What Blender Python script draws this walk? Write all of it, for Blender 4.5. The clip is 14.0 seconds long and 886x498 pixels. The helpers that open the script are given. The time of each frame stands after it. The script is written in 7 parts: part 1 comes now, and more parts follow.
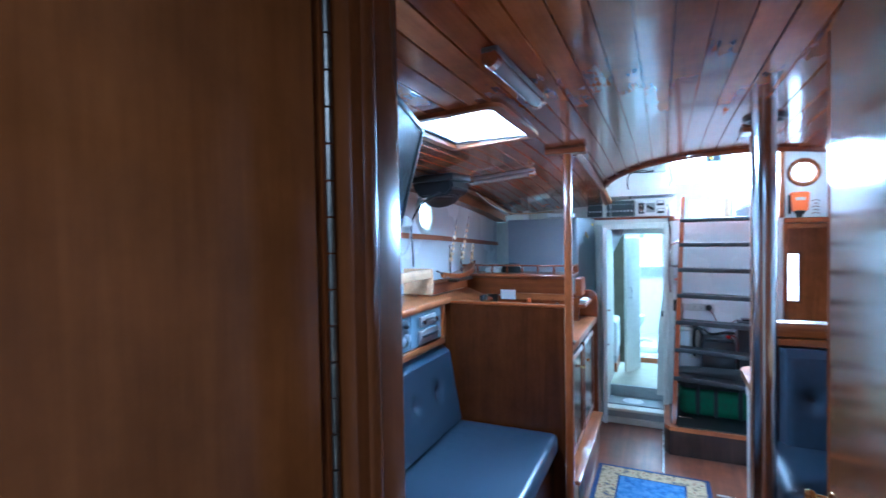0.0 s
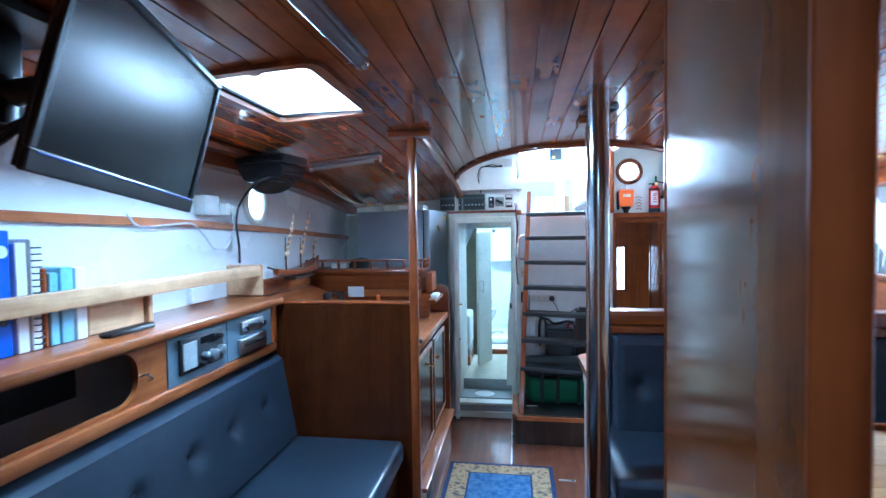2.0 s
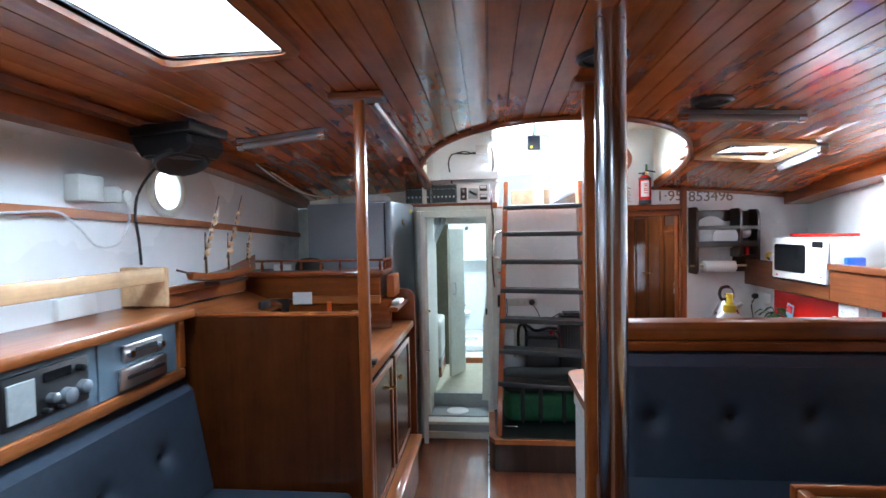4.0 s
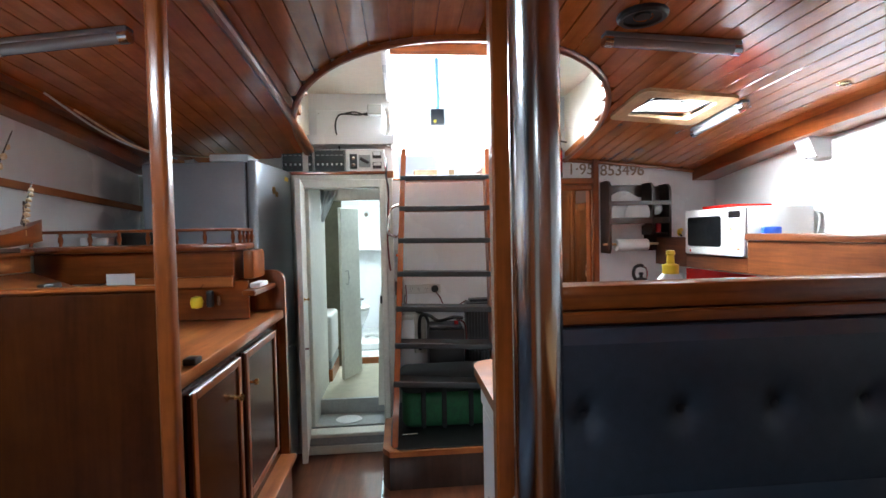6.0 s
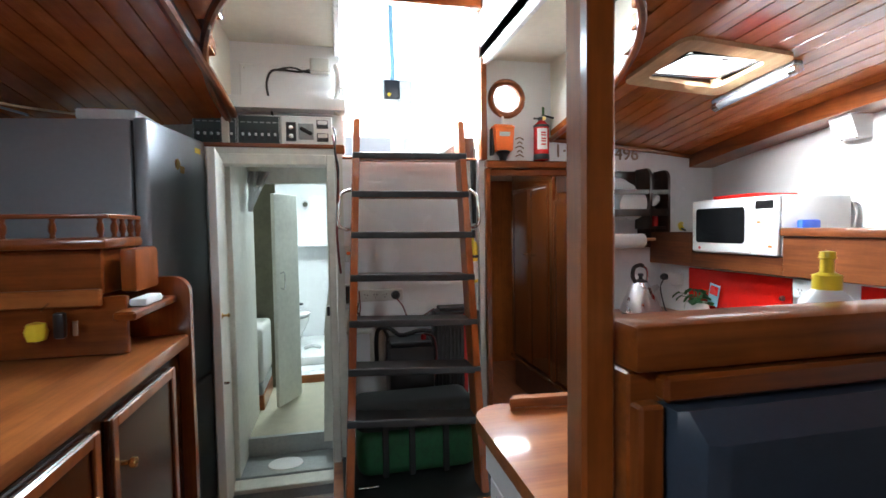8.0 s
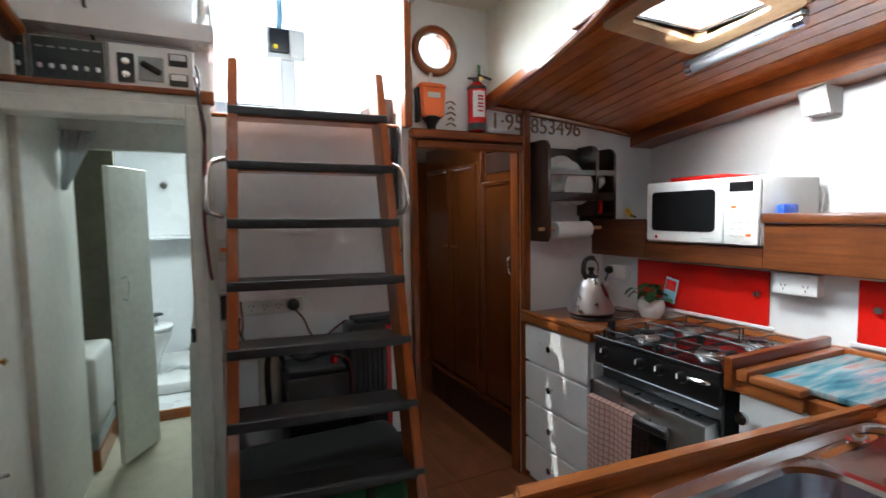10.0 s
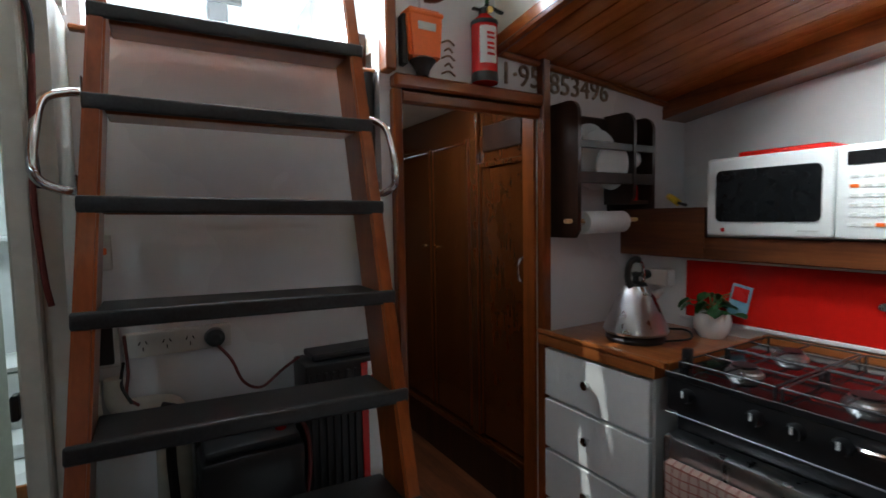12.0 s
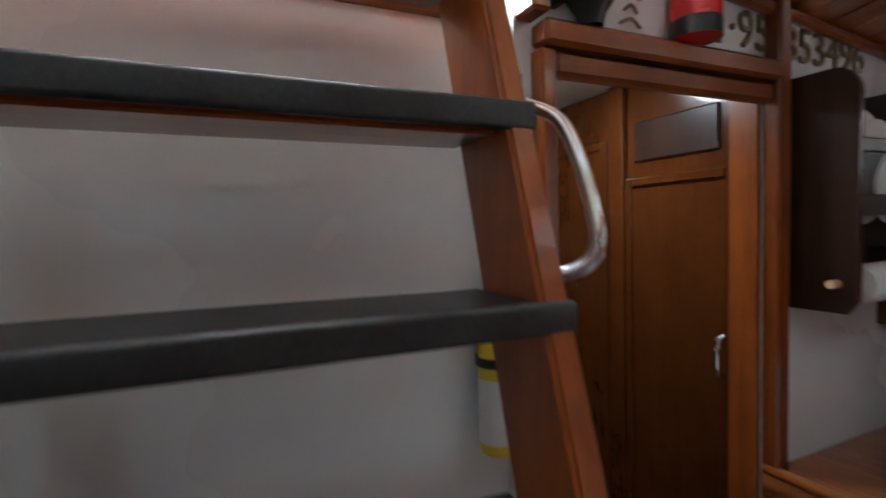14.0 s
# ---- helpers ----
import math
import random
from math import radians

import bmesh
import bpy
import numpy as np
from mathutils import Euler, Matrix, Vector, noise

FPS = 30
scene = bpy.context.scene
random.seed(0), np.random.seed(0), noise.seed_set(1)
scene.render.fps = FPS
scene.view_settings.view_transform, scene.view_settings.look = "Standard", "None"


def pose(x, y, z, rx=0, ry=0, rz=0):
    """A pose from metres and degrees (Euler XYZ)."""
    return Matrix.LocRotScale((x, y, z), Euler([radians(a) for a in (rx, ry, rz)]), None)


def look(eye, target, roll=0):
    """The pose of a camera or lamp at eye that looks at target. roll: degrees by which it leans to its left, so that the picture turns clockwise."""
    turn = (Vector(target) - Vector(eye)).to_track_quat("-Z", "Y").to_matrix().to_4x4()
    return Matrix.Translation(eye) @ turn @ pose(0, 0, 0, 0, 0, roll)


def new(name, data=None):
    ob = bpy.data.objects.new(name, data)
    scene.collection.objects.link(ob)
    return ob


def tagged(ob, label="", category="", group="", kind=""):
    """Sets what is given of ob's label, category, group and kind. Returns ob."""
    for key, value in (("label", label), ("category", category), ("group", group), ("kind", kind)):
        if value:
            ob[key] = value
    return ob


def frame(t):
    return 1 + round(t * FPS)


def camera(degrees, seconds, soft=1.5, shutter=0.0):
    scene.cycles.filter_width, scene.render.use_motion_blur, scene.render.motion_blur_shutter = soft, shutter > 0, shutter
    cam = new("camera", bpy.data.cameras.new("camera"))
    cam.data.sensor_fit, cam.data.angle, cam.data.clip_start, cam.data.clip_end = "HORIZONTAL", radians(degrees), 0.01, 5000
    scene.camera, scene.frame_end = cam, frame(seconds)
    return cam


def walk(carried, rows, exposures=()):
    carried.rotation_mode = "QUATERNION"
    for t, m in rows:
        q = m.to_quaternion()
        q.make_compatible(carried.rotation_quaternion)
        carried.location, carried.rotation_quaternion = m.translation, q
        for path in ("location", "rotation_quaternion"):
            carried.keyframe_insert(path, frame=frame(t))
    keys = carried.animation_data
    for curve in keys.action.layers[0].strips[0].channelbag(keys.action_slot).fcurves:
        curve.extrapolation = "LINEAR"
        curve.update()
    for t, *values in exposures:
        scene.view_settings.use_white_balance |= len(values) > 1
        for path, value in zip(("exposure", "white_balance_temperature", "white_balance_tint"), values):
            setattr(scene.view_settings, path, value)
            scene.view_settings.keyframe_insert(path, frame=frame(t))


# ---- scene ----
cam = camera(85.2, 14.0, 1.5, 0.5)
# design units to metres
U = 0.92
PATH = [
    (0, (-0.287, 0.024, 1.733), (-1.117, 1.843, 1.684), -1.0),
    (0.5, (-0.266, 0.034, 1.726), (-0.892, 1.933, 1.671), -0.9),
    (1, (-0.246, 0.079, 1.708), (-0.71, 2.024, 1.646), -0.7),
    (1.5, (-0.243, 0.177, 1.695), (-0.599, 2.144, 1.629), -0.8),
    (2, (-0.243, 0.32, 1.697), (-0.542, 2.296, 1.627), -0.9),
    (2.2, (-0.236, 0.368, 1.692), (-0.528, 2.346, 1.622), -0.9),
    (4.3, (-0.266, 0.924, 1.654), (-0.418, 2.917, 1.583), -1.3),
    (4.5, (-0.237, 0.956, 1.646), (-0.355, 2.951, 1.570), -1.4),
    (5, (-0.203, 1.073, 1.545), (-0.173, 3.072, 1.480), -1.2),
    (5.5, (-0.187, 1.313, 1.482), (-0.039, 3.307, 1.421), -1.3),
    (6, (-0.155, 1.432, 1.459), (0.020, 3.423, 1.395), -1.2),
    (6.5, (-0.189, 1.561, 1.460), (0.023, 3.548, 1.390), -1.1),
    (7, (-0.238, 1.765, 1.454), (0.059, 3.741, 1.386), -0.9),
    (9.3, (-0.234, 2.554, 1.449), (0.401, 4.446, 1.310), -1.2),
    (9.5, (-0.233, 2.633, 1.456), (0.457, 4.505, 1.314), -1.2),
    (10, (-0.215, 2.767, 1.437), (0.643, 4.568, 1.296), -0.9),
    (10.5, (-0.124, 2.910, 1.425), (0.842, 4.656, 1.278), -0.9),
    (11, (-0.033, 3.077, 1.404), (0.989, 4.789, 1.261), -0.7),
    (11.5, (-0.027, 3.231, 1.385), (0.998, 4.943, 1.246), -0.8),
    (12, (-0.043, 3.456, 1.383), (0.979, 5.169, 1.247), -1.0),
    (12.5, (-0.024, 3.652, 1.369), (0.989, 5.371, 1.228), -0.9),
    (13, (0.058, 3.846, 1.399), (1.059, 5.572, 1.267), -1.1),
    (13.5, (0.137, 4.023, 1.445), (1.066, 5.789, 1.316), -1.3),
    (14, (0.139, 4.213, 1.506), (0.966, 6.032, 1.404), -1.6),
]
EXPO = [(0.0, 1.15, 4000, -1), (2.0, 0.75, 4220, -1), (4.5, 0.54, 5600, 6), (7.0, 0.32, 5900, 6), (9.5, -0.3, 6100, 6), (11.0, -0.92, 6000, 4), (12.0, -1.2, 5900, 3), (12.5, -1.12, 5850, 2), (13.0, -0.88, 5850, 2), (14.0, -0.62, 5850, 3)]
walk(cam, [(t, look(Vector(eye) * U, Vector(target) * U, roll)) for t, eye, target, roll in PATH], EXPO)

# ---- light ----
world = bpy.data.worlds.new("world")
scene.world = world
world.use_nodes = True
wn = world.node_tree
sky = wn.nodes.new("ShaderNodeTexSky")
sky.sky_type, sky.sun_disc = "NISHITA", False
SUN_WAY = Vector((0.5094, -0.1461, -0.848)).normalized()
sky.sun_elevation = math.asin(-SUN_WAY.z)
sky.sun_rotation = math.atan2(-SUN_WAY.x, -SUN_WAY.y)
wn.nodes["Background"].inputs["Strength"].default_value = 0.15
wn.links.new(sky.outputs[0], wn.nodes["Background"].inputs[0])
sun = new("sun", bpy.data.lights.new("sun", "SUN"))
sun.data.energy, sun.data.angle, sun.data.color = 5.0, radians(0.5), (1.0, 0.94, 0.86)
sun.matrix_world = look((0, 0, 8), Vector((0, 0, 8)) + SUN_WAY)


def area(name, at, target, sx, sy, power, color=(1, 1, 1)):
    """An area lamp in an opening, or added as fill, in design units."""
    lamp = new(name, bpy.data.lights.new(name, "AREA"))
    lamp.data.shape, lamp.data.size, lamp.data.size_y = "RECTANGLE", sx * U, sy * U
    lamp.data.energy, lamp.data.color = power, color
    lamp.matrix_world = look(Vector(at) * U, Vector(target) * U)
    return lamp


area("sky_light_companionway", (0.22, 5.25, 2.45), (0.1, 3.6, 0.9), 0.76, 0.8, 100, (0.93, 0.97, 1.0))
area("sky_light_saloon_hatch", (-1.03, 1.98, 2.212), (-0.5, 2.05, 0.1), 0.34, 0.5, 25, (0.84, 0.94, 1.0))
area("sky_light_galley_hatch", (1.29, 3.9, 2.125), (2.18, 3.5, 1.43), 0.33, 0.26, 34, (1.0, 0.98, 0.95)).data.spread = radians(116)
# Added fill lamps under closed ceilings: washroom, fore cabin and passage have no hatch.
area("fill_light_washroom", (-0.45, 6.2, 2.05), (-0.45, 6.2, 0), 0.3, 0.4, 20, (0.93, 1.0, 0.97))
area("fill_light_fore_cabin", (-0.3, -0.45, 2.12), (-0.3, -0.3, 0), 0.45, 0.45, 4, (0.95, 0.97, 1.0))
area("fill_light_passage", (0.93, 5.3, 1.915), (1.0, 5.55, 0), 0.25, 0.25, 9.5, (0.95, 0.97, 1.0))

# ---- materials ----
MATS = {}


def material(name, base, rough=0.5, metal=0.0, vary=0.0, scale=4.0, bump=0.0, coat=0.0, stretch=(1, 1, 1), dark=None, random=0.0, spec=0.5):
    """A surface with two scales of tone, fine relief and, for varnish, a clear coat."""
    m = bpy.data.materials.new(name)
    m.use_nodes = True
    nt = m.node_tree
    b = nt.nodes["Principled BSDF"]
    b.inputs["Roughness"].default_value, b.inputs["Metallic"].default_value = rough, metal
    b.inputs["Coat Weight"].default_value, b.inputs["Coat Roughness"].default_value = coat, 0.06
    b.inputs["Specular IOR Level"].default_value = spec
    tc = nt.nodes.new("ShaderNodeTexCoord")
    mp = nt.nodes.new("ShaderNodeMapping")
    mp.inputs["Scale"].default_value = stretch
    nt.links.new(tc.outputs["Object"], mp.inputs[0])
    add = nt.nodes.new("ShaderNodeVectorMath")
    info = nt.nodes.new("ShaderNodeObjectInfo")
    nt.links.new(mp.outputs[0], add.inputs[0])
    sc = nt.nodes.new("ShaderNodeVectorMath")
    sc.operation = "SCALE"
    sc.inputs[0].default_value = (7.3, 3.1, 5.7)
    nt.links.new(info.outputs["Random"], sc.inputs["Scale"])
    nt.links.new(sc.outputs[0], add.inputs[1])
    big, fine = nt.nodes.new("ShaderNodeTexNoise"), nt.nodes.new("ShaderNodeTexNoise")
    big.inputs["Scale"].default_value, fine.inputs["Scale"].default_value = scale, scale * 9
    big.inputs["Detail"].default_value, fine.inputs["Detail"].default_value = 4, 5
    for n in (big, fine):
        nt.links.new(add.outputs[0], n.inputs["Vector"])
    mix = nt.nodes.new("ShaderNodeMath")
    mix.operation = "MULTIPLY_ADD"
    mix.inputs[1].default_value = 0.45
    half = nt.nodes.new("ShaderNodeMath")
    half.operation = "MULTIPLY"
    half.inputs[1].default_value = 0.55
    nt.links.new(big.outputs[0], half.inputs[0])
    nt.links.new(fine.outputs[0], mix.inputs[0])
    nt.links.new(half.outputs[0], mix.inputs[2])
    ramp = nt.nodes.new("ShaderNodeValToRGB")
    low = dark or tuple(c * (1 - vary) for c in base)
    high = tuple(min(1, c * (1 + vary * 0.6)) for c in base)
    ramp.color_ramp.elements[0].position, ramp.color_ramp.elements[1].position = 0.36, 0.62
    ramp.color_ramp.elements[0].color, ramp.color_ramp.elements[1].color = (*low, 1), (*high, 1)
    nt.links.new(mix.outputs[0], ramp.inputs[0])
    nt.links.new(ramp.outputs[0], b.inputs["Base Color"])
    rr = nt.nodes.new("ShaderNodeMapRange")
    rr.inputs["To Min"].default_value, rr.inputs["To Max"].default_value = max(0.03, rough - 0.08), min(1, rough + 0.1)
    nt.links.new(big.outputs[0], rr.inputs[0])
    nt.links.new(rr.outputs[0], b.inputs["Roughness"])
    if bump:
        bp = nt.nodes.new("ShaderNodeBump")
        bp.inputs["Strength"].default_value, bp.inputs["Distance"].default_value = bump, 0.004
        nt.links.new(mix.outputs[0], bp.inputs["Height"])
        nt.links.new(bp.outputs[0], b.inputs["Normal"])
    MATS[name] = m
    return m


def wood(name, light, dark, grain, rough=0.3, coat=0.6, island=0.0, bump=0.025, coat_rough=0.08):
    """Varnished timber: stretched grain along an axis ('x', 'y' or 'z'), pores and tone per piece."""
    m = bpy.data.materials.new(name)
    m.use_nodes = True
    nt = m.node_tree
    b = nt.nodes["Principled BSDF"]
    b.inputs["Roughness"].default_value = rough
    b.inputs["Coat Weight"].default_value, b.inputs["Coat Roughness"].default_value = coat, coat_rough
    tc = nt.nodes.new("ShaderNodeTexCoord")
    mp = nt.nodes.new("ShaderNodeMapping")
    mp.inputs["Scale"].default_value = tuple(1.1 if a == grain else 16 for a in "xyz")
    nt.links.new(tc.outputs["Object"], mp.inputs[0])
    geo, info = nt.nodes.new("ShaderNodeNewGeometry"), nt.nodes.new("ShaderNodeObjectInfo")
    rnd = nt.nodes.new("ShaderNodeMath")
    nt.links.new(geo.outputs["Random Per Island"], rnd.inputs[0])
    nt.links.new(info.outputs["Random"], rnd.inputs[1])
    off = nt.nodes.new("ShaderNodeVectorMath")
    off.operation = "SCALE"
    off.inputs[0].default_value = (31, 17, 23)
    nt.links.new(rnd.outputs[0], off.inputs["Scale"])
    add = nt.nodes.new("ShaderNodeVectorMath")
    nt.links.new(mp.outputs[0], add.inputs[0])
    nt.links.new(off.outputs[0], add.inputs[1])
    n1 = nt.nodes.new("ShaderNodeTexNoise")
    n1.inputs["Scale"].default_value, n1.inputs["Detail"].default_value, n1.inputs["Distortion"].default_value = 1.0, 6, 0.7
    n2 = nt.nodes.new("ShaderNodeTexNoise")
    n2.inputs["Scale"].default_value, n2.inputs["Detail"].default_value = 7.0, 3
    for n in (n1, n2):
        nt.links.new(add.outputs[0], n.inputs["Vector"])
    mix = nt.nodes.new("ShaderNodeMath")
    mix.operation = "MULTIPLY_ADD"
    mix.inputs[1].default_value = 0.3
    sub = nt.nodes.new("ShaderNodeMath")
    sub.operation = "MULTIPLY"
    sub.inputs[1].default_value = 0.7
    nt.links.new(n1.outputs[0], sub.inputs[0])
    nt.links.new(n2.outputs[0], mix.inputs[0])
    nt.links.new(sub.outputs[0], mix.inputs[2])
    ramp = nt.nodes.new("ShaderNodeValToRGB")
    ramp.color_ramp.elements[0].position, ramp.color_ramp.elements[1].position = 0.34, 0.66
    ramp.color_ramp.elements[0].color, ramp.color_ramp.elements[1].color = (*dark, 1), (*light, 1)
    nt.links.new(mix.outputs[0], ramp.inputs[0])
    b.inputs["Specular IOR Level"].default_value = 0.28
    n3 = nt.nodes.new("ShaderNodeTexNoise")
    n3.inputs["Scale"].default_value, n3.inputs["Detail"].default_value, n3.inputs["Roughness"].default_value = 9.0, 5, 0.65
    nt.links.new(tc.outputs["Object"], n3.inputs["Vector"])
    blot = nt.nodes.new("ShaderNodeMapRange")
    blot.inputs["From Min"].default_value, blot.inputs["From Max"].default_value = 0.3, 0.7
    blot.inputs["To Min"].default_value, blot.inputs["To Max"].default_value = 0.80, 1.16
    nt.links.new(n3.outputs[0], blot.inputs[0])
    tone = nt.nodes.new("ShaderNodeMath")
    tone.operation = "MULTIPLY"
    nt.links.new(blot.outputs[0], tone.inputs[0])
    hsv = nt.nodes.new("ShaderNodeHueSaturation")
    vr = nt.nodes.new("ShaderNodeMapRange")
    vr.inputs["To Min"].default_value, vr.inputs["To Max"].default_value = 1 - island, 1 + island
    nt.links.new(geo.outputs["Random Per Island"], vr.inputs[0])
    nt.links.new(vr.outputs[0], tone.inputs[1])
    nt.links.new(tone.outputs[0], hsv.inputs["Value"])
    nt.links.new(ramp.outputs[0], hsv.inputs["Color"])
    nt.links.new(hsv.outputs[0], b.inputs["Base Color"])
    bp = nt.nodes.new("ShaderNodeBump")
    bp.inputs["Strength"].default_value, bp.inputs["Distance"].default_value = bump, 0.003
    nt.links.new(mix.outputs[0], bp.inputs["Height"])
    nt.links.new(bp.outputs[0], b.inputs["Normal"])
    MATS[name] = m
    return m


RED_LIGHT, RED_DARK = (0.27, 0.070, 0.012), (0.125, 0.027, 0.005)
CEIL = wood("ceiling_planks", (0.50, 0.150, 0.030), (0.33, 0.086, 0.017), "y", 0.24, 0.8, 0.2, 0.015)
MAH_X = wood("mahogany_x", RED_LIGHT, RED_DARK, "x")
MAH_Y = wood("mahogany_y", RED_LIGHT, RED_DARK, "y")
MAH_Z = wood("mahogany_z", RED_LIGHT, RED_DARK, "z")
PLY_Z = wood("varnished_ply", (0.056, 0.0145, 0.003), (0.033, 0.0078, 0.002), "z", 0.22, 0.0, 0.0, 0.002)
TEAK_X = wood("teak_x", (0.40, 0.135, 0.034), (0.22, 0.062, 0.016), "x", 0.32, 0.6, 0.12)
TEAK_Y = wood("teak_y", (0.40, 0.135, 0.034), (0.22, 0.062, 0.016), "y", 0.32, 0.6, 0.12)
TEAK_Z = wood("teak_z", (0.34, 0.088, 0.017), (0.20, 0.046, 0.009), "z", 0.32, 0.3, 0.06)
WALNUT_Y = wood("figured_walnut_y", (0.17, 0.054, 0.017), (0.065, 0.019, 0.008), "y", 0.3, 0.4)
ASH_Y = wood("pale_ash", (0.66, 0.45, 0.25), (0.48, 0.29, 0.14), "y", 0.5, 0.2)
DOORWOOD = wood("sapele_door", (0.19, 0.058, 0.012), (0.125, 0.035, 0.007), "z", 0.13, 0.0, 0.0, 0.006, 0.03)
WARDWOOD = wood("dark_varnished_mahogany", (0.082, 0.0225, 0.005), (0.062, 0.0165, 0.0038), "z", 0.2, 0.7, 0.0, 0.002, 0.05)
JAMBWOOD = wood("satin_mahogany", (0.15, 0.044, 0.009), (0.10, 0.026, 0.006), "z", 0.25, 0.0, 0.0, 0.01)
JAMBWOOD.node_tree.nodes["Principled BSDF"].inputs["Specular IOR Level"].default_value = 0.2
DARKWOOD = wood("dark_stained", (0.045, 0.020, 0.012), (0.018, 0.009, 0.007), "z", 0.3, 0.6)
FLOORWOOD = wood("cabin_sole", (0.20, 0.068, 0.028), (0.10, 0.032, 0.014), "y", 0.3, 0.6, 0.1)
WHITE = material("white_paint", (0.78, 0.80, 0.81), 0.26, 0, 0.03, 2, 0.015)
CREAM = material("cream_headliner", (0.76, 0.73, 0.62), 0.42, 0, 0.06, 3, 0.03)
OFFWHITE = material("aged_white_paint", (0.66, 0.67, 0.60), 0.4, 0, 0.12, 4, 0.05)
PANELGREY = material("blue_grey_panel", (0.12, 0.165, 0.21), 0.42, 0, 0.08, 5, 0.02)
CABINPAINT = material("chipped_cabin_paint", (0.60, 0.68, 0.66), 0.5, 0, 0.14, 7, 0.08)
# Dark tone of the shaded gap beside the inner washroom door.
OLIVE = material("olive_brown_shade", (0.13, 0.12, 0.075), 0.5, 0, 0.2, 5, 0.03)
GREYPAINT = material("grey_deck_paint", (0.34, 0.37, 0.37), 0.5, 0, 0.15, 6, 0.05)
NAVY = material("navy_vinyl", (0.034, 0.045, 0.064), 0.32, 0, 0.15, 30, 0.06)
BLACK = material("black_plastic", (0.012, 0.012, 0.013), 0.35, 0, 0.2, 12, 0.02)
RUBBER = material("black_rubber_tread", (0.020, 0.021, 0.022), 0.4, 0, 0.55, 18, 0.15)
SCREEN = material("tv_screen", (0.007, 0.008, 0.009), 0.22, 0, 0.1, 4, spec=0.28)
STEEL = material("polished_steel", (0.62, 0.63, 0.64), 0.16, 1.0, 0.06, 6, 0.01, 0, (1, 1, 0.2))
BRUSHED = material("brushed_steel", (0.58, 0.59, 0.60), 0.28, 1.0, 0.08, 20, 0.02, 0, (1, 1, 0.1))
SINKSTEEL = material("satin_sink_steel", (0.50, 0.53, 0.58), 0.17, 1.0, 0.05, 14, 0.01)
BRASS = material("brass", (0.72, 0.48, 0.18), 0.25, 1.0, 0.12, 20)
SILVER = material("silver_panel", (0.30, 0.33, 0.36), 0.32, 0.6, 0.05, 8)
FRIDGESIDE = material("grey_enamel", (0.30, 0.33, 0.37), 0.36, 0, 0.05, 6, 0.02)
APPLIANCE = material("appliance_white", (0.78, 0.80, 0.79), 0.3, 0, 0.03, 8)
RED = material("red_acrylic", (0.62, 0.012, 0.008), 0.12, 0, 0.06, 3)
LAMPTUBE = material("lamp_diffuser", (0.34, 0.35, 0.37), 0.18, 0.5, 0.05, 10)
TARNISH = material("tarnished_hinge", (0.20, 0.17, 0.14), 0.35, 1.0, 0.3, 30)


def glass(name, color=(1, 1, 1), rough=0.02):
    m = bpy.data.materials.new(name)
    m.use_nodes = True
    b = m.node_tree.nodes["Principled BSDF"]
    b.inputs["Base Color"].default_value = (*color, 1)
    b.inputs["Roughness"].default_value = rough
    b.inputs["Transmission Weight"].default_value = 1.0
    b.inputs["IOR"].default_value = 1.2
    return m


def glow(name, color, strength):
    m = bpy.data.materials.new(name)
    m.use_nodes = True
    b = m.node_tree.nodes["Principled BSDF"]
    b.inputs["Base Color"].default_value = (*color, 1)
    b.inputs["Emission Color"].default_value = (*color, 1)
    b.inputs["Emission Strength"].default_value = strength
    return m


GLASS = glass("clear_glass")
DAYLIGHT = glow("daylight_outside", (0.95, 0.98, 1.0), 4.0)


# ---- building helpers ----
def thing(name, at, label, category, group="", kind=""):
    ob = new(name)
    ob.empty_display_size = 0.05
    ob.location = Vector(at) * U
    return tagged(ob, label, category, group, kind)


def world_at(ob):
    p = Vector(ob.location)
    while ob.parent:
        ob = ob.parent
        p += Vector(ob.location)
    return p


def part(name, bm, mat, parent=None, label="", smooth=True, at=None):
    """Links a bmesh, drawn in design units and in the place's own axes, as one mesh object."""
    base = world_at(parent) if parent else Vector((0, 0, 0))
    origin = Vector(at) * U if at else base
    for v in bm.verts:
        v.co = v.co * U - origin
    bmesh.ops.recalc_face_normals(bm, faces=bm.faces)
    me = bpy.data.meshes.new(name)
    bm.to_mesh(me)
    bm.free()
    me.materials.append(mat)
    if smooth:
        me.polygons.foreach_set("use_smooth", [True] * len(me.polygons))
        me.set_sharp_from_angle(angle=radians(35))
    ob = new(name, me)
    ob.location = origin - base
    if parent:
        ob.parent = parent
    if label:
        tagged(ob, label)
    return ob


def structure(name, bm, mat, label, category="", smooth=True):
    return tagged(part(name, bm, mat, None, "", smooth), label, category or name.split("_")[0], "", "structure")


def box(x0, x1, y0, y1, z0, z1, bevel=0.004, bm=None, seg=1):
    bm = bm or bmesh.new()
    tmp = bmesh.new()
    bmesh.ops.create_cube(tmp, size=1)
    for v in tmp.verts:
        v.co = Vector(((x0 + x1) / 2 + v.co.x * (x1 - x0), (y0 + y1) / 2 + v.co.y * (y1 - y0), (z0 + z1) / 2 + v.co.z * (z1 - z0)))
    bevel = min(bevel, 0.45 * min(abs(x1 - x0), abs(y1 - y0), abs(z1 - z0)))
    if bevel > 0:
        bmesh.ops.bevel(tmp, geom=tmp.edges[:], offset=bevel, segments=seg, affect="EDGES", profile=0.5)
    return merge(bm, tmp)


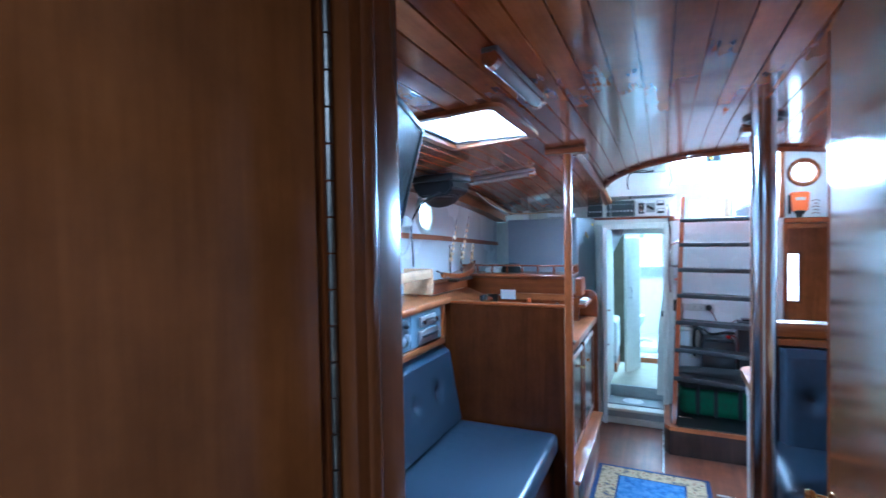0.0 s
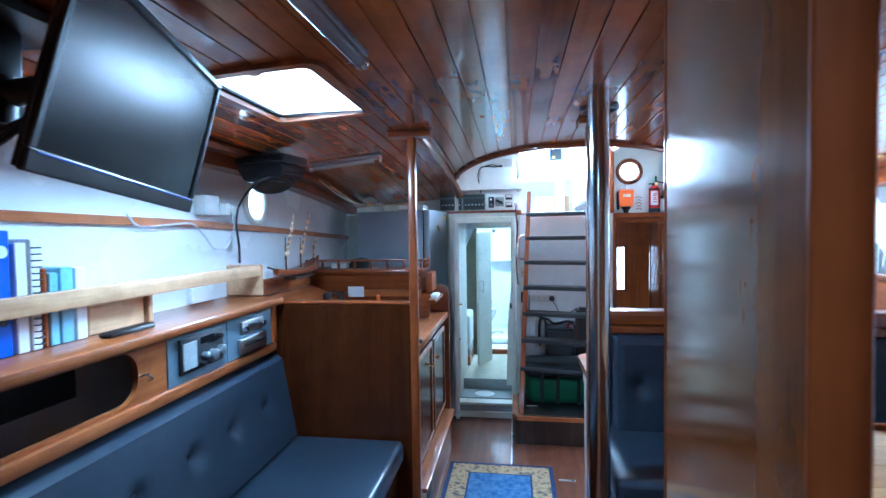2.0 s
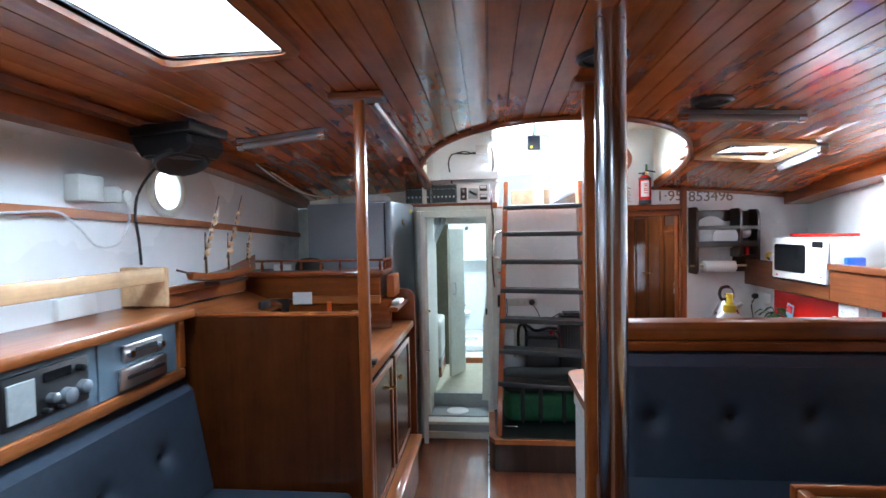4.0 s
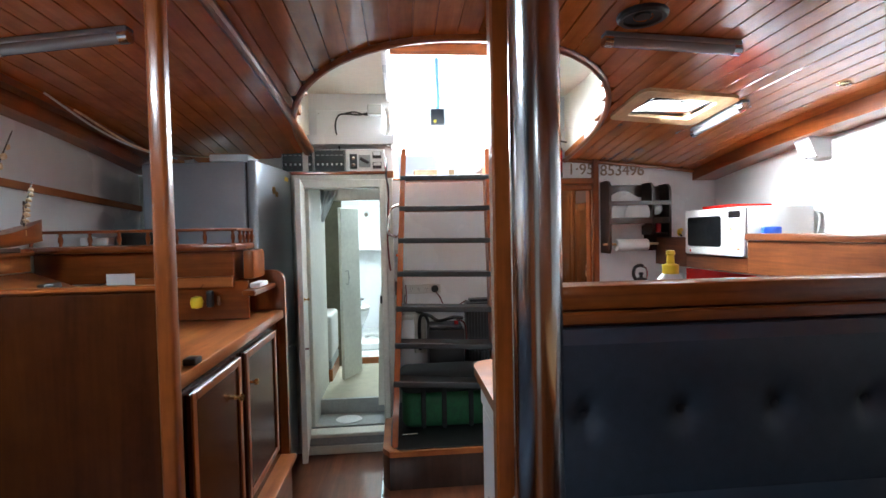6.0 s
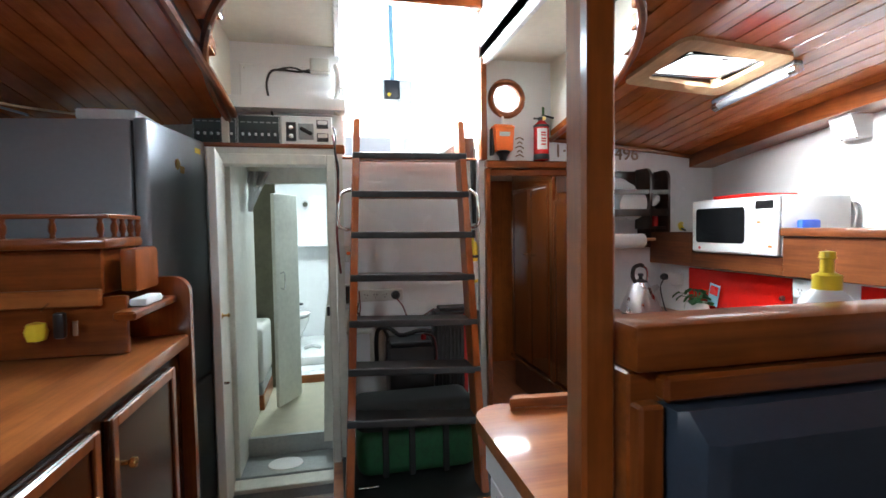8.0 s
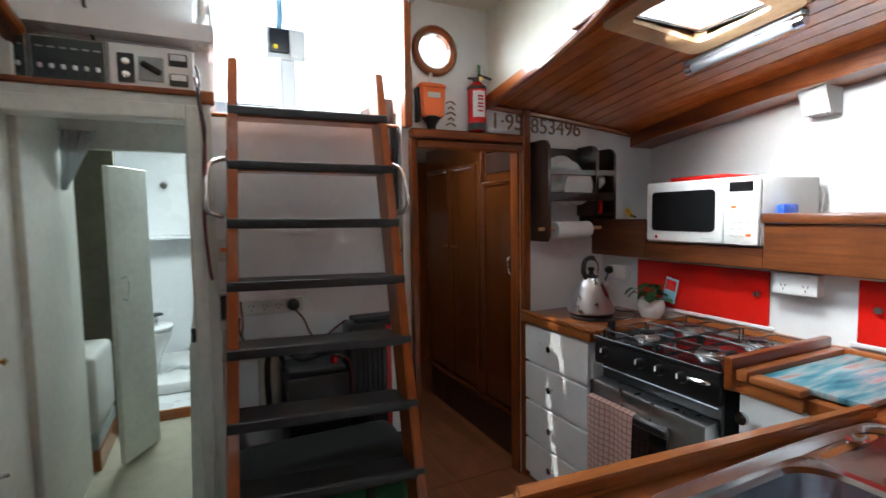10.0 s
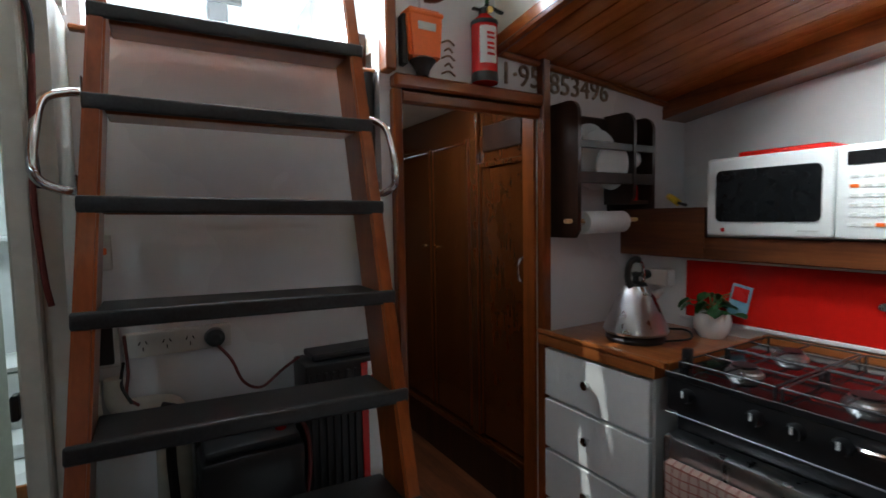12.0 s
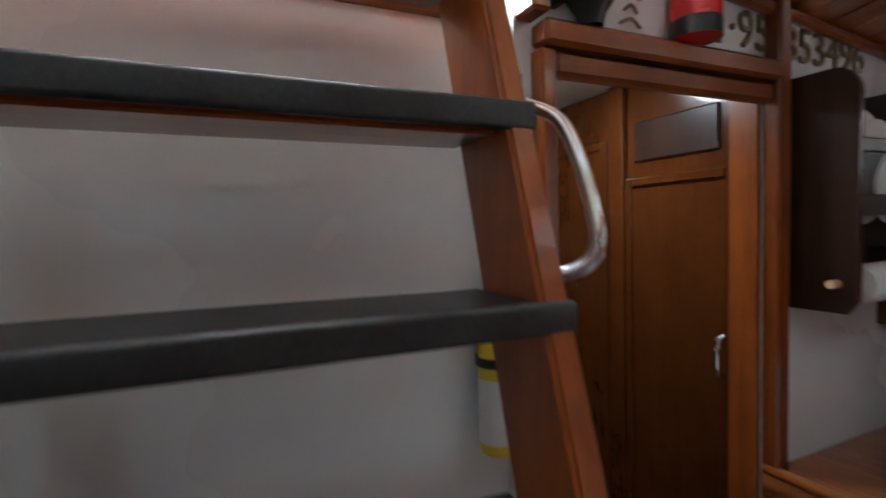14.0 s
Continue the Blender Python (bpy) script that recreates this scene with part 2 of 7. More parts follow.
def merge(bm, tmp, m=None):
    """Adds tmp's geometry to bm, turned by m."""
    vs = {v: bm.verts.new(m @ v.co if m else v.co) for v in tmp.verts}
    for f in tmp.faces:
        bm.faces.new([vs[v] for v in f.verts])
    tmp.free()
    return bm


def rod(p0, p1, r0, r1=None, seg=16, bm=None, caps=True):
    """A round bar from p0 to p1."""
    bm = bm or bmesh.new()
    p0, p1 = Vector(p0), Vector(p1)
    r1 = r0 if r1 is None else r1
    q = (p1 - p0).to_track_quat("Z", "Y").to_matrix()
    rings = []
    for p, r in ((p0, r0), (p1, r1)):
        rings.append([bm.verts.new(p + q @ Vector((r * math.cos(a), r * math.sin(a), 0))) for a in (2 * math.pi * k / seg for k in range(seg))])
    for k in range(seg):
        bm.faces.new((rings[0][k], rings[0][(k + 1) % seg], rings[1][(k + 1) % seg], rings[1][k]))
    if caps:
        bm.faces.new(rings[0][::-1])
        bm.faces.new(rings[1])
    return bm


def lathe(profile, at, axis=(0, 0, 1), seg=24, bm=None):
    """A turned shape: profile of (radius, height) along the axis from at."""
    bm = bm or bmesh.new()
    q = Vector(axis).to_track_quat("Z", "Y").to_matrix()
    at = Vector(at)
    rings = []
    for r, h in profile:
        if r < 1e-5:
            rings.append([bm.verts.new(at + q @ Vector((0, 0, h)))])
        else:
            rings.append([bm.verts.new(at + q @ Vector((r * math.cos(a), r * math.sin(a), h))) for a in (2 * math.pi * k / seg for k in range(seg))])
    for a, b in zip(rings, rings[1:]):
        for k in range(seg):
            k2 = (k + 1) % seg
            if len(a) == 1 and len(b) == 1:
                continue
            if len(a) == 1:
                bm.faces.new((a[0], b[k2], b[k]))
            elif len(b) == 1:
                bm.faces.new((a[k], a[k2], b[0]))
            else:
                bm.faces.new((a[k], a[k2], b[k2], b[k]))
    return bm


def smooth_line(pts, n=6):
    """A soft curve through the points (Catmull-Rom)."""
    pts = [Vector(p) for p in pts]
    ext = [pts[0] * 2 - pts[1]] + pts + [pts[-1] * 2 - pts[-2]]
    out = []
    for i in range(len(pts) - 1):
        a, b, c, d = ext[i:i + 4]
        for k in range(n):
            t = k / n
            out.append(0.5 * ((2 * b) + (c - a) * t + (2 * a - 5 * b + 4 * c - d) * t * t + (3 * b - a - 3 * c + d) * t ** 3))
    return out + [pts[-1]]


def tube(pts, r, seg=8, bm=None, soft=True):
    """A round cord or bent pipe through the points."""
    bm = bm or bmesh.new()
    pts = smooth_line(pts) if soft and len(pts) > 2 else [Vector(p) for p in pts]
    rings, up = [], Vector((0.31, 0.2, 0.93))
    for i, p in enumerate(pts):
        d = (pts[min(i + 1, len(pts) - 1)] - pts[max(i - 1, 0)]).normalized()
        s = d.cross(up)
        s = s.normalized() if s.length > 0.05 else d.orthogonal().normalized()
        u = s.cross(d).normalized()
        rings.append([bm.verts.new(p + (s * math.cos(a) + u * math.sin(a)) * r) for a in (2 * math.pi * k / seg for k in range(seg))])
    for a, b in zip(rings, rings[1:]):
        for k in range(seg):
            bm.faces.new((a[k], a[(k + 1) % seg], b[(k + 1) % seg], b[k]))
    bm.faces.new(rings[0][::-1])
    bm.faces.new(rings[-1])
    return bm


def slab(poly, axis, a0, a1, bm=None):
    """A flat outline (two coordinates a point) given thickness from a0 to a1 along an axis."""
    bm = bm or bmesh.new()
    put = {"x": lambda p, a: (a, p[0], p[1]), "y": lambda p, a: (p[0], a, p[1]), "z": lambda p, a: (p[0], p[1], a)}[axis]
    lo, hi = [bm.verts.new(put(p, a0)) for p in poly], [bm.verts.new(put(p, a1)) for p in poly]
    n = len(poly)
    bm.faces.new(lo[::-1])
    bm.faces.new(hi)
    for k in range(n):
        bm.faces.new((lo[k], lo[(k + 1) % n], hi[(k + 1) % n], hi[k]))
    return bm


def rounded(x0, x1, y0, y1, r, n=5):
    """A rectangle's outline with round corners."""
    out = []
    for cx, cy, a0 in ((x1 - r, y1 - r, 0), (x0 + r, y1 - r, 90), (x0 + r, y0 + r, 180), (x1 - r, y0 + r, 270)):
        out += [(cx + r * math.cos(radians(a0 + 90 * k / n)), cy + r * math.sin(radians(a0 + 90 * k / n))) for k in range(n + 1)]
    return out


def wall_with_hole(axis, a0, a1, outer, holes, bm=None):
    """A wall slab (outer = u0, u1, v0, v1) with rectangular openings, made of blocks butted end to end."""
    bm = bm or bmesh.new()
    us = sorted({outer[0], outer[1], *[h[0] for h in holes], *[h[1] for h in holes]})
    vs = sorted({outer[2], outer[3], *[h[2] for h in holes], *[h[3] for h in holes]})
    put = (lambda u0, u1, v0, v1: (a0, a1, u0, u1, v0, v1)) if axis == "x" else (lambda u0, u1, v0, v1: (u0, u1, a0, a1, v0, v1))
    for u0, u1 in zip(us, us[1:]):
        for v0, v1 in zip(vs, vs[1:]):
            if not any(h[0] <= u0 and u1 <= h[1] and h[2] <= v0 and v1 <= h[3] for h in holes):
                box(*put(u0, u1, v0, v1), 0, bm)
    bmesh.ops.remove_doubles(bm, verts=bm.verts, dist=1e-5)
    return bm


# ---- the shell of the cabin ----
def deck_height(x, y):
    return 2.23 - 0.028 * x * x - 0.033 * max(0.0, y - 2.4) ** 2


OPEN_X, OPEN_HALF, OPEN_FRONT, OPEN_BACK = 0.15, 0.92, 3.26, 4.96


def opening_y(x):
    """Front edge of the rounded opening in the deckhead at x."""
    k = abs(x - OPEN_X) / OPEN_HALF
    if k >= 1:
        return None
    return 4.62 - (4.62 - OPEN_FRONT) * (1 - k ** 2.3) ** (1 / 2.0)


HATCHES = [(-1.225, -0.845, 1.70, 2.262), (1.11, 1.47, 3.76, 4.03)]


def deckhead():
    """Varnished tongue-and-groove boards, each with chamfered edges, cut round the openings."""
    bm = bmesh.new()
    width, x = 0.083, -1.92
    while x < 2.3:
        x1 = x + width
        cuts = sorted({x, x1, *[c for h in HATCHES for c in h[:2] if x + 0.006 < c < x1 - 0.006]})
        for a0, a1 in zip(cuts, cuts[1:]):
            mid = (a0 + a1) / 2
            oy = opening_y(mid)
            spans = [(0.56, oy if oy else (5.0 if x > -0.2 else 4.9))]
            for hx0, hx1, hy0, hy1 in HATCHES:
                if hx0 < mid < hx1:
                    spans = [q for s in spans for q in ((s[0], min(s[1], hy0)), (max(s[0], hy1), s[1])) if q[1] > q[0]]
            lo = ((a0, 0.006), (a0 + 0.0016, 0.006), (a0 + 0.0035, 0)) if a0 == x else ((a0, 0), (a0 + 0.001, 0), (a0 + 0.002, 0))
            hi = ((a1 - 0.0035, 0), (a1 - 0.0016, 0.006), (a1, 0.006)) if a1 == x1 else ((a1 - 0.002, 0), (a1 - 0.001, 0), (a1, 0))
            for y0, y1 in spans:
                n = max(2, int((y1 - y0) / 0.14))
                rows = []
                for j in range(n + 1):
                    y = y0 + (y1 - y0) * j / n
                    row = [bm.verts.new((px, y, deck_height(px, y) + dz)) for px, dz in (*lo, *hi)]
                    row += [bm.verts.new((px, y, deck_height(px, y) + 0.05)) for px in (a1, a0)]
                    rows.append(row)
                for q, r in zip(rows, rows[1:]):
                    for k in range(8):
                        bm.faces.new((q[k], q[(k + 1) % 8], r[(k + 1) % 8], r[k]))
                bm.faces.new(rows[0])
                bm.faces.new(rows[-1][::-1])
        x = x1
    return structure("ceiling", bm, CEIL, "varnished reddish tongue-and-groove timber ceiling", "ceiling")


deckhead()
# cabin sole with the raised platform under the dinette
structure("floor", box(-2.0, 2.4, 0.5, 5.0, -0.08, 0.0, 0), FLOORWOOD, "dark varnished wooden cabin floor", "floor")
structure("floor_aft", box(0.55, 2.4, 5.003, 8.0, -0.08, 0.0, 0), FLOORWOOD, "dark wooden floor of the aft passage", "floor")
structure("floor_fore", box(-1.5, 1.3, -1.5, 0.497, -0.08, 0.1, 0), FLOORWOOD, "wooden floor of the fore cabin", "floor")

# hull sides
structure("wall_port", wall_with_hole("x", -1.90, -1.82, (0.56, 4.70, 0.0, 2.2), [(2.985, 3.165, 1.80, 1.98)]), WHITE, "white painted hull side with a round port light", "wall")
structure("wall_starboard", box(2.24, 2.32, 0.56, 5.0, 0.0, 2.2, 0), WHITE, "white painted hull side", "wall")

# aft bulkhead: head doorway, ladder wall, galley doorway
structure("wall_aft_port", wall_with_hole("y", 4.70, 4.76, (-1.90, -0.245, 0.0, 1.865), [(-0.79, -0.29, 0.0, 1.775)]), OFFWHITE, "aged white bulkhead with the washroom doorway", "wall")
structure("wall_behind_ladder", box(-0.243, 0.60, 4.96, 5.02, 0.0, 1.85, 0), WHITE, "white panel behind the companionway ladder", "wall")
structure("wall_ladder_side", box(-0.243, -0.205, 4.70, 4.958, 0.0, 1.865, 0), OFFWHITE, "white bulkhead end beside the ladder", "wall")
structure("wall_aft_galley", wall_with_hole("y", 4.92, 4.98, (0.602, 2.32, 0.0, 2.75), [(0.66, 1.27, 0.0, 1.80), (0.70, 0.86, 2.14, 2.30)]), WHITE, "white bulkhead with passage doorway and carved numbers", "wall")

# doghouse over the companionway
def doghouse():
    n = 40
    pts = []
    for k in range(n + 1):
        u = -1 + 2 * k / n
        x = OPEN_X + OPEN_HALF * math.sin(u * math.pi / 2)
        pts.append((x, opening_y(min(max(x, OPEN_X - OPEN_HALF + 1e-4), OPEN_X + OPEN_HALF - 1e-4))))
    pts = [(pts[0][0], 4.95)] + pts + [(pts[-1][0], 4.95)]
    bm = bmesh.new()
    rows = [[bm.verts.new((x, y, deck_height(x, y) - 0.012)) for x, y in pts], [bm.verts.new((x, y, 2.47)) for x, y in pts]]
    out = [((x - OPEN_X) * 1.05 + OPEN_X, y - 0.05 if y < 4.9 else y) for x, y in pts]
    rows.append([bm.verts.new((x, y, 2.47)) for x, y in out])
    rows.append([bm.verts.new((x, y, deck_height(x, y) + 0.02)) for x, y in out])
    for a, b in zip(rows, rows[1:]):
        for k in range(len(a) - 1):
            bm.faces.new((a[k], a[k + 1], b[k + 1], b[k]))
    structure("wall_doghouse", bm, CREAM, "cream painted curved liner of the doghouse", "wall")
    # wooden rim along the edge
    bm = bmesh.new()
    line = [Vector((x, y, deck_height(x, y) - 0.008)) for x, y in pts]
    tube(line, 0.016, 8, bm, False)
    structure("trim_opening", bm, MAH_X, "dark varnished bent rim round the ceiling opening", "trim")


doghouse()
structure("ceiling_doghouse", box(-0.85, -0.20, 3.1, 5.0, 2.45, 2.52, 0, box(0.62, 1.2, 3.1, 5.0, 2.45, 2.52, 0, box(-0.2, 0.62, 3.1, 3.95, 2.45, 2.52, 0))), CREAM, "cream painted doghouse ceiling", "ceiling")
structure("wall_doghouse_port", box(-0.80, -0.20, 4.88, 4.94, 1.88, 2.45, 0), WHITE, "white doghouse panel", "wall")
structure("coaming_port", box(-0.235, -0.20, 3.95, 4.98, 2.40, 2.86, 0.006), WHITE, "white side of the companionway hatch", "coaming")
structure("coaming_starboard", box(0.62, 0.655, 3.95, 4.98, 2.40, 2.86, 0.006), WHITE, "white side of the companionway hatch", "coaming")
bm = bmesh.new()
for k in range(6):
    box(-0.19 + 0.135 * k, -0.06 + 0.135 * k, 3.9, 4.86, 2.80, 2.83, 0.004, bm)
structure("hatch_slide", bm, TEAK_Y, "light varnished sliding hatch boards", "hatch")
structure("hatch_beam", box(-0.20, 0.62, 4.86, 4.92, 2.72, 2.83, 0.008), MAH_X, "dark varnished hatch beam", "beam")

# fore bulkhead and cabin
structure("wall_fore_lining", box(-0.054, 1.215, 0.4505, 0.4615, 0.0, 2.198, 0.001, box(-1.415, -0.70, 0.457, 0.4685, 0.0, 2.198, 0.001)), CABINPAINT, "chipped pale green-white paint on the fore cabin bulkhead", "wall")
structure("wall_fore", wall_with_hole("y", 0.47, 0.56, (-1.95, 2.35, 0.0, 2.3), [(-0.64, -0.035, 0.1, 2.12)]), MAH_Z, "varnished mahogany bulkhead of the fore cabin", "wall")
structure("wall_fore_cabin", box(-1.5, -1.42, -1.5, 0.468, 0, 2.3, 0, box(1.22, 1.3, -1.5, 0.468, 0, 2.3, 0, box(-1.42, 1.22, -1.58, -1.5, 0, 2.3, 0))), OFFWHITE, "painted walls of the fore cabin", "wall")
structure("ceiling_fore", box(-1.5, 1.3, -1.58, 0.468, 2.2, 2.26, 0), CREAM, "painted fore cabin ceiling", "ceiling")

# posts
def posts():
    t = thing("steel_post", (0.065, 2.2, 0), "tall polished stainless steel mast support post", "post")
    part("shaft", rod((0.065, 2.2, 0), (0.065, 2.2, 2.24), 0.041, None, 32), STEEL, t)
    t = thing("wooden_post", (0.125, 2.76, 0), "square varnished mahogany post beside the bench", "post")
    part("shaft", box(0.099, 0.152, 2.735, 2.79, 0, deck_height(0.13, 2.82) - 0.02, 0.006), MAH_Z, t)
    part("cap", box(0.06, 0.18, 2.70, 2.83, deck_height(0.13, 2.82) - 0.02, deck_height(0.13, 2.82) + 0.004, 0.006), MAH_X, t)
    t = thing("wooden_post", (-0.765, 2.735, 0), "slender varnished mahogany post at the cabinet end", "post")
    part("shaft", box(-0.785, -0.742, 2.715, 2.762, 0, 2.19, 0.012, None, 3), MAH_Z, t)
    part("cap", box(-0.88, -0.66, 2.69, 2.78, 2.178, 2.206, 0.006), MAH_X, t)


posts()


# port settee
PORT_TUFTS = [0.87, 1.14, 1.41, 1.68, 1.95, 2.22, 2.49]
BENCH_TUFTS = [0.32, 0.59, 0.86, 1.13, 1.40, 1.66]


def settee_port():
    t = thing("settee", (-1.2, 1.7, 0), "long navy blue vinyl settee with buttoned backrest on a wooden base", "settee")
    part("base", box(-1.5, -0.86, 0.58, 2.76, 0, 0.50, 0.006), PLY_Z, t)
    part("seat", box(-1.46, -0.83, 0.60, 2.745, 0.502, 0.615, 0.03, None, 3), NAVY, t)
    part("backrest", slant(cushion("x", -1.40, -1.50, 0.60, 2.735, 0.60, 1.065, PORT_TUFTS, [0.85])), NAVY, t)
    buttons("x", -1.40, -1.50, PORT_TUFTS, [0.85], t, 0.030, 0.085)


def cushion(axis, front, back, u0, u1, v0, v1, bu, bv, depth=0.030, nu=90, nv=16):
    """A padded panel with sunken buttons and a rolled edge."""
    bm = bmesh.new()
    grid = []
    for j in range(nv + 1):
        row = []
        for i in range(nu + 1):
            a, b = i / nu, j / nv
            u, v = u0 + (u1 - u0) * a, v0 + (v1 - v0) * b
            e = min((u - u0), (u1 - u), (v - v0), (v1 - v)) / 0.03
            h = 1 - 0.5 * max(0, 1 - e) ** 2
            for cu in bu:
                for cv in bv:
                    d2 = (u - cu) ** 2 + (v - cv) ** 2
                    h -= depth / abs(front - back) * math.exp(-d2 / 0.0010) + 0.35 * depth / abs(front - back) * math.exp(-d2 / 0.012)
            w = back + (front - back) * h
            row.append(bm.verts.new((w, u, v) if axis == "x" else (u, w, v)))
        grid.append(row)
    for a, b in zip(grid, grid[1:]):
        for k in range(nu):
            bm.faces.new((a[k], a[k + 1], b[k + 1], b[k]))
    rim = grid[0][:] + [r[-1] for r in grid[1:-1]] + grid[-1][::-1] + [r[0] for r in grid[1:-1]][::-1]
    low = []
    for v in rim:
        low.append(bm.verts.new((back, v.co.y, v.co.z) if axis == "x" else (v.co.x, back, v.co.z)))
    for k in range(len(rim)):
        q = (k + 1) % len(rim)
        bm.faces.new((rim[k], rim[q], low[q], low[k]))
    bm.faces.new(low)
    return bm


def buttons(axis, front, back, bu, bv, parent, depth=0.030, tilt=0.0):
    """Covered buttons at the bottom of the tufts."""
    sink = 1 - 1.3 * depth / abs(front - back)
    w = back + (front - back) * sink
    for cu in bu:
        for cv in bv:
            at = (w - tilt * (cv - 0.6) / 0.47, cu, cv) if axis == "x" else (cu, w, cv)
            way = (1, 0, 0) if axis == "x" else (0, -1, 0)
            part("button", lathe([(0.016, -0.004), (0.016, 0.003), (0.011, 0.008), (0, 0.010)], at, way, 16), NAVY, parent, "round covered button")


def slant(bm):
    for v in bm.verts:
        v.co.x -= 0.085 * (v.co.z - 0.6) / 0.47
    return bm


settee_port()


def locker_port():
    t = thing("wall_locker", (-1.66, 1.7, 1.08), "varnished side locker with grey equipment panels over the settee", "locker")
    part("bottom_rail", box(-1.55, -1.50, 0.58, 2.70, 1.085, 1.13, 0.01, None, 2), TEAK_Y, t)
    part("top_shelf", box(-1.82, -1.48, 0.58, 2.75, 1.325, 1.365, 0.012, None, 2), TEAK_Y, t)
    bm = wall_with_hole("x", -1.535, -1.515, (0.58, 1.90, 1.131, 1.324), [(1.10, 1.765, 1.142, 1.314)])
    for cy, cz, sy, sz in ((1.765, 1.314, -1, -1), (1.765, 1.142, -1, 1), (1.10, 1.314, 1, -1), (1.10, 1.142, 1, 1)):
        arc = [(cy + sy * 0.07 * (1 - math.cos(radians(a))), cz + sz * 0.07 * (1 - math.sin(radians(a)))) for a in range(0, 91, 15)]
        slab([(cy, cz)] + arc, "x", -1.535, -1.515, bm)
    part("front_panel", bm, TEAK_Y, t)
    # Black sheet behind the cut-out stands in for the shade inside the locker.
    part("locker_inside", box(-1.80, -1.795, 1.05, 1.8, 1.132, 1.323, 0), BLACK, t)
    part("equipment_panel", box(-1.535, -1.512, 1.903, 2.27, 1.132, 1.323, 0.002), PANELGREY, t)
    part("equipment_panel", box(-1.535, -1.512, 2.274, 2.66, 1.132, 1.323, 0.002), PANELGREY, t)
    part("end_panel", box(-1.56, -1.50, 2.662, 2.70, 1.132, 1.323, 0.003), MAH_Z, t)
    t2 = thing("book_rack", (-1.72, 1.7, 1.366), "pale ash fiddle rack standing on the side locker", "rack")
    part("rail", box(-1.64, -1.61, 0.58, 2.75, 1.475, 1.535, 0.008, None, 2), ASH_Y, t2)
    part("end_board", box(-1.82, -1.61, 2.752, 2.775, 1.366, 1.535, 0.006), ASH_Y, t2)
    part("divider", box(-1.80, -1.642, 1.98, 2.0, 1.366, 1.52, 0.004), ASH_Y, t2)


locker_port()


def nav_cabinet():
    t = thing("cabinet", (-1.25, 3.4, 0), "varnished mahogany cabinet with two doors and arched end board", "cabinet")
    part("end_board", box(-1.50, -0.795, 2.77, 2.80, 0, 1.32, 0.003), PLY_Z, t)
    part("end_trim", box(-1.52, -0.795, 2.765, 2.815, 1.32, 1.337, 0.006), MAH_X, t)
    part("side_board", box(-1.82, -1.50, 2.785, 2.805, 0, 1.32, 0.003), PLY_Z, t)
    part("front_frame", box(-0.82, -0.80, 2.80, 3.98, 0.30, 1.04, 0), PLY_Z, t)
    part("worktop", box(-1.5, -0.765, 2.80, 3.98, 1.04, 1.085, 0.01, None, 2), TEAK_Y, t)
    for y0, y1, ky in ((2.90, 3.34, 3.27), (3.40, 3.86, 3.46)):
        d = part("door", box(-0.80, -0.785, y0, y1, 0.40, 1.0, 0.004), PLY_Z, t)
        bm = box(-0.785, -0.777, y0, y0 + 0.03, 0.40, 1.0, 0.003)
        box(-0.785, -0.777, y1 - 0.03, y1, 0.40, 1.0, 0.003, bm)
        box(-0.785, -0.777, y0 + 0.03, y1 - 0.03, 0.97, 1.0, 0.003, bm)
        box(-0.785, -0.777, y0 + 0.03, y1 - 0.03, 0.40, 0.43, 0.003, bm)
        part("moulding", bm, MAH_Z, d)
        part("knob", lathe([(0.007, 0), (0.006, 0.014), (0.014, 0.022), (0.013, 0.032), (0.0, 0.037)], (-0.785, ky, 0.865), (1, 0, 0), 16), BRASS, d, "small brass knob")
    poly = [(-1.5, 0), (-0.76, 0), (-0.76, 1.20)] + [(-0.82 + 0.06 * math.cos(a), 1.23 + 0.06 * math.sin(a)) for a in (radians(10 * k) for k in range(10))] + [(-1.5, 1.29)]
    part("arched_end", slab(poly, "y", 3.985, 4.02), MAH_Z, t)
    part("plinth", box(-0.82, -0.755, 2.80, 3.98, 0.0, 0.30, 0.006), MAH_Y, t)
    part("ledge", box(-0.82, -0.72, 2.80, 3.98, 0.301, 0.33, 0.01, None, 2), TEAK_Y, t)
    part("vent", box(-0.755, -0.75, 2.95, 3.15, 0.09, 0.24, 0.02, None, 2), BLACK, t)


nav_cabinet()


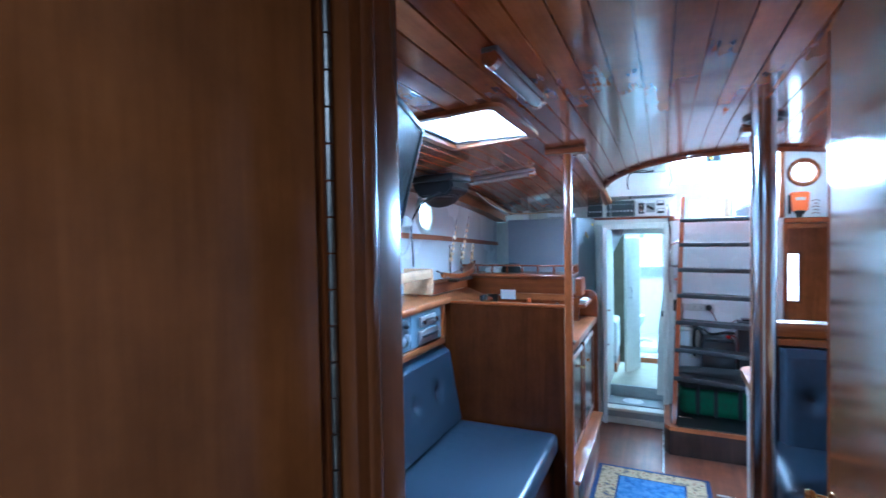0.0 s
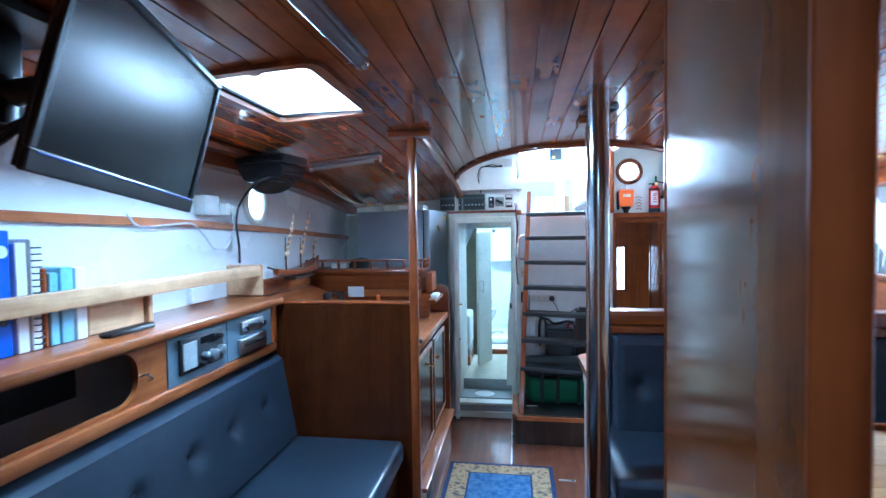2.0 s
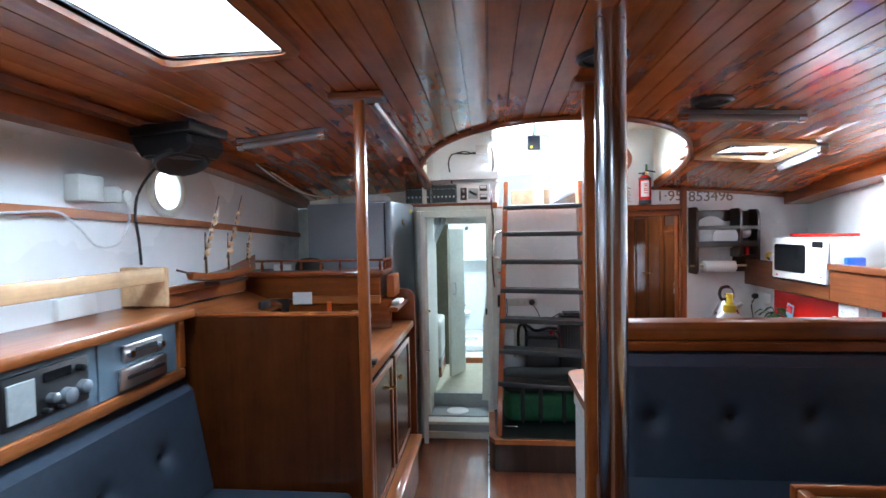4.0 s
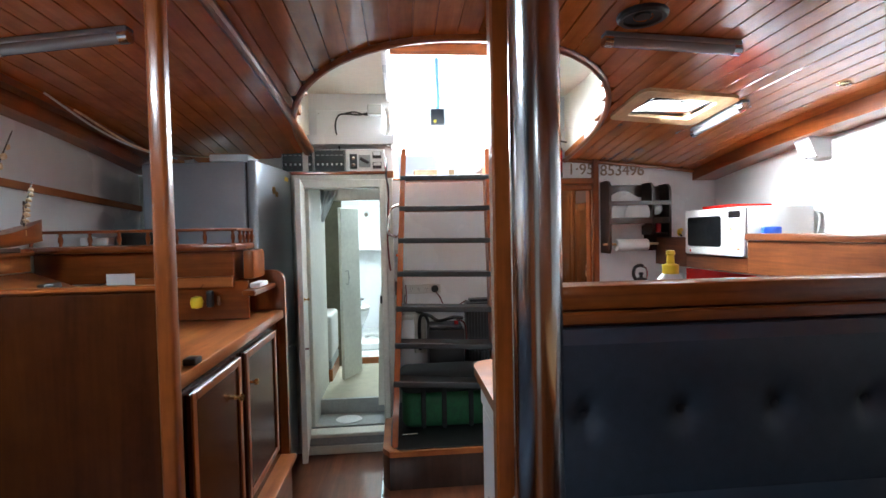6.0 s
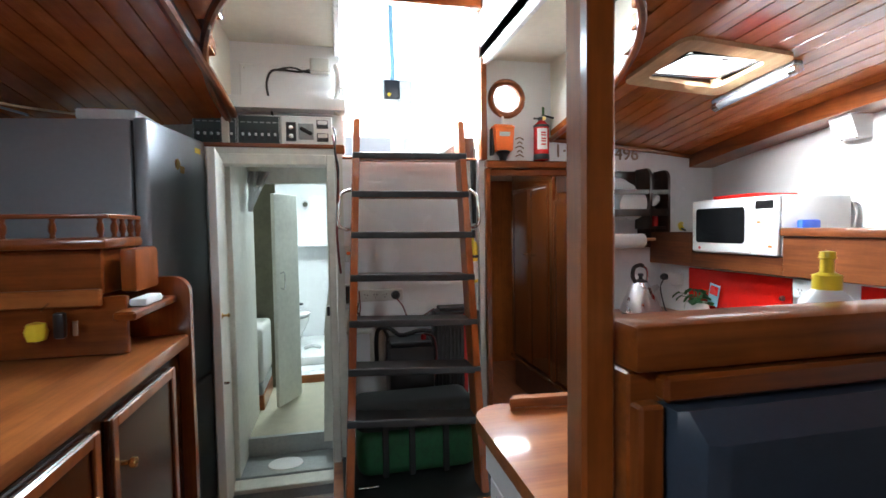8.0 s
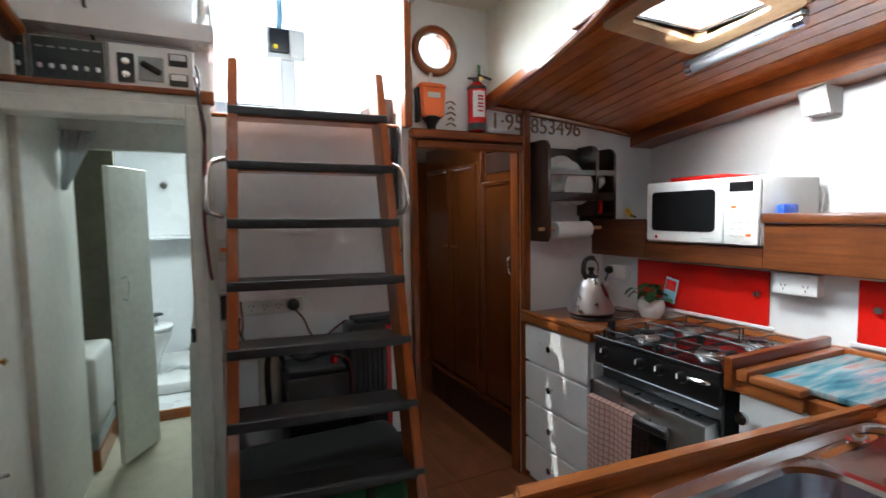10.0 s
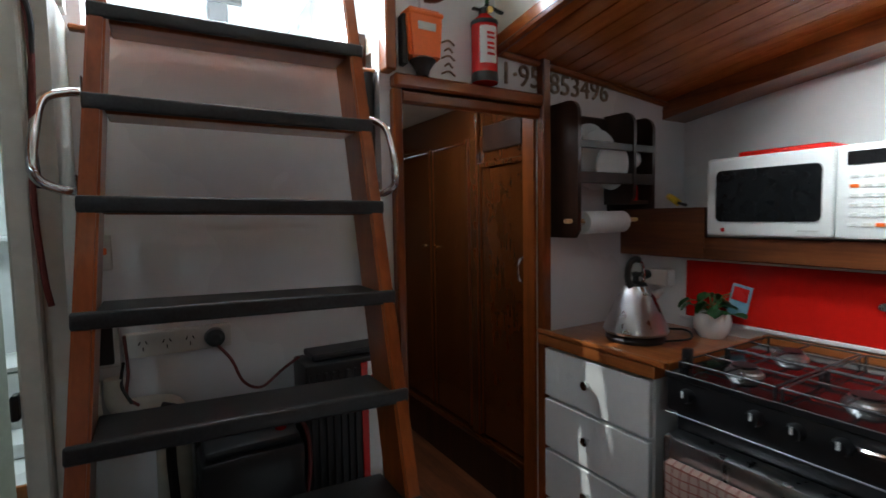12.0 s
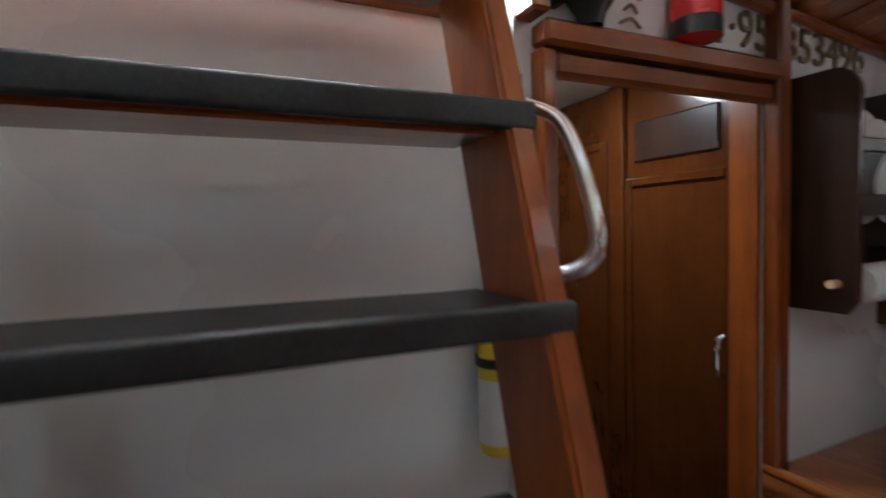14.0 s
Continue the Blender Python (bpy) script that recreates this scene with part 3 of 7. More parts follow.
def ladder():
    t = thing("companionway_ladder", (0.12, 4.4, 0.23), "steep wooden companionway ladder with black rubber treads", "ladder")
    x_in = lambda z: -0.146 - 0.053 * (1.863 - z)
    x_out = lambda z: 0.483 - 0.042 * (1.863 - z)
    nose = lambda z: 4.757 - 0.362 * (1.863 - z)
    for edge, s in ((x_in, 1), (x_out, -1)):
        bm = bmesh.new()
        vs = []
        for z in (0.231, 2.06):
            x, y = edge(z), nose(z) + 0.014
            vs.append([bm.verts.new((x, y, z)), bm.verts.new((x + 0.036 * s, y, z)), bm.verts.new((x + 0.036 * s, y + 0.125, z)), bm.verts.new((x, y + 0.125, z))])
        for k in range(4):
            bm.faces.new((vs[0][k], vs[0][(k + 1) % 4], vs[1][(k + 1) % 4], vs[1][k]))
        bm.faces.new(vs[0][::-1])
        bm.faces.new(vs[1])
        bmesh.ops.bevel(bm, geom=bm.edges[:], offset=0.005, segments=2, affect="EDGES")
        part("stringer", bm, TEAK_Z, t)
    for k in range(7):
        z0, z1 = 1.861 - 0.2128 * k, 1.866 - 0.2205 * k
        zm = (z0 + z1) / 2
        xa, xb = x_in(zm), x_out(zm)
        half = (xb - xa) / 2
        m = Matrix.Translation(((xa + xb) / 2, nose(zm), zm)) @ Matrix.Rotation(-math.atan2(z1 - z0, xb - xa), 4, "Y")
        s = part("step", merge(bmesh.new(), box(-half + 0.037, half - 0.037, 0.030, 0.138, -0.036, -0.0125, 0.003), m), MAH_X, t)
        bm = box(-half - 0.002, half + 0.002, 0.0, 0.0135, -0.034, 0.0, 0.0065, None, 4)
        box(-half + 0.037, half - 0.037, 0.0137, 0.145, -0.012, -0.0012, 0.003, bm)
        part("tread", merge(bmesh.new(), bm, m), RUBBER, s, "scuffed black rubber tread")
    for edge, s, g in ((x_in, -1, 0.068), (x_out, 1, 0.045)):
        pts = [(edge(z) + s * g * f, nose(z) + dy, z) for z, f, dy in ((1.655, 0.0, 0.05), (1.650, 0.45, 0.04), (1.625, 0.92, 0.015), (1.56, 1.0, 0.0), (1.495, 1.0, 0.0), (1.463, 0.85, 0.012), (1.447, 0.4, 0.035), (1.445, 0.0, 0.05))]
        h = part("grab_handle", tube(pts, 0.0095, 12), STEEL, t, "bent stainless steel grab handle")
        for p in (pts[0], pts[-1]):
            part("foot_plate", box(p[0] + (0.0 if s > 0 else -0.005), p[0] + (0.005 if s > 0 else 0.0), p[1] - 0.02, p[1] + 0.02, p[2] - 0.032, p[2] + 0.032, 0.002), STEEL, h)
    b = thing("step_box", (0.15, 4.5, 0), "dark wooden box step with grey non-slip top under the ladder", "step box")
    poly = [(-0.285, 4.22), (-0.245, 4.15), (0.56, 4.15), (0.56, 4.95), (-0.285, 4.95)]
    part("body", slab(poly, "z", 0, 0.19), DARKWOOD, b)
    part("edge", slab([(p[0] * 1.0, p[1] - 0.004) for p in poly], "z", 0.191, 0.222), TEAK_X, b)
    part("top", slab([(-0.19, 4.165), (0.55, 4.165), (0.55, 4.94), (-0.24, 4.94), (-0.24, 4.24)], "z", 0.2225, 0.229), RUBBER, b)


ladder()


def fridge():
    t = thing("refrigerator", (-1.25, 4.35, 0), "tall silver-grey refrigerator with a rounded door", "refrigerator")
    m = Matrix.Translation((-0.925, 4.125, 0)) @ Matrix.Rotation(radians(-7.5), 4, "Z")
    put = lambda bm: merge(bmesh.new(), bm, m)
    part("body", put(box(-0.64, -0.062, 0.006, 0.45, 0.02, 1.875, 0.012, None, 2)), FRIDGESIDE, t)
    part("gasket", put(box(-0.0615, -0.0525, 0.012, 0.525, 0.06, 1.868, 0)), BLACK, t)
    for z0, z1 in ((0.76, 1.88), (0.05, 0.75)):
        d = part("door" if z0 > 0.5 else "lower_door", put(box(-0.052, 0.0, 0.0, 0.54, z0, z1, 0.016, None, 4)), SILVER, t)
        part("grip", put(box(-0.03, 0.004, 0.010, 0.022, z0 + 0.12, z0 + 0.42, 0.004, None, 2)), FRIDGESIDE, d)
    g = thing("fridge_magnet", (-0.905, 4.35, 1.75), "small brass-coloured decorative magnet on the refrigerator door", "magnet")
    part("magnet", put(lathe([(0.024, 0), (0.022, 0.004), (0.010, 0.006), (0, 0.006)], (0.0005, 0.24, 1.735), (1, 0, 0), 8)), BRASS, g)
    part("tail", put(box(0.0005, 0.004, 0.262, 0.30, 1.70, 1.73, 0.001)), BRASS, g)
    g = thing("energy_sticker", (-0.87, 4.55, 1.83), "tiny yellow sticker near the top of the refrigerator door", "sticker")
    part("label", put(box(0.0004, 0.0016, 0.42, 0.48, 1.81, 1.835, 0.0003)), YELLOW, g)




def bench_starboard():
    t = thing("bench", (0.8, 2.5, 0), "dark navy buttoned vinyl bench in a mahogany surround", "bench")
    part("back_board", box(0.16, 1.75, 2.72, 2.785, 0, 1.24, 0.004), MAH_X, t)
    part("top_rail", box(0.16, 1.75, 2.70, 2.80, 1.24, 1.31, 0.012, None, 2), MAH_X, t)
    part("moulding", box(0.20, 1.75, 2.69, 2.72, 1.20, 1.238, 0.006), MAH_X, t)
    part("stile", box(0.16, 0.20, 2.69, 2.72, 0.4, 1.20, 0.005), MAH_Z, t)
    part("backrest", cushion("y", 2.63, 2.718, 0.205, 1.75, 0.70, 1.195, BENCH_TUFTS, [0.97]), NAVY, t)
    buttons("y", 2.63, 2.718, BENCH_TUFTS, [0.97], t)
    part("base", box(0.14, 1.75, 2.18, 2.72, 0, 0.64, 0.005), PLY_Z, t)
    part("seat", box(0.12, 1.75, 2.16, 2.70, 0.642, 0.76, 0.03, None, 3), NAVY, t)
    t = thing("table", (0.9, 1.5, 0), "pale varnished plank dinette table with raised mahogany edge", "table")
    for k in range(8):
        part("plank", box(0.426, 1.70, 1.00 + 0.122 * k, 1.00 + 0.122 * (k + 1) - 0.001, 1.035, 1.062, 0.002), ASH_X, t)
    bm = box(0.40, 1.70, 1.978, 2.0, 1.03, 1.078, 0.006, None, 2)
    box(0.40, 0.425, 1.04, 1.974, 1.03, 1.078, 0.006, bm, 2)
    part("edge_fiddle", bm, MAH_X, t)
    part("pedestal", rod((1.0, 1.5, 0.0), (1.0, 1.5, 1.034), 0.045), STEEL, t)


ASH_X = wood("pale_plank_x", (0.66, 0.40, 0.17), (0.50, 0.27, 0.10), "x", 0.28, 0.7, 0.15)
bench_starboard()


def galley():
    # peninsula with the sink
    t = thing("peninsula_counter", (0.7, 3.15, 0), "galley peninsula with teak top and grey-white end panel", "counter")
    part("body", box(0.17, 1.263, 2.83, 3.40, 0, 0.74, 0.004), APPLIANCE, t)
    part("end_panel", box(0.17, 0.19, 2.83, 3.44, 0.741, 0.86, 0.002, box(0.19, 1.263, 3.38, 3.40, 0.741, 0.86, 0.002)), APPLIANCE, t)
    poly = [(0.14, 2.803), (1.85, 2.803), (1.85, 3.52), (1.272, 3.52), (1.272, 3.42), (0.24, 3.52)] + [(0.24 - 0.1 * math.sin(radians(15 * k)), 3.42 + 0.1 * math.cos(radians(15 * k))) for k in range(1, 7)]
    pieces = [[(0.14, 2.803), (0.51, 2.803), (0.51, 3.494), (0.24, 3.52)] + poly[5:],
              [(0.51, 2.803), (0.90, 2.803), (0.90, 2.95), (0.51, 2.95)],
              [(0.51, 3.33), (0.90, 3.33), (0.90, 3.456), (0.51, 3.494)],
              [(0.90, 2.803), (1.85, 2.803), (1.85, 3.52), (1.272, 3.52), (1.272, 3.42), (0.90, 3.456)]]
    bm = bmesh.new()
    for q in pieces:
        merge(bm, slab(q, "z", 0.861, 0.90), Matrix.Identity(4))
    part("worktop", bm, TEAK_X, t)
    bm = slab([(0.25, 3.455), (0.265, 3.49), (1.272, 3.40), (1.285, 3.365), (0.26, 3.455)], "z", 0.901, 0.937)
    bmesh.ops.bevel(bm, geom=[e for e in bm.edges if e.calc_length() > 0.02], offset=0.008, segments=3, affect="EDGES")
    part("fiddle", bm, TEAK_X, t)
    t = thing("hull_counter", (1.6, 3.6, 0), "teak counter beside the stove with a blue patterned lid", "counter")
    part("body", box(1.30, 1.85, 3.44, 3.72, 0, 0.86, 0.004), APPLIANCE, t)
    part("door", box(1.265, 1.298, 3.45, 3.71, 0.15, 0.86, 0.004), APPLIANCE, t)
    part("worktop", box(1.255, 1.85, 3.522, 3.735, 0.861, 0.905, 0.01, None, 2), TEAK_Y, t)
    # drawers
    t = thing("drawer_unit", (1.5, 4.65, 0), "white drawer unit with four drawers and round steel knobs", "drawers")
    part("body", box(1.30, 1.85, 4.40, 4.915, 0, 0.86, 0.003), APPLIANCE, t)
    for z0, z1 in ((0.66, 0.85), (0.45, 0.645), (0.24, 0.435), (0.04, 0.225)):
        d = part("drawer_front", box(1.275, 1.298, 4.405, 4.91, z0, z1, 0.003), APPLIANCE, t)
        part("knob", lathe([(0.006, 0), (0.006, 0.015), (0.017, 0.02), (0.016, 0.027), (0, 0.029)], (1.275, 4.655, (z0 + z1) / 2 + 0.01), (-1, 0, 0), 16), STEEL, d)
    part("worktop", box(1.265, 1.85, 4.38, 4.917, 0.861, 0.905, 0.008, None, 2), TEAK_Y, t)
    # splash back and shelf
    structure("splashback", box(1.85, 1.90, 2.80, 4.918, 0.0, 1.20, 0), WHITE, "white galley splashback", "splashback")
    t = thing("galley_shelf", (1.95, 3.9, 1.2), "long varnished walnut galley shelf with a deep front", "shelf")
    bm = box(1.765, 1.79, 2.80, 3.95, 1.20, 1.383, 0.003)
    box(1.765, 1.79, 3.95, 4.53, 1.20, 1.286, 0.003, bm)
    box(1.765, 1.79, 4.53, 4.918, 1.20, 1.40, 0.003, bm)
    part("front", bm, WALNUT_Y, t)
    part("board", box(1.79, 2.238, 2.80, 4.918, 1.201, 1.235, 0.003), WALNUT_Y, t)
    part("capping", box(1.750, 1.80, 2.80, 3.958, 1.384, 1.424, 0.01, None, 2), WALNUT_Y, t)


galley()

# ---- further materials ----
ORANGE = material("orange_plastic", (0.85, 0.16, 0.02), 0.35, 0, 0.08, 10)
REDPAINT = material("red_enamel", (0.60, 0.02, 0.02), 0.25, 0, 0.06, 8)
YELLOW = material("yellow_plastic", (0.80, 0.60, 0.03), 0.35, 0, 0.06, 8)
GREENBAG = material("green_canvas", (0.012, 0.085, 0.028), 0.75, 0, 0.3, 40, 0.25)
BLACKBAG = material("black_canvas", (0.012, 0.014, 0.013), 0.8, 0, 0.3, 40, 0.25)
BLUE = material("blue_card", (0.02, 0.09, 0.55), 0.4, 0, 0.08, 8)
TEALCARD = material("pale_blue_card", (0.28, 0.52, 0.68), 0.4, 0, 0.15, 8)
PAPER = material("paper", (0.80, 0.82, 0.82), 0.7, 0, 0.04, 10)
PLASTICGREY = material("pale_grey_plastic", (0.62, 0.63, 0.60), 0.4, 0, 0.05, 10)
PANELGREEN = material("dark_green_switch_panel", (0.010, 0.024, 0.022), 0.35, 0, 0.2, 10)
PORCELAIN = material("porcelain", (0.82, 0.84, 0.83), 0.14, 0, 0.03, 4)
LEAF = material("plant_leaf", (0.035, 0.13, 0.035), 0.4, 0, 0.35, 12, 0.05)
SOIL = material("soil", (0.03, 0.02, 0.012), 0.9, 0, 0.3, 30, 0.3)
SAIL = material("worn_sailcloth", (0.68, 0.50, 0.30), 0.8, 0, 0.3, 14, 0.1)
CORD = material("black_cable", (0.015, 0.015, 0.016), 0.5, 0, 0.2, 20)
REDCORD = material("red_cable", (0.14, 0.022, 0.018), 0.5, 0, 0.2, 20)
WHITECORD = material("white_cable", (0.6, 0.62, 0.64), 0.45, 0, 0.05, 20)
MATBEIGE = material("beige_floor_mat", (0.42, 0.40, 0.30), 0.7, 0, 0.12, 12, 0.2)
DIGIT = material("weathered_bronze_letters", (0.26, 0.19, 0.13), 0.5, 0.4, 0.35, 30)
DARKGLASS = material("dark_oven_glass", (0.010, 0.010, 0.011), 0.08, 0, 0.1, 4)


def cloth_check(name, base, line, pitch, width):
    """A woven check of thin lines on a plain ground."""
    m = bpy.data.materials.new(name)
    m.use_nodes = True
    nt = m.node_tree
    b = nt.nodes["Principled BSDF"]
    b.inputs["Roughness"].default_value = 0.9
    tc = nt.nodes.new("ShaderNodeTexCoord")
    sep = nt.nodes.new("ShaderNodeSeparateXYZ")
    nt.links.new(tc.outputs["Object"], sep.inputs[0])
    masks = []
    for axis in (1, 2):
        mod = nt.nodes.new("ShaderNodeMath")
        mod.operation = "PINGPONG"
        mod.inputs[1].default_value = pitch / 2
        nt.links.new(sep.outputs[axis], mod.inputs[0])
        lt = nt.nodes.new("ShaderNodeMath")
        lt.operation = "LESS_THAN"
        lt.inputs[1].default_value = width
        nt.links.new(mod.outputs[0], lt.inputs[0])
        masks.append(lt)
    mx = nt.nodes.new("ShaderNodeMath")
    mx.operation = "MAXIMUM"
    nt.links.new(masks[0].outputs[0], mx.inputs[0])
    nt.links.new(masks[1].outputs[0], mx.inputs[1])
    mix = nt.nodes.new("ShaderNodeMix")
    mix.data_type = "RGBA"
    mix.inputs[6].default_value, mix.inputs[7].default_value = (*base, 1), (*line, 1)
    nt.links.new(mx.outputs[0], mix.inputs[0])
    nt.links.new(mix.outputs[2], b.inputs["Base Color"])
    return m


def streaked(name, colors, scale, stretch, rough=0.4):
    """Streaks of several colours, for a printed lid or a woven rug."""
    m = bpy.data.materials.new(name)
    m.use_nodes = True
    nt = m.node_tree
    b = nt.nodes["Principled BSDF"]
    b.inputs["Roughness"].default_value = rough
    tc, mp, n = nt.nodes.new("ShaderNodeTexCoord"), nt.nodes.new("ShaderNodeMapping"), nt.nodes.new("ShaderNodeTexNoise")
    mp.inputs["Scale"].default_value = stretch
    n.inputs["Scale"].default_value, n.inputs["Detail"].default_value = scale, 5
    ramp = nt.nodes.new("ShaderNodeValToRGB")
    el = ramp.color_ramp.elements
    while len(el) < len(colors):
        el.new(0.5)
    for k, c in enumerate(colors):
        el[k].position = 0.3 + 0.4 * k / (len(colors) - 1)
        el[k].color = (*c, 1)
    nt.links.new(tc.outputs["Object"], mp.inputs[0])
    nt.links.new(mp.outputs[0], n.inputs["Vector"])
    nt.links.new(n.outputs[0], ramp.inputs[0])
    nt.links.new(ramp.outputs[0], b.inputs["Base Color"])
    return m


TOWEL = cloth_check("checked_towel", (0.75, 0.56, 0.48), (0.50, 0.16, 0.13), 0.022, 0.0016)
LIDPRINT = streaked("blue_printed_lid", [(0.02, 0.10, 0.17), (0.08, 0.26, 0.33), (0.30, 0.40, 0.42), (0.40, 0.12, 0.12)], 6, (0.7, 5, 1), 0.25)
RUGBLUE = streaked("rug_blue_field", [(0.03, 0.08, 0.22), (0.07, 0.15, 0.32), (0.13, 0.22, 0.38)], 30, (1, 1, 1), 0.95)
RUGBORDER = streaked("rug_gold_border", [(0.03, 0.05, 0.10), (0.28, 0.20, 0.10), (0.48, 0.36, 0.20), (0.20, 0.09, 0.05)], 28, (1, 1, 1), 0.95)
RUGEDGE = streaked("rug_navy_edge", [(0.015, 0.03, 0.09), (0.03, 0.05, 0.13)], 40, (1, 1, 1), 0.95)


def lettering(text, at, size, rx, rz, mat, depth=0.004, name="lettering", parent=None, spacing=1.0, tag=None, center=False):
    """Raised characters in the built-in font."""
    cu = bpy.data.curves.new("text", "FONT")
    cu.body, cu.size, cu.extrude, cu.space_character = text, size * U, depth * U, spacing
    if center:
        cu.align_x, cu.align_y = "CENTER", "CENTER"
    tmp = bpy.data.objects.new("text", cu)
    me = bpy.data.meshes.new_from_object(tmp)
    bpy.data.objects.remove(tmp)
    me.materials.clear()
    me.materials.append(mat)
    ob = new(name, me)
    m = pose(0, 0, 0, rx, 0, rz)
    ob.matrix_basis = Matrix.Translation(Vector(at) * U - (world_at(parent) if parent else Vector())) @ m
    if parent:
        ob.parent = parent
    return ob


# ---- daylight outside the openings ----
def backdrop(name, bm, label="bright overcast daylight outside"):
    ob = structure(name, bm, DAYLIGHT, label, "backdrop", False)
    return ob


backdrop("backdrop_port_light", box(-2.32, -2.30, 2.6, 3.6, 1.5, 2.3, 0))
backdrop("backdrop_cockpit", box(-2.2, 2.6, 7.6, 7.62, 1.2, 4.2, 0))

# ---- fore doorway ----
def fore_doorway():
    bm = box(-0.642, -0.605, 0.478, 0.59, 0.1, 2.12, 0.006, None, 2)
    box(-0.69, -0.642, 0.56, 0.585, 0.1, 2.16, 0.006, bm, 2)
    box(-0.625, -0.600, 0.50, 0.53, 0.1, 2.12, 0.010, bm, 3)
    structure("door_frame_port", bm, JAMBWOOD, "dark varnished door jamb with rounded moulding", "door frame")
    bm = box(-0.052, -0.033, 0.462, 0.572, 0.1, 2.12, 0.005)
    box(-0.040, 0.03, 0.561, 0.574, 0.1, 2.16, 0.004, bm)
    structure("door_frame_starboard", bm, JAMBWOOD, "dark varnished door jamb with chipped white paint beside it", "door frame")
    structure("door_frame_head", box(-0.64, -0.035, 0.462, 0.572, 2.06, 2.12, 0.005), MAH_X, "dark varnished door head", "door frame")
    # open leaf towards the fore cabin, on a piano hinge
    t = thing("cabin_door", (-0.655, 0.46, 0.12), "open varnished mahogany cabin door on a piano hinge", "door")
    at = Vector((-0.632, 0.457, 0))
    leaf = box(-0.028, 0.0, -0.62, -0.004, 0.13, 2.08, 0.004)
    part("leaf", merge(bmesh.new(), leaf, Matrix.Translation(at) @ Matrix.Rotation(radians(-18), 4, "Z")), DOORWOOD, t)
    bm = bmesh.new()
    for k in range(46):
        rod((-0.628, 0.467, 0.16 + 0.041 * k), (-0.628, 0.467, 0.16 + 0.041 * k + 0.0385), 0.0045, None, 8, bm)
    part("piano_hinge", bm, TARNISH, t, "long tarnished piano hinge")
    # open leaf into the saloon
    t = thing("saloon_door", (-0.04, 0.62, 0.1), "open glossy mahogany door with a brass knob", "door")
    a = math.atan2(1.136 - 0.636, -0.005 + 0.067)
    m = Matrix.Translation((-0.067, 0.642, 0)) @ Matrix.Rotation(a, 4, "Z")
    part("leaf", merge(bmesh.new(), box(0, 0.495, -0.030, 0, 0.11, 2.10, 0.004), m), DOORWOOD, t)
    part("edge_strip", merge(bmesh.new(), box(-0.006, 0.0, -0.032, 0.002, 0.11, 2.10, 0.002), m), TEAK_Z, t)
    part("lock_strip", merge(bmesh.new(), box(0.496, 0.502, -0.032, 0.002, 0.11, 2.10, 0.002), m), MAH_Z, t)
    kp = m @ Vector((0.47, 0.0, 1.238))
    ax = (m.to_3x3() @ Vector((0, 1, 0)))
    part("knob", lathe([(0.014, 0), (0.014, 0.003), (0.006, 0.005), (0.006, 0.02), (0.011, 0.024), (0.013, 0.031), (0.010, 0.038), (0, 0.040)], kp, ax, 20), BRASS, t, "round brass door knob")


fore_doorway()


# ---- hatches in the deckhead ----
def deck_hatch(name, x0, x1, y0, y1, mat, label, rim=0.05):
    t = thing(name, ((x0 + x1) / 2, (y0 + y1) / 2, 2.2), label, "hatch")
    h = lambda x, y: deck_height(x, y)
    bm = bmesh.new()
    outer = rounded(x0 - rim, x1 + rim, y0 - rim, y1 + rim, 0.05)
    inner = rounded(x0, x1, y0, y1, 0.03)
    rows = []
    for poly, dz in ((outer, 0.004), (outer, -0.016), (inner, -0.016), (inner, 0.03)):
        rows.append([bm.verts.new((x, y, h(x, y) + dz)) for x, y in poly])
    n = len(outer)
    for a, b in zip(rows, rows[1:]):
        for k in range(n):
            bm.faces.new((a[k], a[(k + 1) % n], b[(k + 1) % n], b[k]))
    part("frame", bm, mat, t)
    bm = bmesh.new()
    zt = h((x0 + x1) / 2, (y0 + y1) / 2)
    rows = []
    for g, z in ((0.0, zt + 0.0005), (0.0, zt - 0.004), (0.009, zt - 0.004), (0.009, zt + 0.0005)):
        rows.append([bm.verts.new((x, y, z)) for x, y in rounded(x0 + g, x1 - g, y0 + g, y1 - g, 0.03)])
    n = len(rows[0])
    for a, b in zip(rows, rows[1:]):
        for k in range(n):
            bm.faces.new((a[k], a[(k + 1) % n], b[(k + 1) % n], b[k]))
    part("gasket", bm, BLACK, t)
    p = part("pane", box(x0 + 0.002, x1 - 0.002, y0 + 0.002, y1 - 0.002, zt + 0.001, zt + 0.009, 0), GLASS, t, "clear acrylic pane")
    p.visible_shadow = False
    backdrop("backdrop_hatch", box(x0 + 0.003, x1 - 0.003, y0 + 0.003, y1 - 0.003, zt + 0.013, zt + 0.017, 0))
    part("latch", box((x0 + x1) / 2 - 0.02, (x0 + x1) / 2 + 0.02, y0 + 0.02, y0 + 0.032, zt - 0.012, zt + 0.0005, 0.006, None, 2), STEEL, t)
    return t


deck_hatch("deck_hatch", -1.225, -0.845, 1.70, 2.262, TEAK_Y, "bright deck hatch with black gasket in a wooden frame", 0.035)
deck_hatch("deck_hatch", 1.11, 1.47, 3.76, 4.03, ASH_Y, "bright small deck hatch with pale wooden frame", 0.075)


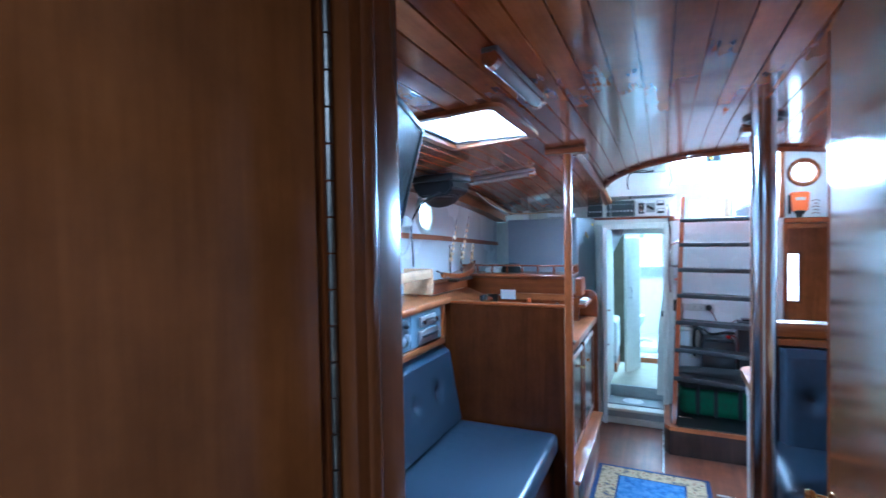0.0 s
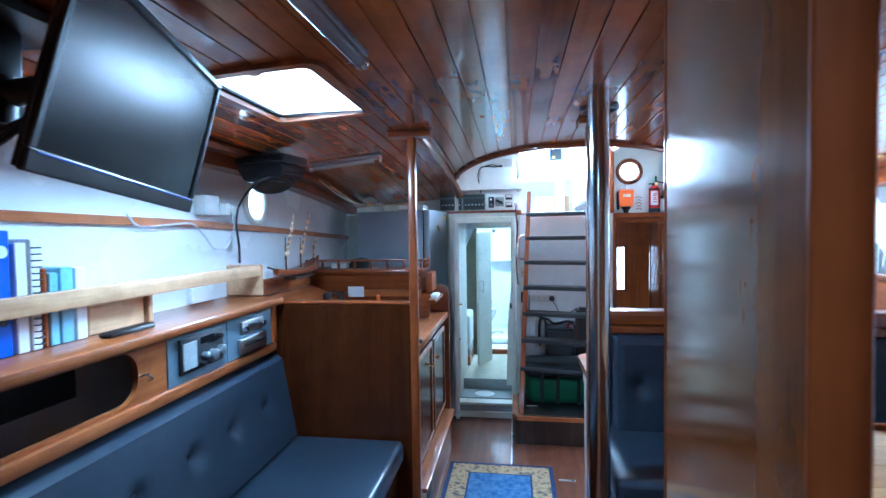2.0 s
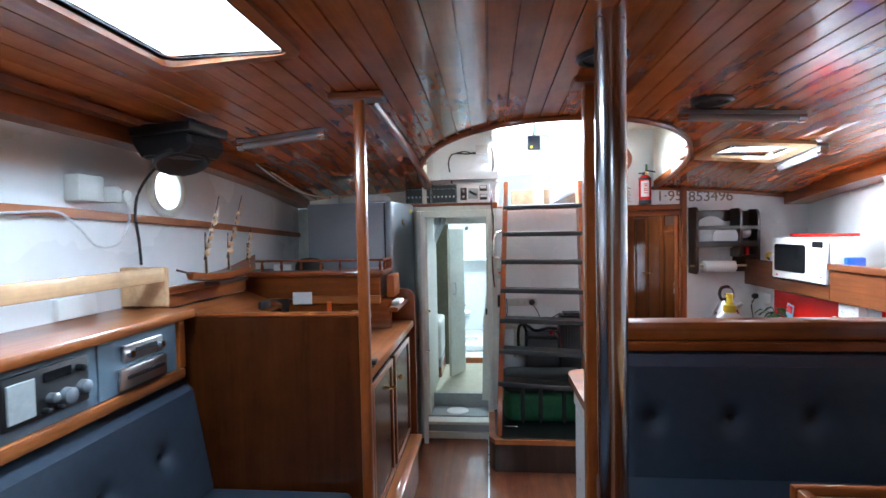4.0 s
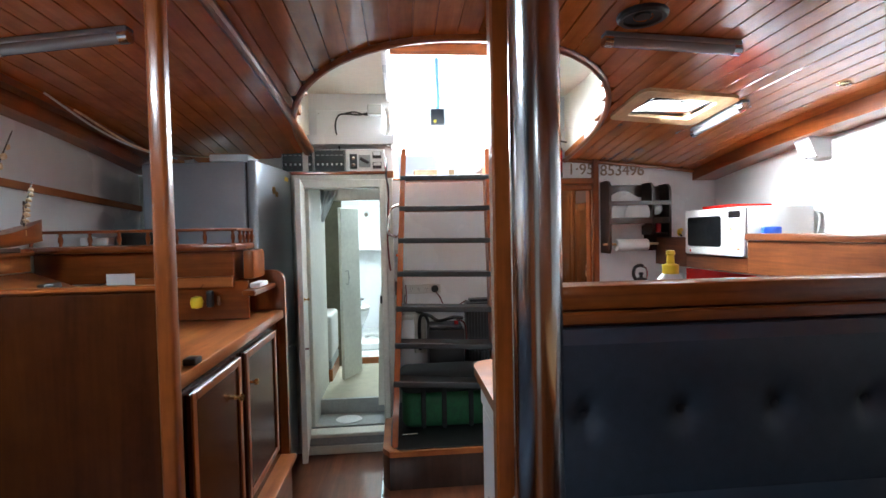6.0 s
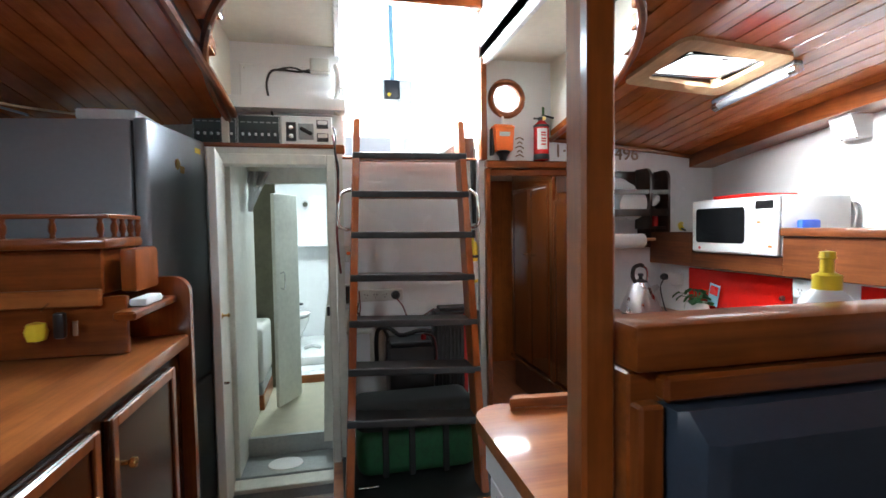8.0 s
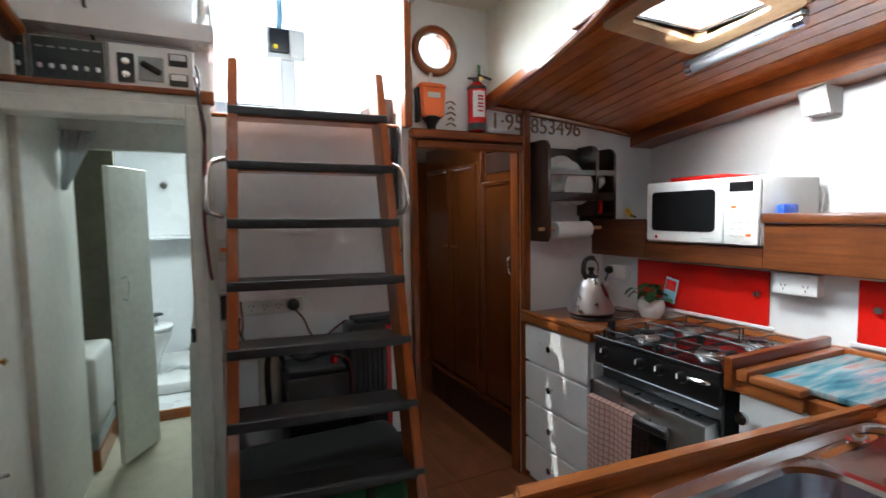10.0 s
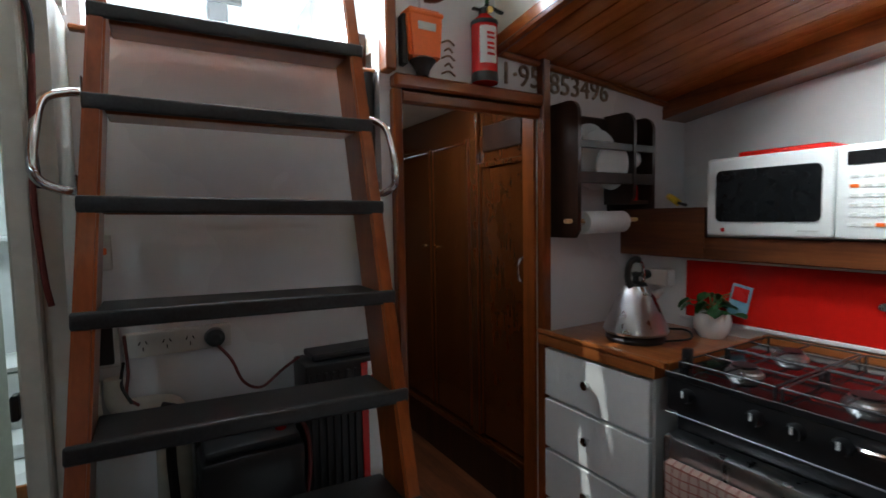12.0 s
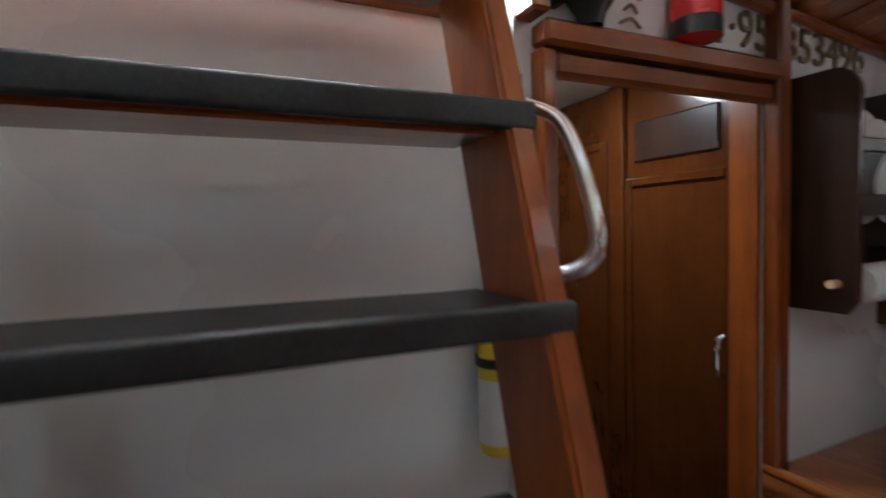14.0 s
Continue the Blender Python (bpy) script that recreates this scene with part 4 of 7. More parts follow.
# ---- strip lamps ----
def strip_lamp(p0, p1, label):
    p0, p1 = Vector(p0), Vector(p1)
    mid = (p0 + p1) / 2
    t = thing("strip_lamp", mid, label, "lamp", "strip lamps on the ceiling")
    d = (p1 - p0).normalized()
    s = Vector((0, 0, 1)).cross(d).normalized()
    L = (p1 - p0).length
    m = Matrix.Translation(p0) @ Matrix((d, s, Vector((0, 0, 1)))).transposed().to_4x4()
    part("base", merge(bmesh.new(), box(0.0, L, -0.022, 0.022, -0.012, 0.008, 0.004), m), SILVER, t)
    bm = bmesh.new()
    tmp = rod((0.03, 0, -0.022), (L - 0.03, 0, -0.022), 0.021, None, 20)
    part("tube", merge(bm, tmp, m), LAMPTUBE, t, "unlit ribbed tube")
    for a, b in ((0.0, 0.032), (L - 0.032, L)):
        part("end_cap", merge(bmesh.new(), rod((a, 0, -0.022), (b, 0, -0.022), 0.0235, None, 20), m), STEEL, t, "chrome end cap")
    part("switch", merge(bmesh.new(), rod((L - 0.015, 0.02, -0.022), (L - 0.015, 0.036, -0.022), 0.006, None, 10), m), STEEL, t)


hz = deck_height
strip_lamp((-0.685, 1.20, hz(-0.68, 1.2) - 0.008), (-0.675, 1.67, hz(-0.68, 1.67) - 0.008), "chrome-ended strip lamp, unlit, under the ceiling")
strip_lamp((-1.52, 3.22, hz(-1.52, 3.2) - 0.008), (-1.05, 3.17, hz(-1.05, 3.2) - 0.008), "slim strip lamp, unlit, near the port hull")
strip_lamp((0.62, 3.20, hz(0.62, 3.2) - 0.008), (1.16, 3.20, hz(1.16, 3.2) - 0.008), "wide strip lamp, unlit, beside a round speaker")
strip_lamp((1.60, 4.18, hz(1.6, 4.18) - 0.008), (1.59, 3.73, hz(1.59, 3.73) - 0.008), "strip lamp, unlit, beside the galley hatch")


# ---- speakers ----
def ceiling_speaker(x, y, r=0.085):
    z = deck_height(x, y)
    t = thing("ceiling_speaker", (x, y, z), "round black ceiling speaker", "speaker", "round ceiling speakers")
    part("rim", lathe([(r, 0.004), (r, -0.008), (r - 0.008, -0.016), (r - 0.02, -0.014), (r - 0.022, -0.004)], (x, y, z), (0, 0, 1), 32), BLACK, t)
    part("cone", lathe([(r - 0.022, -0.005), (0.03, 0.0), (0.028, -0.008), (0.0, -0.012)], (x, y, z), (0, 0, 1), 32), CORD, t)


ceiling_speaker(0.70, 3.06)
ceiling_speaker(0.12, 2.52)


def box_speaker():
    t = thing("box_speaker", (-1.55, 2.95, 2.08), "black wedge loudspeaker hung under the ceiling by the hull", "speaker")
    m = Matrix.Translation((-1.56, 2.80, 2.03)) @ Matrix.Rotation(radians(-10), 4, "Z")
    bm = box(-0.20, 0.16, -0.11, 0.11, 0.045, 0.09, 0.01, None, 2)
    tmp = bmesh.new()
    merge(tmp, bm, m)
    part("top_case", tmp, BLACK, t)
    tmp = bmesh.new()
    merge(tmp, slab([(-0.17, 0.045), (0.14, 0.045), (0.15, -0.005), (0.10, -0.045), (-0.10, -0.05)], "y", -0.10, 0.10), m)
    bmesh.ops.bevel(tmp, geom=tmp.edges[:], offset=0.012, segments=2, affect="EDGES")
    part("lower_case", tmp, BLACK, t)
    ax = Vector((0.30, -0.25, -0.92))
    part("cone_ring", lathe([(0.105, -0.012), (0.108, 0.004), (0.095, 0.012), (0.085, 0.004), (0.03, -0.012), (0, -0.006)], m @ Vector((0.02, -0.01, -0.058)), ax, 32), CORD, t)


box_speaker()


# ---- television ----
def television():
    tr = Vector((-1.092, 1.63, 2.138))
    tl = Vector((-0.944, 1.029, 2.181))
    down = Vector((-1.151, 1.509, 1.793)) - tr
    u = (tl - tr).normalized()
    w = (tl - tr).length
    v = (down - u * down.dot(u)).normalized()
    n = v.cross(u).normalized()
    if n.x < 0 and n.y > 0:
        n = -n
    if (Vector((-0.24, 0.35, 1.69)) - tr).dot(n) < 0:
        n = -n
    m = Matrix.Translation(tr) @ Matrix((u, v, n)).transposed().to_4x4()
    t = thing("television", tr, "black flat television hung tilted from the ceiling, switched off", "television")
    put = lambda bm: merge(bmesh.new(), bm, m)
    part("back", put(box(0.06, w - 0.06, 0.05, 0.335, -0.045, -0.018, 0.012, None, 2)), BLACK, t)
    part("rear_shell", put(box(0.004, w - 0.004, 0.004, 0.381, -0.0175, -0.0065, 0.004, None, 2)), BLACK, t)
    bm = box(0, w, 0, 0.018, -0.006, 0.008, 0.003)
    box(0, w, 0.345, 0.385, -0.006, 0.008, 0.003, bm)
    box(0, 0.018, 0.018, 0.345, -0.006, 0.008, 0.003, bm)
    box(w - 0.018, w, 0.018, 0.345, -0.006, 0.008, 0.003, bm)
    part("bezel", put(bm), BLACK, t)
    part("screen", put(box(0.018, w - 0.018, 0.018, 0.345, -0.005, 0.002, 0)), SCREEN, t, "dark glossy screen")
    part("trim_strip", put(box(0.02, w - 0.02, 0.348, 0.352, 0.008, 0.010, 0.001)), BLUE, t)
    c = m @ Vector((w / 2, 0.1, -0.045))
    part("bracket", rod(c, (c.x - 0.02, c.y, deck_height(c.x, c.y) + 0.004), 0.02), BLACK, t)
    a = thing("television_mount", (-1.3, 1.2, 2.15), "black jointed steel mount with cables behind the television", "bracket")
    part("ceiling_plate", box(-1.42, -1.22, 1.08, 1.34, 2.150, 2.176, 0.006, None, 2), BLACK, a)
    part("drop_arm", box(-1.37, -1.30, 1.16, 1.24, 1.96, 2.15, 0.012, None, 2), BLACK, a)
    part("swing_arm", rod((-1.335, 1.20, 2.00), (c.x - 0.03, c.y - 0.04, c.z - 0.03), 0.028), BLACK, a)
    part("joint", rod((-1.335, 1.20, 1.94), (-1.335, 1.20, 2.04), 0.042, None, 20), BLACK, a)
    part("joint_cap", rod((-1.335, 1.20, 1.932), (-1.335, 1.20, 1.9395), 0.02, None, 16), BRASS, a)
    for k in range(3):
        part("cord", tube([(-1.36 - 0.02 * k, 1.19, 2.14), (-1.42 - 0.02 * k, 1.16, 2.06), (-1.40, 1.13 + 0.03 * k, 1.95 - 0.02 * k), (-1.30, 1.17, 1.92 - 0.015 * k), (-1.24, 1.24, 1.99)], 0.006), CORD, a)


television()


# ---- port side details ----
def round_light(name, at, axis, r, mat, label, inner):
    t = thing(name, at, label, "porthole")
    part("ring", lathe([(inner, -0.03), (inner, 0.012), (inner + 0.012, 0.022), (r - 0.01, 0.022), (r, 0.012), (r, -0.002)], at, axis, 40), mat, t)
    g = part("pane", lathe([(inner, -0.02), (inner, -0.014), (0, -0.014)], at, axis, 40), GLASS, t)
    g.visible_shadow = False
    return t


pl = round_light("port_light", (-1.82, 3.075, 1.89), (1, 0, 0), 0.138, OFFWHITE, "round white-framed porthole in the hull side", 0.094)
for a in (40, 140):
    part("dog", rod((-1.80, 3.075 + 0.125 * math.cos(radians(a)), 1.89 + 0.125 * math.sin(radians(a))), (-1.765, 3.075 + 0.15 * math.cos(radians(a)), 1.89 + 0.15 * math.sin(radians(a))), 0.009), STEEL, pl)
round_light("aft_port_light", (0.78, 4.92, 2.22), (0, -1, 0), 0.118, MAH_X, "round porthole in a varnished wooden ring", 0.082)

structure("trim_batten", slab([(0.6, 1.80), (2.5, 1.775), (3.3, 1.745), (4.69, 1.675), (4.69, 1.64), (3.3, 1.71), (2.5, 1.74), (0.6, 1.765)], "x", -1.818, -1.802), TEAK_Y, "thin varnished batten along the hull", "trim")
bm = bmesh.new()
for x0, x1, d0, d1 in ((-1.82, -1.72, 0.0, -0.10), (-1.716, -1.66, -0.005, -0.035)):
    for y0, y1 in [(0.6 + 0.41 * k, 0.6 + 0.41 * (k + 1)) for k in range(10)]:
        vs = [bm.verts.new((x, y, deck_height(-1.7, y) + d)) for y in (y0, y1) for x, d in ((x0, d0), (x1, d0), (x1, d1), (x0, d1))]
        for f in ((0, 1, 5, 4), (1, 2, 6, 5), (2, 3, 7, 6), (3, 0, 4, 7)):
            bm.faces.new([vs[i] for i in f])
bmesh.ops.remove_doubles(bm, verts=bm.verts, dist=1e-5)
structure("trim_carlin_port", bm, MAH_Y, "dark varnished carlin where the hull meets the ceiling", "trim")
bm = bmesh.new()
for y0, y1 in [(0.6 + 0.44 * k, 0.6 + 0.44 * (k + 1)) for k in range(10)]:
    vs = [bm.verts.new((x, min(y, 4.918), deck_height(2.1, min(y, 4.918)) + d)) for y in (y0, y1) for x, d in ((2.06, 0.02), (2.24, 0.02), (2.24, -0.075), (2.06, -0.075))]
    for f in ((0, 1, 5, 4), (1, 2, 6, 5), (2, 3, 7, 6), (3, 0, 4, 7)):
        bm.faces.new([vs[i] for i in f])
bmesh.ops.remove_doubles(bm, verts=bm.verts, dist=1e-5)
structure("trim_carlin_starboard", bm, MAH_Y, "varnished carlin over the galley hull side", "trim")
line = [Vector((-0.73, y, deck_height(-0.73, y) - 0.012)) for y in (2.80, 3.2, 3.6, 4.0, 4.4, 4.70)]
structure("trim_ceiling_rail", tube(line, 0.022, 10, None, False), MAH_Y, "half-round varnished rail under the ceiling", "trim")


def hull_socket():
    t = thing("wall_socket", (-1.80, 2.6, 1.84), "white double power socket with plugs on the hull side", "socket")
    part("box", box(-1.818, -1.755, 2.50, 2.62, 1.80, 1.90, 0.008, None, 2), PLASTICGREY, t)
    part("plug", box(-1.79, -1.72, 2.622, 2.67, 1.80, 1.865, 0.012, None, 2), PLASTICGREY, t)
    part("plug", rod((-1.80, 2.72, 1.83), (-1.74, 2.72, 1.83), 0.026), PLASTICGREY, t)
    t = thing("cable", (-1.79, 2.6, 1.7), "loose pale grey charging cable looping along the hull", "cable")
    part("cord", tube([(-1.75, 2.72, 1.82), (-1.76, 2.75, 1.74), (-1.77, 2.70, 1.64), (-1.78, 2.60, 1.63), (-1.78, 2.52, 1.70), (-1.785, 2.44, 1.755), (-1.79, 2.30, 1.75), (-1.79, 2.12, 1.74), (-1.79, 2.05, 1.79)], 0.0045), WHITECORD, t)
    t = thing("cable", (-1.79, 2.85, 1.7), "black speaker cable clipped down the hull side", "cable")
    part("cord", tube([(-1.62, 2.86, 2.02), (-1.72, 2.86, 1.96), (-1.79, 2.85, 1.86), (-1.795, 2.83, 1.76), (-1.79, 2.84, 1.64), (-1.80, 2.86, 1.54)], 0.006), CORD, t)
    t = thing("wall_plate", (-1.81, 2.52, 1.38), "blank white wall plate over the locker shelf", "plate")
    part("plate", box(-1.818, -1.79, 2.43, 2.60, 1.367, 1.445, 0.006, None, 2), APPLIANCE, t)


hull_socket()


def radios():
    t = thing("marine_radio", (-1.51, 2.08, 1.24), "black marine radio with round dials in the grey panel", "radio")
    part("faceplate", box(-1.512, -1.498, 1.955, 2.225, 1.165, 1.305, 0.006, None, 2), CORD, t)
    part("speaker_grille", box(-1.4985, -1.493, 1.965, 2.045, 1.18, 1.285, 0.004), GREYPAINT, t)
    part("display", box(-1.4985, -1.494, 2.07, 2.16, 1.262, 1.29, 0.002), SCREEN, t)
    for y, z, r in ((2.185, 1.275, 0.011), (2.09, 1.215, 0.014), (2.14, 1.205, 0.024), (2.195, 1.215, 0.02), (2.07, 1.185, 0.009), (2.11, 1.182, 0.008)):
        part("dial", lathe([(r, 0), (r * 0.95, 0.022), (r * 0.5, 0.026), (0, 0.026)], (-1.498, y, z), (1, 0, 0), 20), SILVER if r > 0.012 else BLACK, t)
    t = thing("car_stereo", (-1.51, 2.48, 1.26), "silver stereo unit in the grey panel", "stereo")
    part("faceplate", box(-1.512, -1.497, 2.37, 2.565, 1.235, 1.295, 0.008, None, 2), BRUSHED, t)
    part("slot", box(-1.4975, -1.494, 2.42, 2.53, 1.262, 1.278, 0.002), BLACK, t)
    for y in (2.39, 2.545):
        part("knob", lathe([(0.013, 0), (0.012, 0.016), (0, 0.017)], (-1.497, y, 1.262), (1, 0, 0), 16), STEEL, t)
    t = thing("disc_player", (-1.51, 2.48, 1.18), "silver disc player below the stereo", "stereo")
    part("faceplate", box(-1.512, -1.490, 2.345, 2.575, 1.145, 1.22, 0.008, None, 2), BRUSHED, t)
    part("slot", box(-1.491, -1.487, 2.37, 2.56, 1.178, 1.192, 0.002), BLACK, t)
    t = thing("locker_latch", (-1.515, 1.80, 1.21), "small bent steel latch on the locker front", "latch")
    part("lever", tube([(-1.515, 1.775, 1.22), (-1.495, 1.785, 1.225), (-1.49, 1.80, 1.205), (-1.515, 1.81, 1.195)], 0.004), STEEL, t)


radios()


def books():
    rows = ((1.36, 0.055, 0.36, BLUE, "tall blue ring binder in the rack"), (1.425, 0.05, 0.355, BLUE, "tall blue ring binder in the rack"), (1.487, 0.035, 0.32, PAPER, "white clipped booklet in the rack"),
            (1.530, 0.03, 0.33, PAPER, "spiral-bound notebook in the rack"), (1.568, 0.012, 0.24, TEAK_Z, "thin brown book in the rack"), (1.586, 0.03, 0.225, TEALCARD, "pale blue paperback in the rack"),
            (1.622, 0.045, 0.24, TEALCARD, "pale blue chart book in the rack"), (1.675, 0.04, 0.235, PAPER, "pale magazine in the rack"))
    for y, w, h, mat, label in rows:
        t = thing("book", (-1.72, y + w / 2, 1.366), label, "book", "books in the rack")
        part("cover", box(-1.80, -1.648, y, y + w, 1.366, 1.366 + h, 0.003), mat, t)
        if "notebook" in label:
            for k in range(16):
                part("ring", lathe([(0.012, -0.002), (0.014, 0), (0.012, 0.002), (0.010, 0), (0.012, -0.002)], (-1.642, y + w / 2, 1.385 + 0.019 * k), (0, 0, 1), 10), CORD, t)
        elif "binder" in label:
            part("label_disc", lathe([(0.018, 0), (0.018, 0.002), (0, 0.002)], (-1.648, y + w / 2, 1.366 + h - 0.06), (1, 0, 0), 16), PAPER, t)
            part("finger_hole", lathe([(0.013, 0), (0.013, 0.0015), (0, 0.0015)], (-1.648, y + w / 2, 1.366 + 0.10), (1, 0, 0), 16), BLACK, t)
    t = thing("document_box", (-1.72, 1.86, 1.366), "pale wooden document box behind the rack rail", "box")
    part("box", box(-1.80, -1.66, 1.73, 1.975, 1.366, 1.505, 0.004), ASH_Y, t)
    t = thing("remote_control", (-1.56, 1.78, 1.366), "black remote control lying on the shelf", "remote")
    part("body", box(-1.60, -1.55, 1.70, 1.90, 1.366, 1.384, 0.008, None, 2), BLACK, t)


books()


def ship_model():
    t = thing("ship_model", (-1.62, 3.25, 1.435), "wooden three-masted sailing ship model with raked yards", "ship model")
    bm = bmesh.new()
    n, rows = 15, []
    for i in range(n):
        s = i / (n - 1)
        y = 2.93 + 0.62 * s
        w = 0.048 * math.sin(math.pi * min(1, 0.06 + s * 0.94)) ** 0.6
        sheer = 1.478 + 0.055 * (s - 0.35) ** 2 * 3.2
        keel = 1.437 + 0.03 * abs(s - 0.5) ** 2.2 * 4
        row = []
        for k in range(9):
            a = math.pi * k / 8
            row.append(bm.verts.new((-1.62 + w * math.cos(a), y, sheer - (sheer - keel) * math.sin(a) ** 0.7)))
        rows.append(row)
    for a, b in zip(rows, rows[1:]):
        for k in range(8):
            bm.faces.new((a[k], a[k + 1], b[k + 1], b[k]))
        bm.faces.new((a[8], a[0], b[0], b[8]))
    bm.faces.new(rows[0])
    bm.faces.new(rows[-1][::-1])
    part("hull", bm, MAH_Y, t)
    part("bowsprit", rod((-1.62, 2.94, 1.49), (-1.62, 2.84, 1.515), 0.005), DARKWOOD, t)
    part("stand", box(-1.66, -1.58, 3.10, 3.38, 1.42, 1.4385, 0.003), DARKWOOD, t)
    part("deckhouse", box(-1.64, -1.60, 3.36, 3.46, 1.475, 1.50, 0.003), DARKWOOD, t)
    for y, h, ry, rz in ((3.06, 0.20, 3.19, 1.86), (3.26, 0.20, 3.42, 1.885), (3.46, 0.14, 3.505, 1.70)):
        part("mast", rod((-1.62, y, 1.47), (-1.62, y, 1.48 + h), 0.006, 0.004, 8), DARKWOOD, t)
        part("yard", rod((-1.61, y - 0.03, 1.48 + h * 0.35), (-1.62, ry, rz), 0.005, 0.002, 8), DARKWOOD, t)
        a, b = Vector((-1.61, y - 0.02, 1.48 + h * 0.42)), Vector((-1.62, ry, rz))
        for k in range(7):
            p, q = a.lerp(b, 0.02 + 0.125 * k), a.lerp(b, 0.02 + 0.125 * k + random.uniform(0.07, 0.13))
            r = 0.010 * (1.15 - 0.1 * k) + random.uniform(0.0, 0.005)
            bm = lathe([(0.002, 0), (r, (q - p).length * 0.3), (r * random.uniform(0.6, 1.0), (q - p).length * 0.7), (0.002, (q - p).length)], p + Vector((0.004, random.uniform(-0.004, 0.004), -0.006)), q - p, 8)
            part("furled_sail", bm, SAIL, t)
        for k in range(3):
            part("stay", rod((-1.62 + 0.04 * (k - 1), y + 0.05 - 0.05 * k, 1.485), (-1.62, y, 1.47 + h), 0.0012, None, 5), SAIL, t)


def nav_desk():
    t = thing("chart_desk", (-1.4, 3.4, 1.085), "varnished desk surround with slanted back boards on the cabinet", "desk")
    part("hull_board", slab([(2.81, 1.34), (3.62, 1.335), (3.62, 1.43), (2.81, 1.43)], "x", -1.75, -1.72), TEAK_Y, t)
    part("shelf", box(-1.815, -1.70, 2.81, 3.62, 1.40, 1.42, 0.004), MAH_Y, t)
    part("lid", slab([(-1.72, 1.33), (-1.50, 1.25), (-1.50, 1.23), (-1.72, 1.31)], "y", 2.81, 3.62), TEAK_Y, t)
    part("body", box(-1.80, -1.502, 2.82, 3.62, 0.0, 1.225, 0.003), PLY_Z, t)
    part("back_board", box(-1.50, -0.86, 3.72, 3.74, 1.086, 1.26, 0.003), MAH_X, t)
    part("cleat", box(-1.40, -0.92, 3.695, 3.719, 1.235, 1.285, 0.004), TEAK_X, t)
    part("side_ledge", box(-0.86, -0.80, 3.62, 3.984, 1.20, 1.225, 0.006), MAH_Y, t)
    b = thing("gallery_box", (-1.3, 3.9, 1.26), "dark varnished locker with a turned gallery rail on top", "locker")
    part("body", box(-1.80, -0.93, 3.745, 3.984, 1.262, 1.40, 0.004), MAH_X, b)
    part("top", box(-1.815, -0.90, 3.70, 3.984, 1.401, 1.435, 0.012, None, 2), MAH_X, b)
    part("bracket", box(-0.90, -0.85, 3.78, 3.97, 1.262, 1.40, 0.012, None, 2), TEAK_Z, b)
    part("rail", box(-1.80, -0.90, 3.715, 3.735, 1.492, 1.506, 0.004, None, 2), MAH_X, b)
    part("rail", box(-0.915, -0.90, 3.736, 3.97, 1.492, 1.506, 0.004, None, 2), MAH_Y, b)
    prof = [(0.009, 0), (0.006, 0.008), (0.010, 0.022), (0.010, 0.034), (0.006, 0.048), (0.009, 0.057)]
    for x in [-1.79 + 0.124 * k for k in range(8)]:
        part("spindle", lathe(prof, (x, 3.725, 1.435), (0, 0, 1), 10), MAH_Z, b)
    for y in (3.78, 3.84, 3.90, 3.96):
        part("spindle", lathe(prof, (-0.908, y, 1.435), (0, 0, 1), 10), MAH_Z, b)
    t = thing("key_bunch", (-1.1, 3.68, 1.16), "bunch of keys with a yellow float hung on the cleat", "keys")
    part("float", lathe([(0, -0.03), (0.022, -0.025), (0.028, 0), (0.022, 0.022), (0, 0.028)], (-1.07, 3.67, 1.175), (0, 0, 1), 16), YELLOW, t)
    part("pouch", box(-1.03, -1.0, 3.665, 3.69, 1.15, 1.225, 0.008, None, 2), BLACK, t)
    part("hook", rod((-1.05, 3.695, 1.25), (-1.05, 3.66, 1.235), 0.003), STEEL, t)
    part("key", box(-0.985, -0.97, 3.675, 3.68, 1.155, 1.20, 0.002), STEEL, t)
    t = thing("torch", (-1.23, 3.68, 1.22), "small orange torch on the cleat", "torch")
    part("body", rod((-1.23, 3.68, 1.175), (-1.23, 3.68, 1.25), 0.014), ORANGE, t)
    t = thing("notepaper", (-1.38, 3.66, 1.25), "folded white note tucked behind the cleat", "paper")
    part("sheet", box(-1.46, -1.34, 3.688, 3.692, 1.235, 1.31, 0.001), PAPER, t)
    t = thing("tissue_packet", (-0.83, 3.8, 1.226), "small white packet on the side ledge", "packet")
    part("packet", box(-0.855, -0.805, 3.72, 3.86, 1.2255, 1.25, 0.008, None, 2), PAPER, t)
    t = thing("black_clip", (-0.78, 2.92, 1.086), "small black rubber stop on the worktop edge", "stop")
    part("stop", box(-0.80, -0.76, 2.89, 2.94, 1.0865, 1.108, 0.006, None, 2), BLACK, t)
    t = thing("handset", (-1.52, 3.42, 1.27), "black handheld device on the desk lid", "handset")
    part("body", box(-1.52, -1.49, 3.36, 3.46, 1.255, 1.30, 0.008, None, 2), BLACK, t)
    t = thing("cap_hat", (-1.5, 3.88, 1.436), "dark cap and papers lying behind the gallery rail", "cap")
    part("crown", lathe([(0.09, 0), (0.085, 0.035), (0.06, 0.065), (0, 0.075)], (-1.42, 3.87, 1.4365), (0, 0, 1), 20), BLACKBAG, t)
    part("papers", box(-1.62, -1.50, 3.78, 3.92, 1.4365, 1.475, 0.004), PAPER, t)
    t = thing("cardboard_tray", (-1.25, 4.3, 1.89), "flat white carton lying on the refrigerator", "carton")
    part("carton", box(-1.20, -0.99, 4.22, 4.42, 1.886, 1.925, 0.004), PAPER, t)


ship_model()
nav_desk()

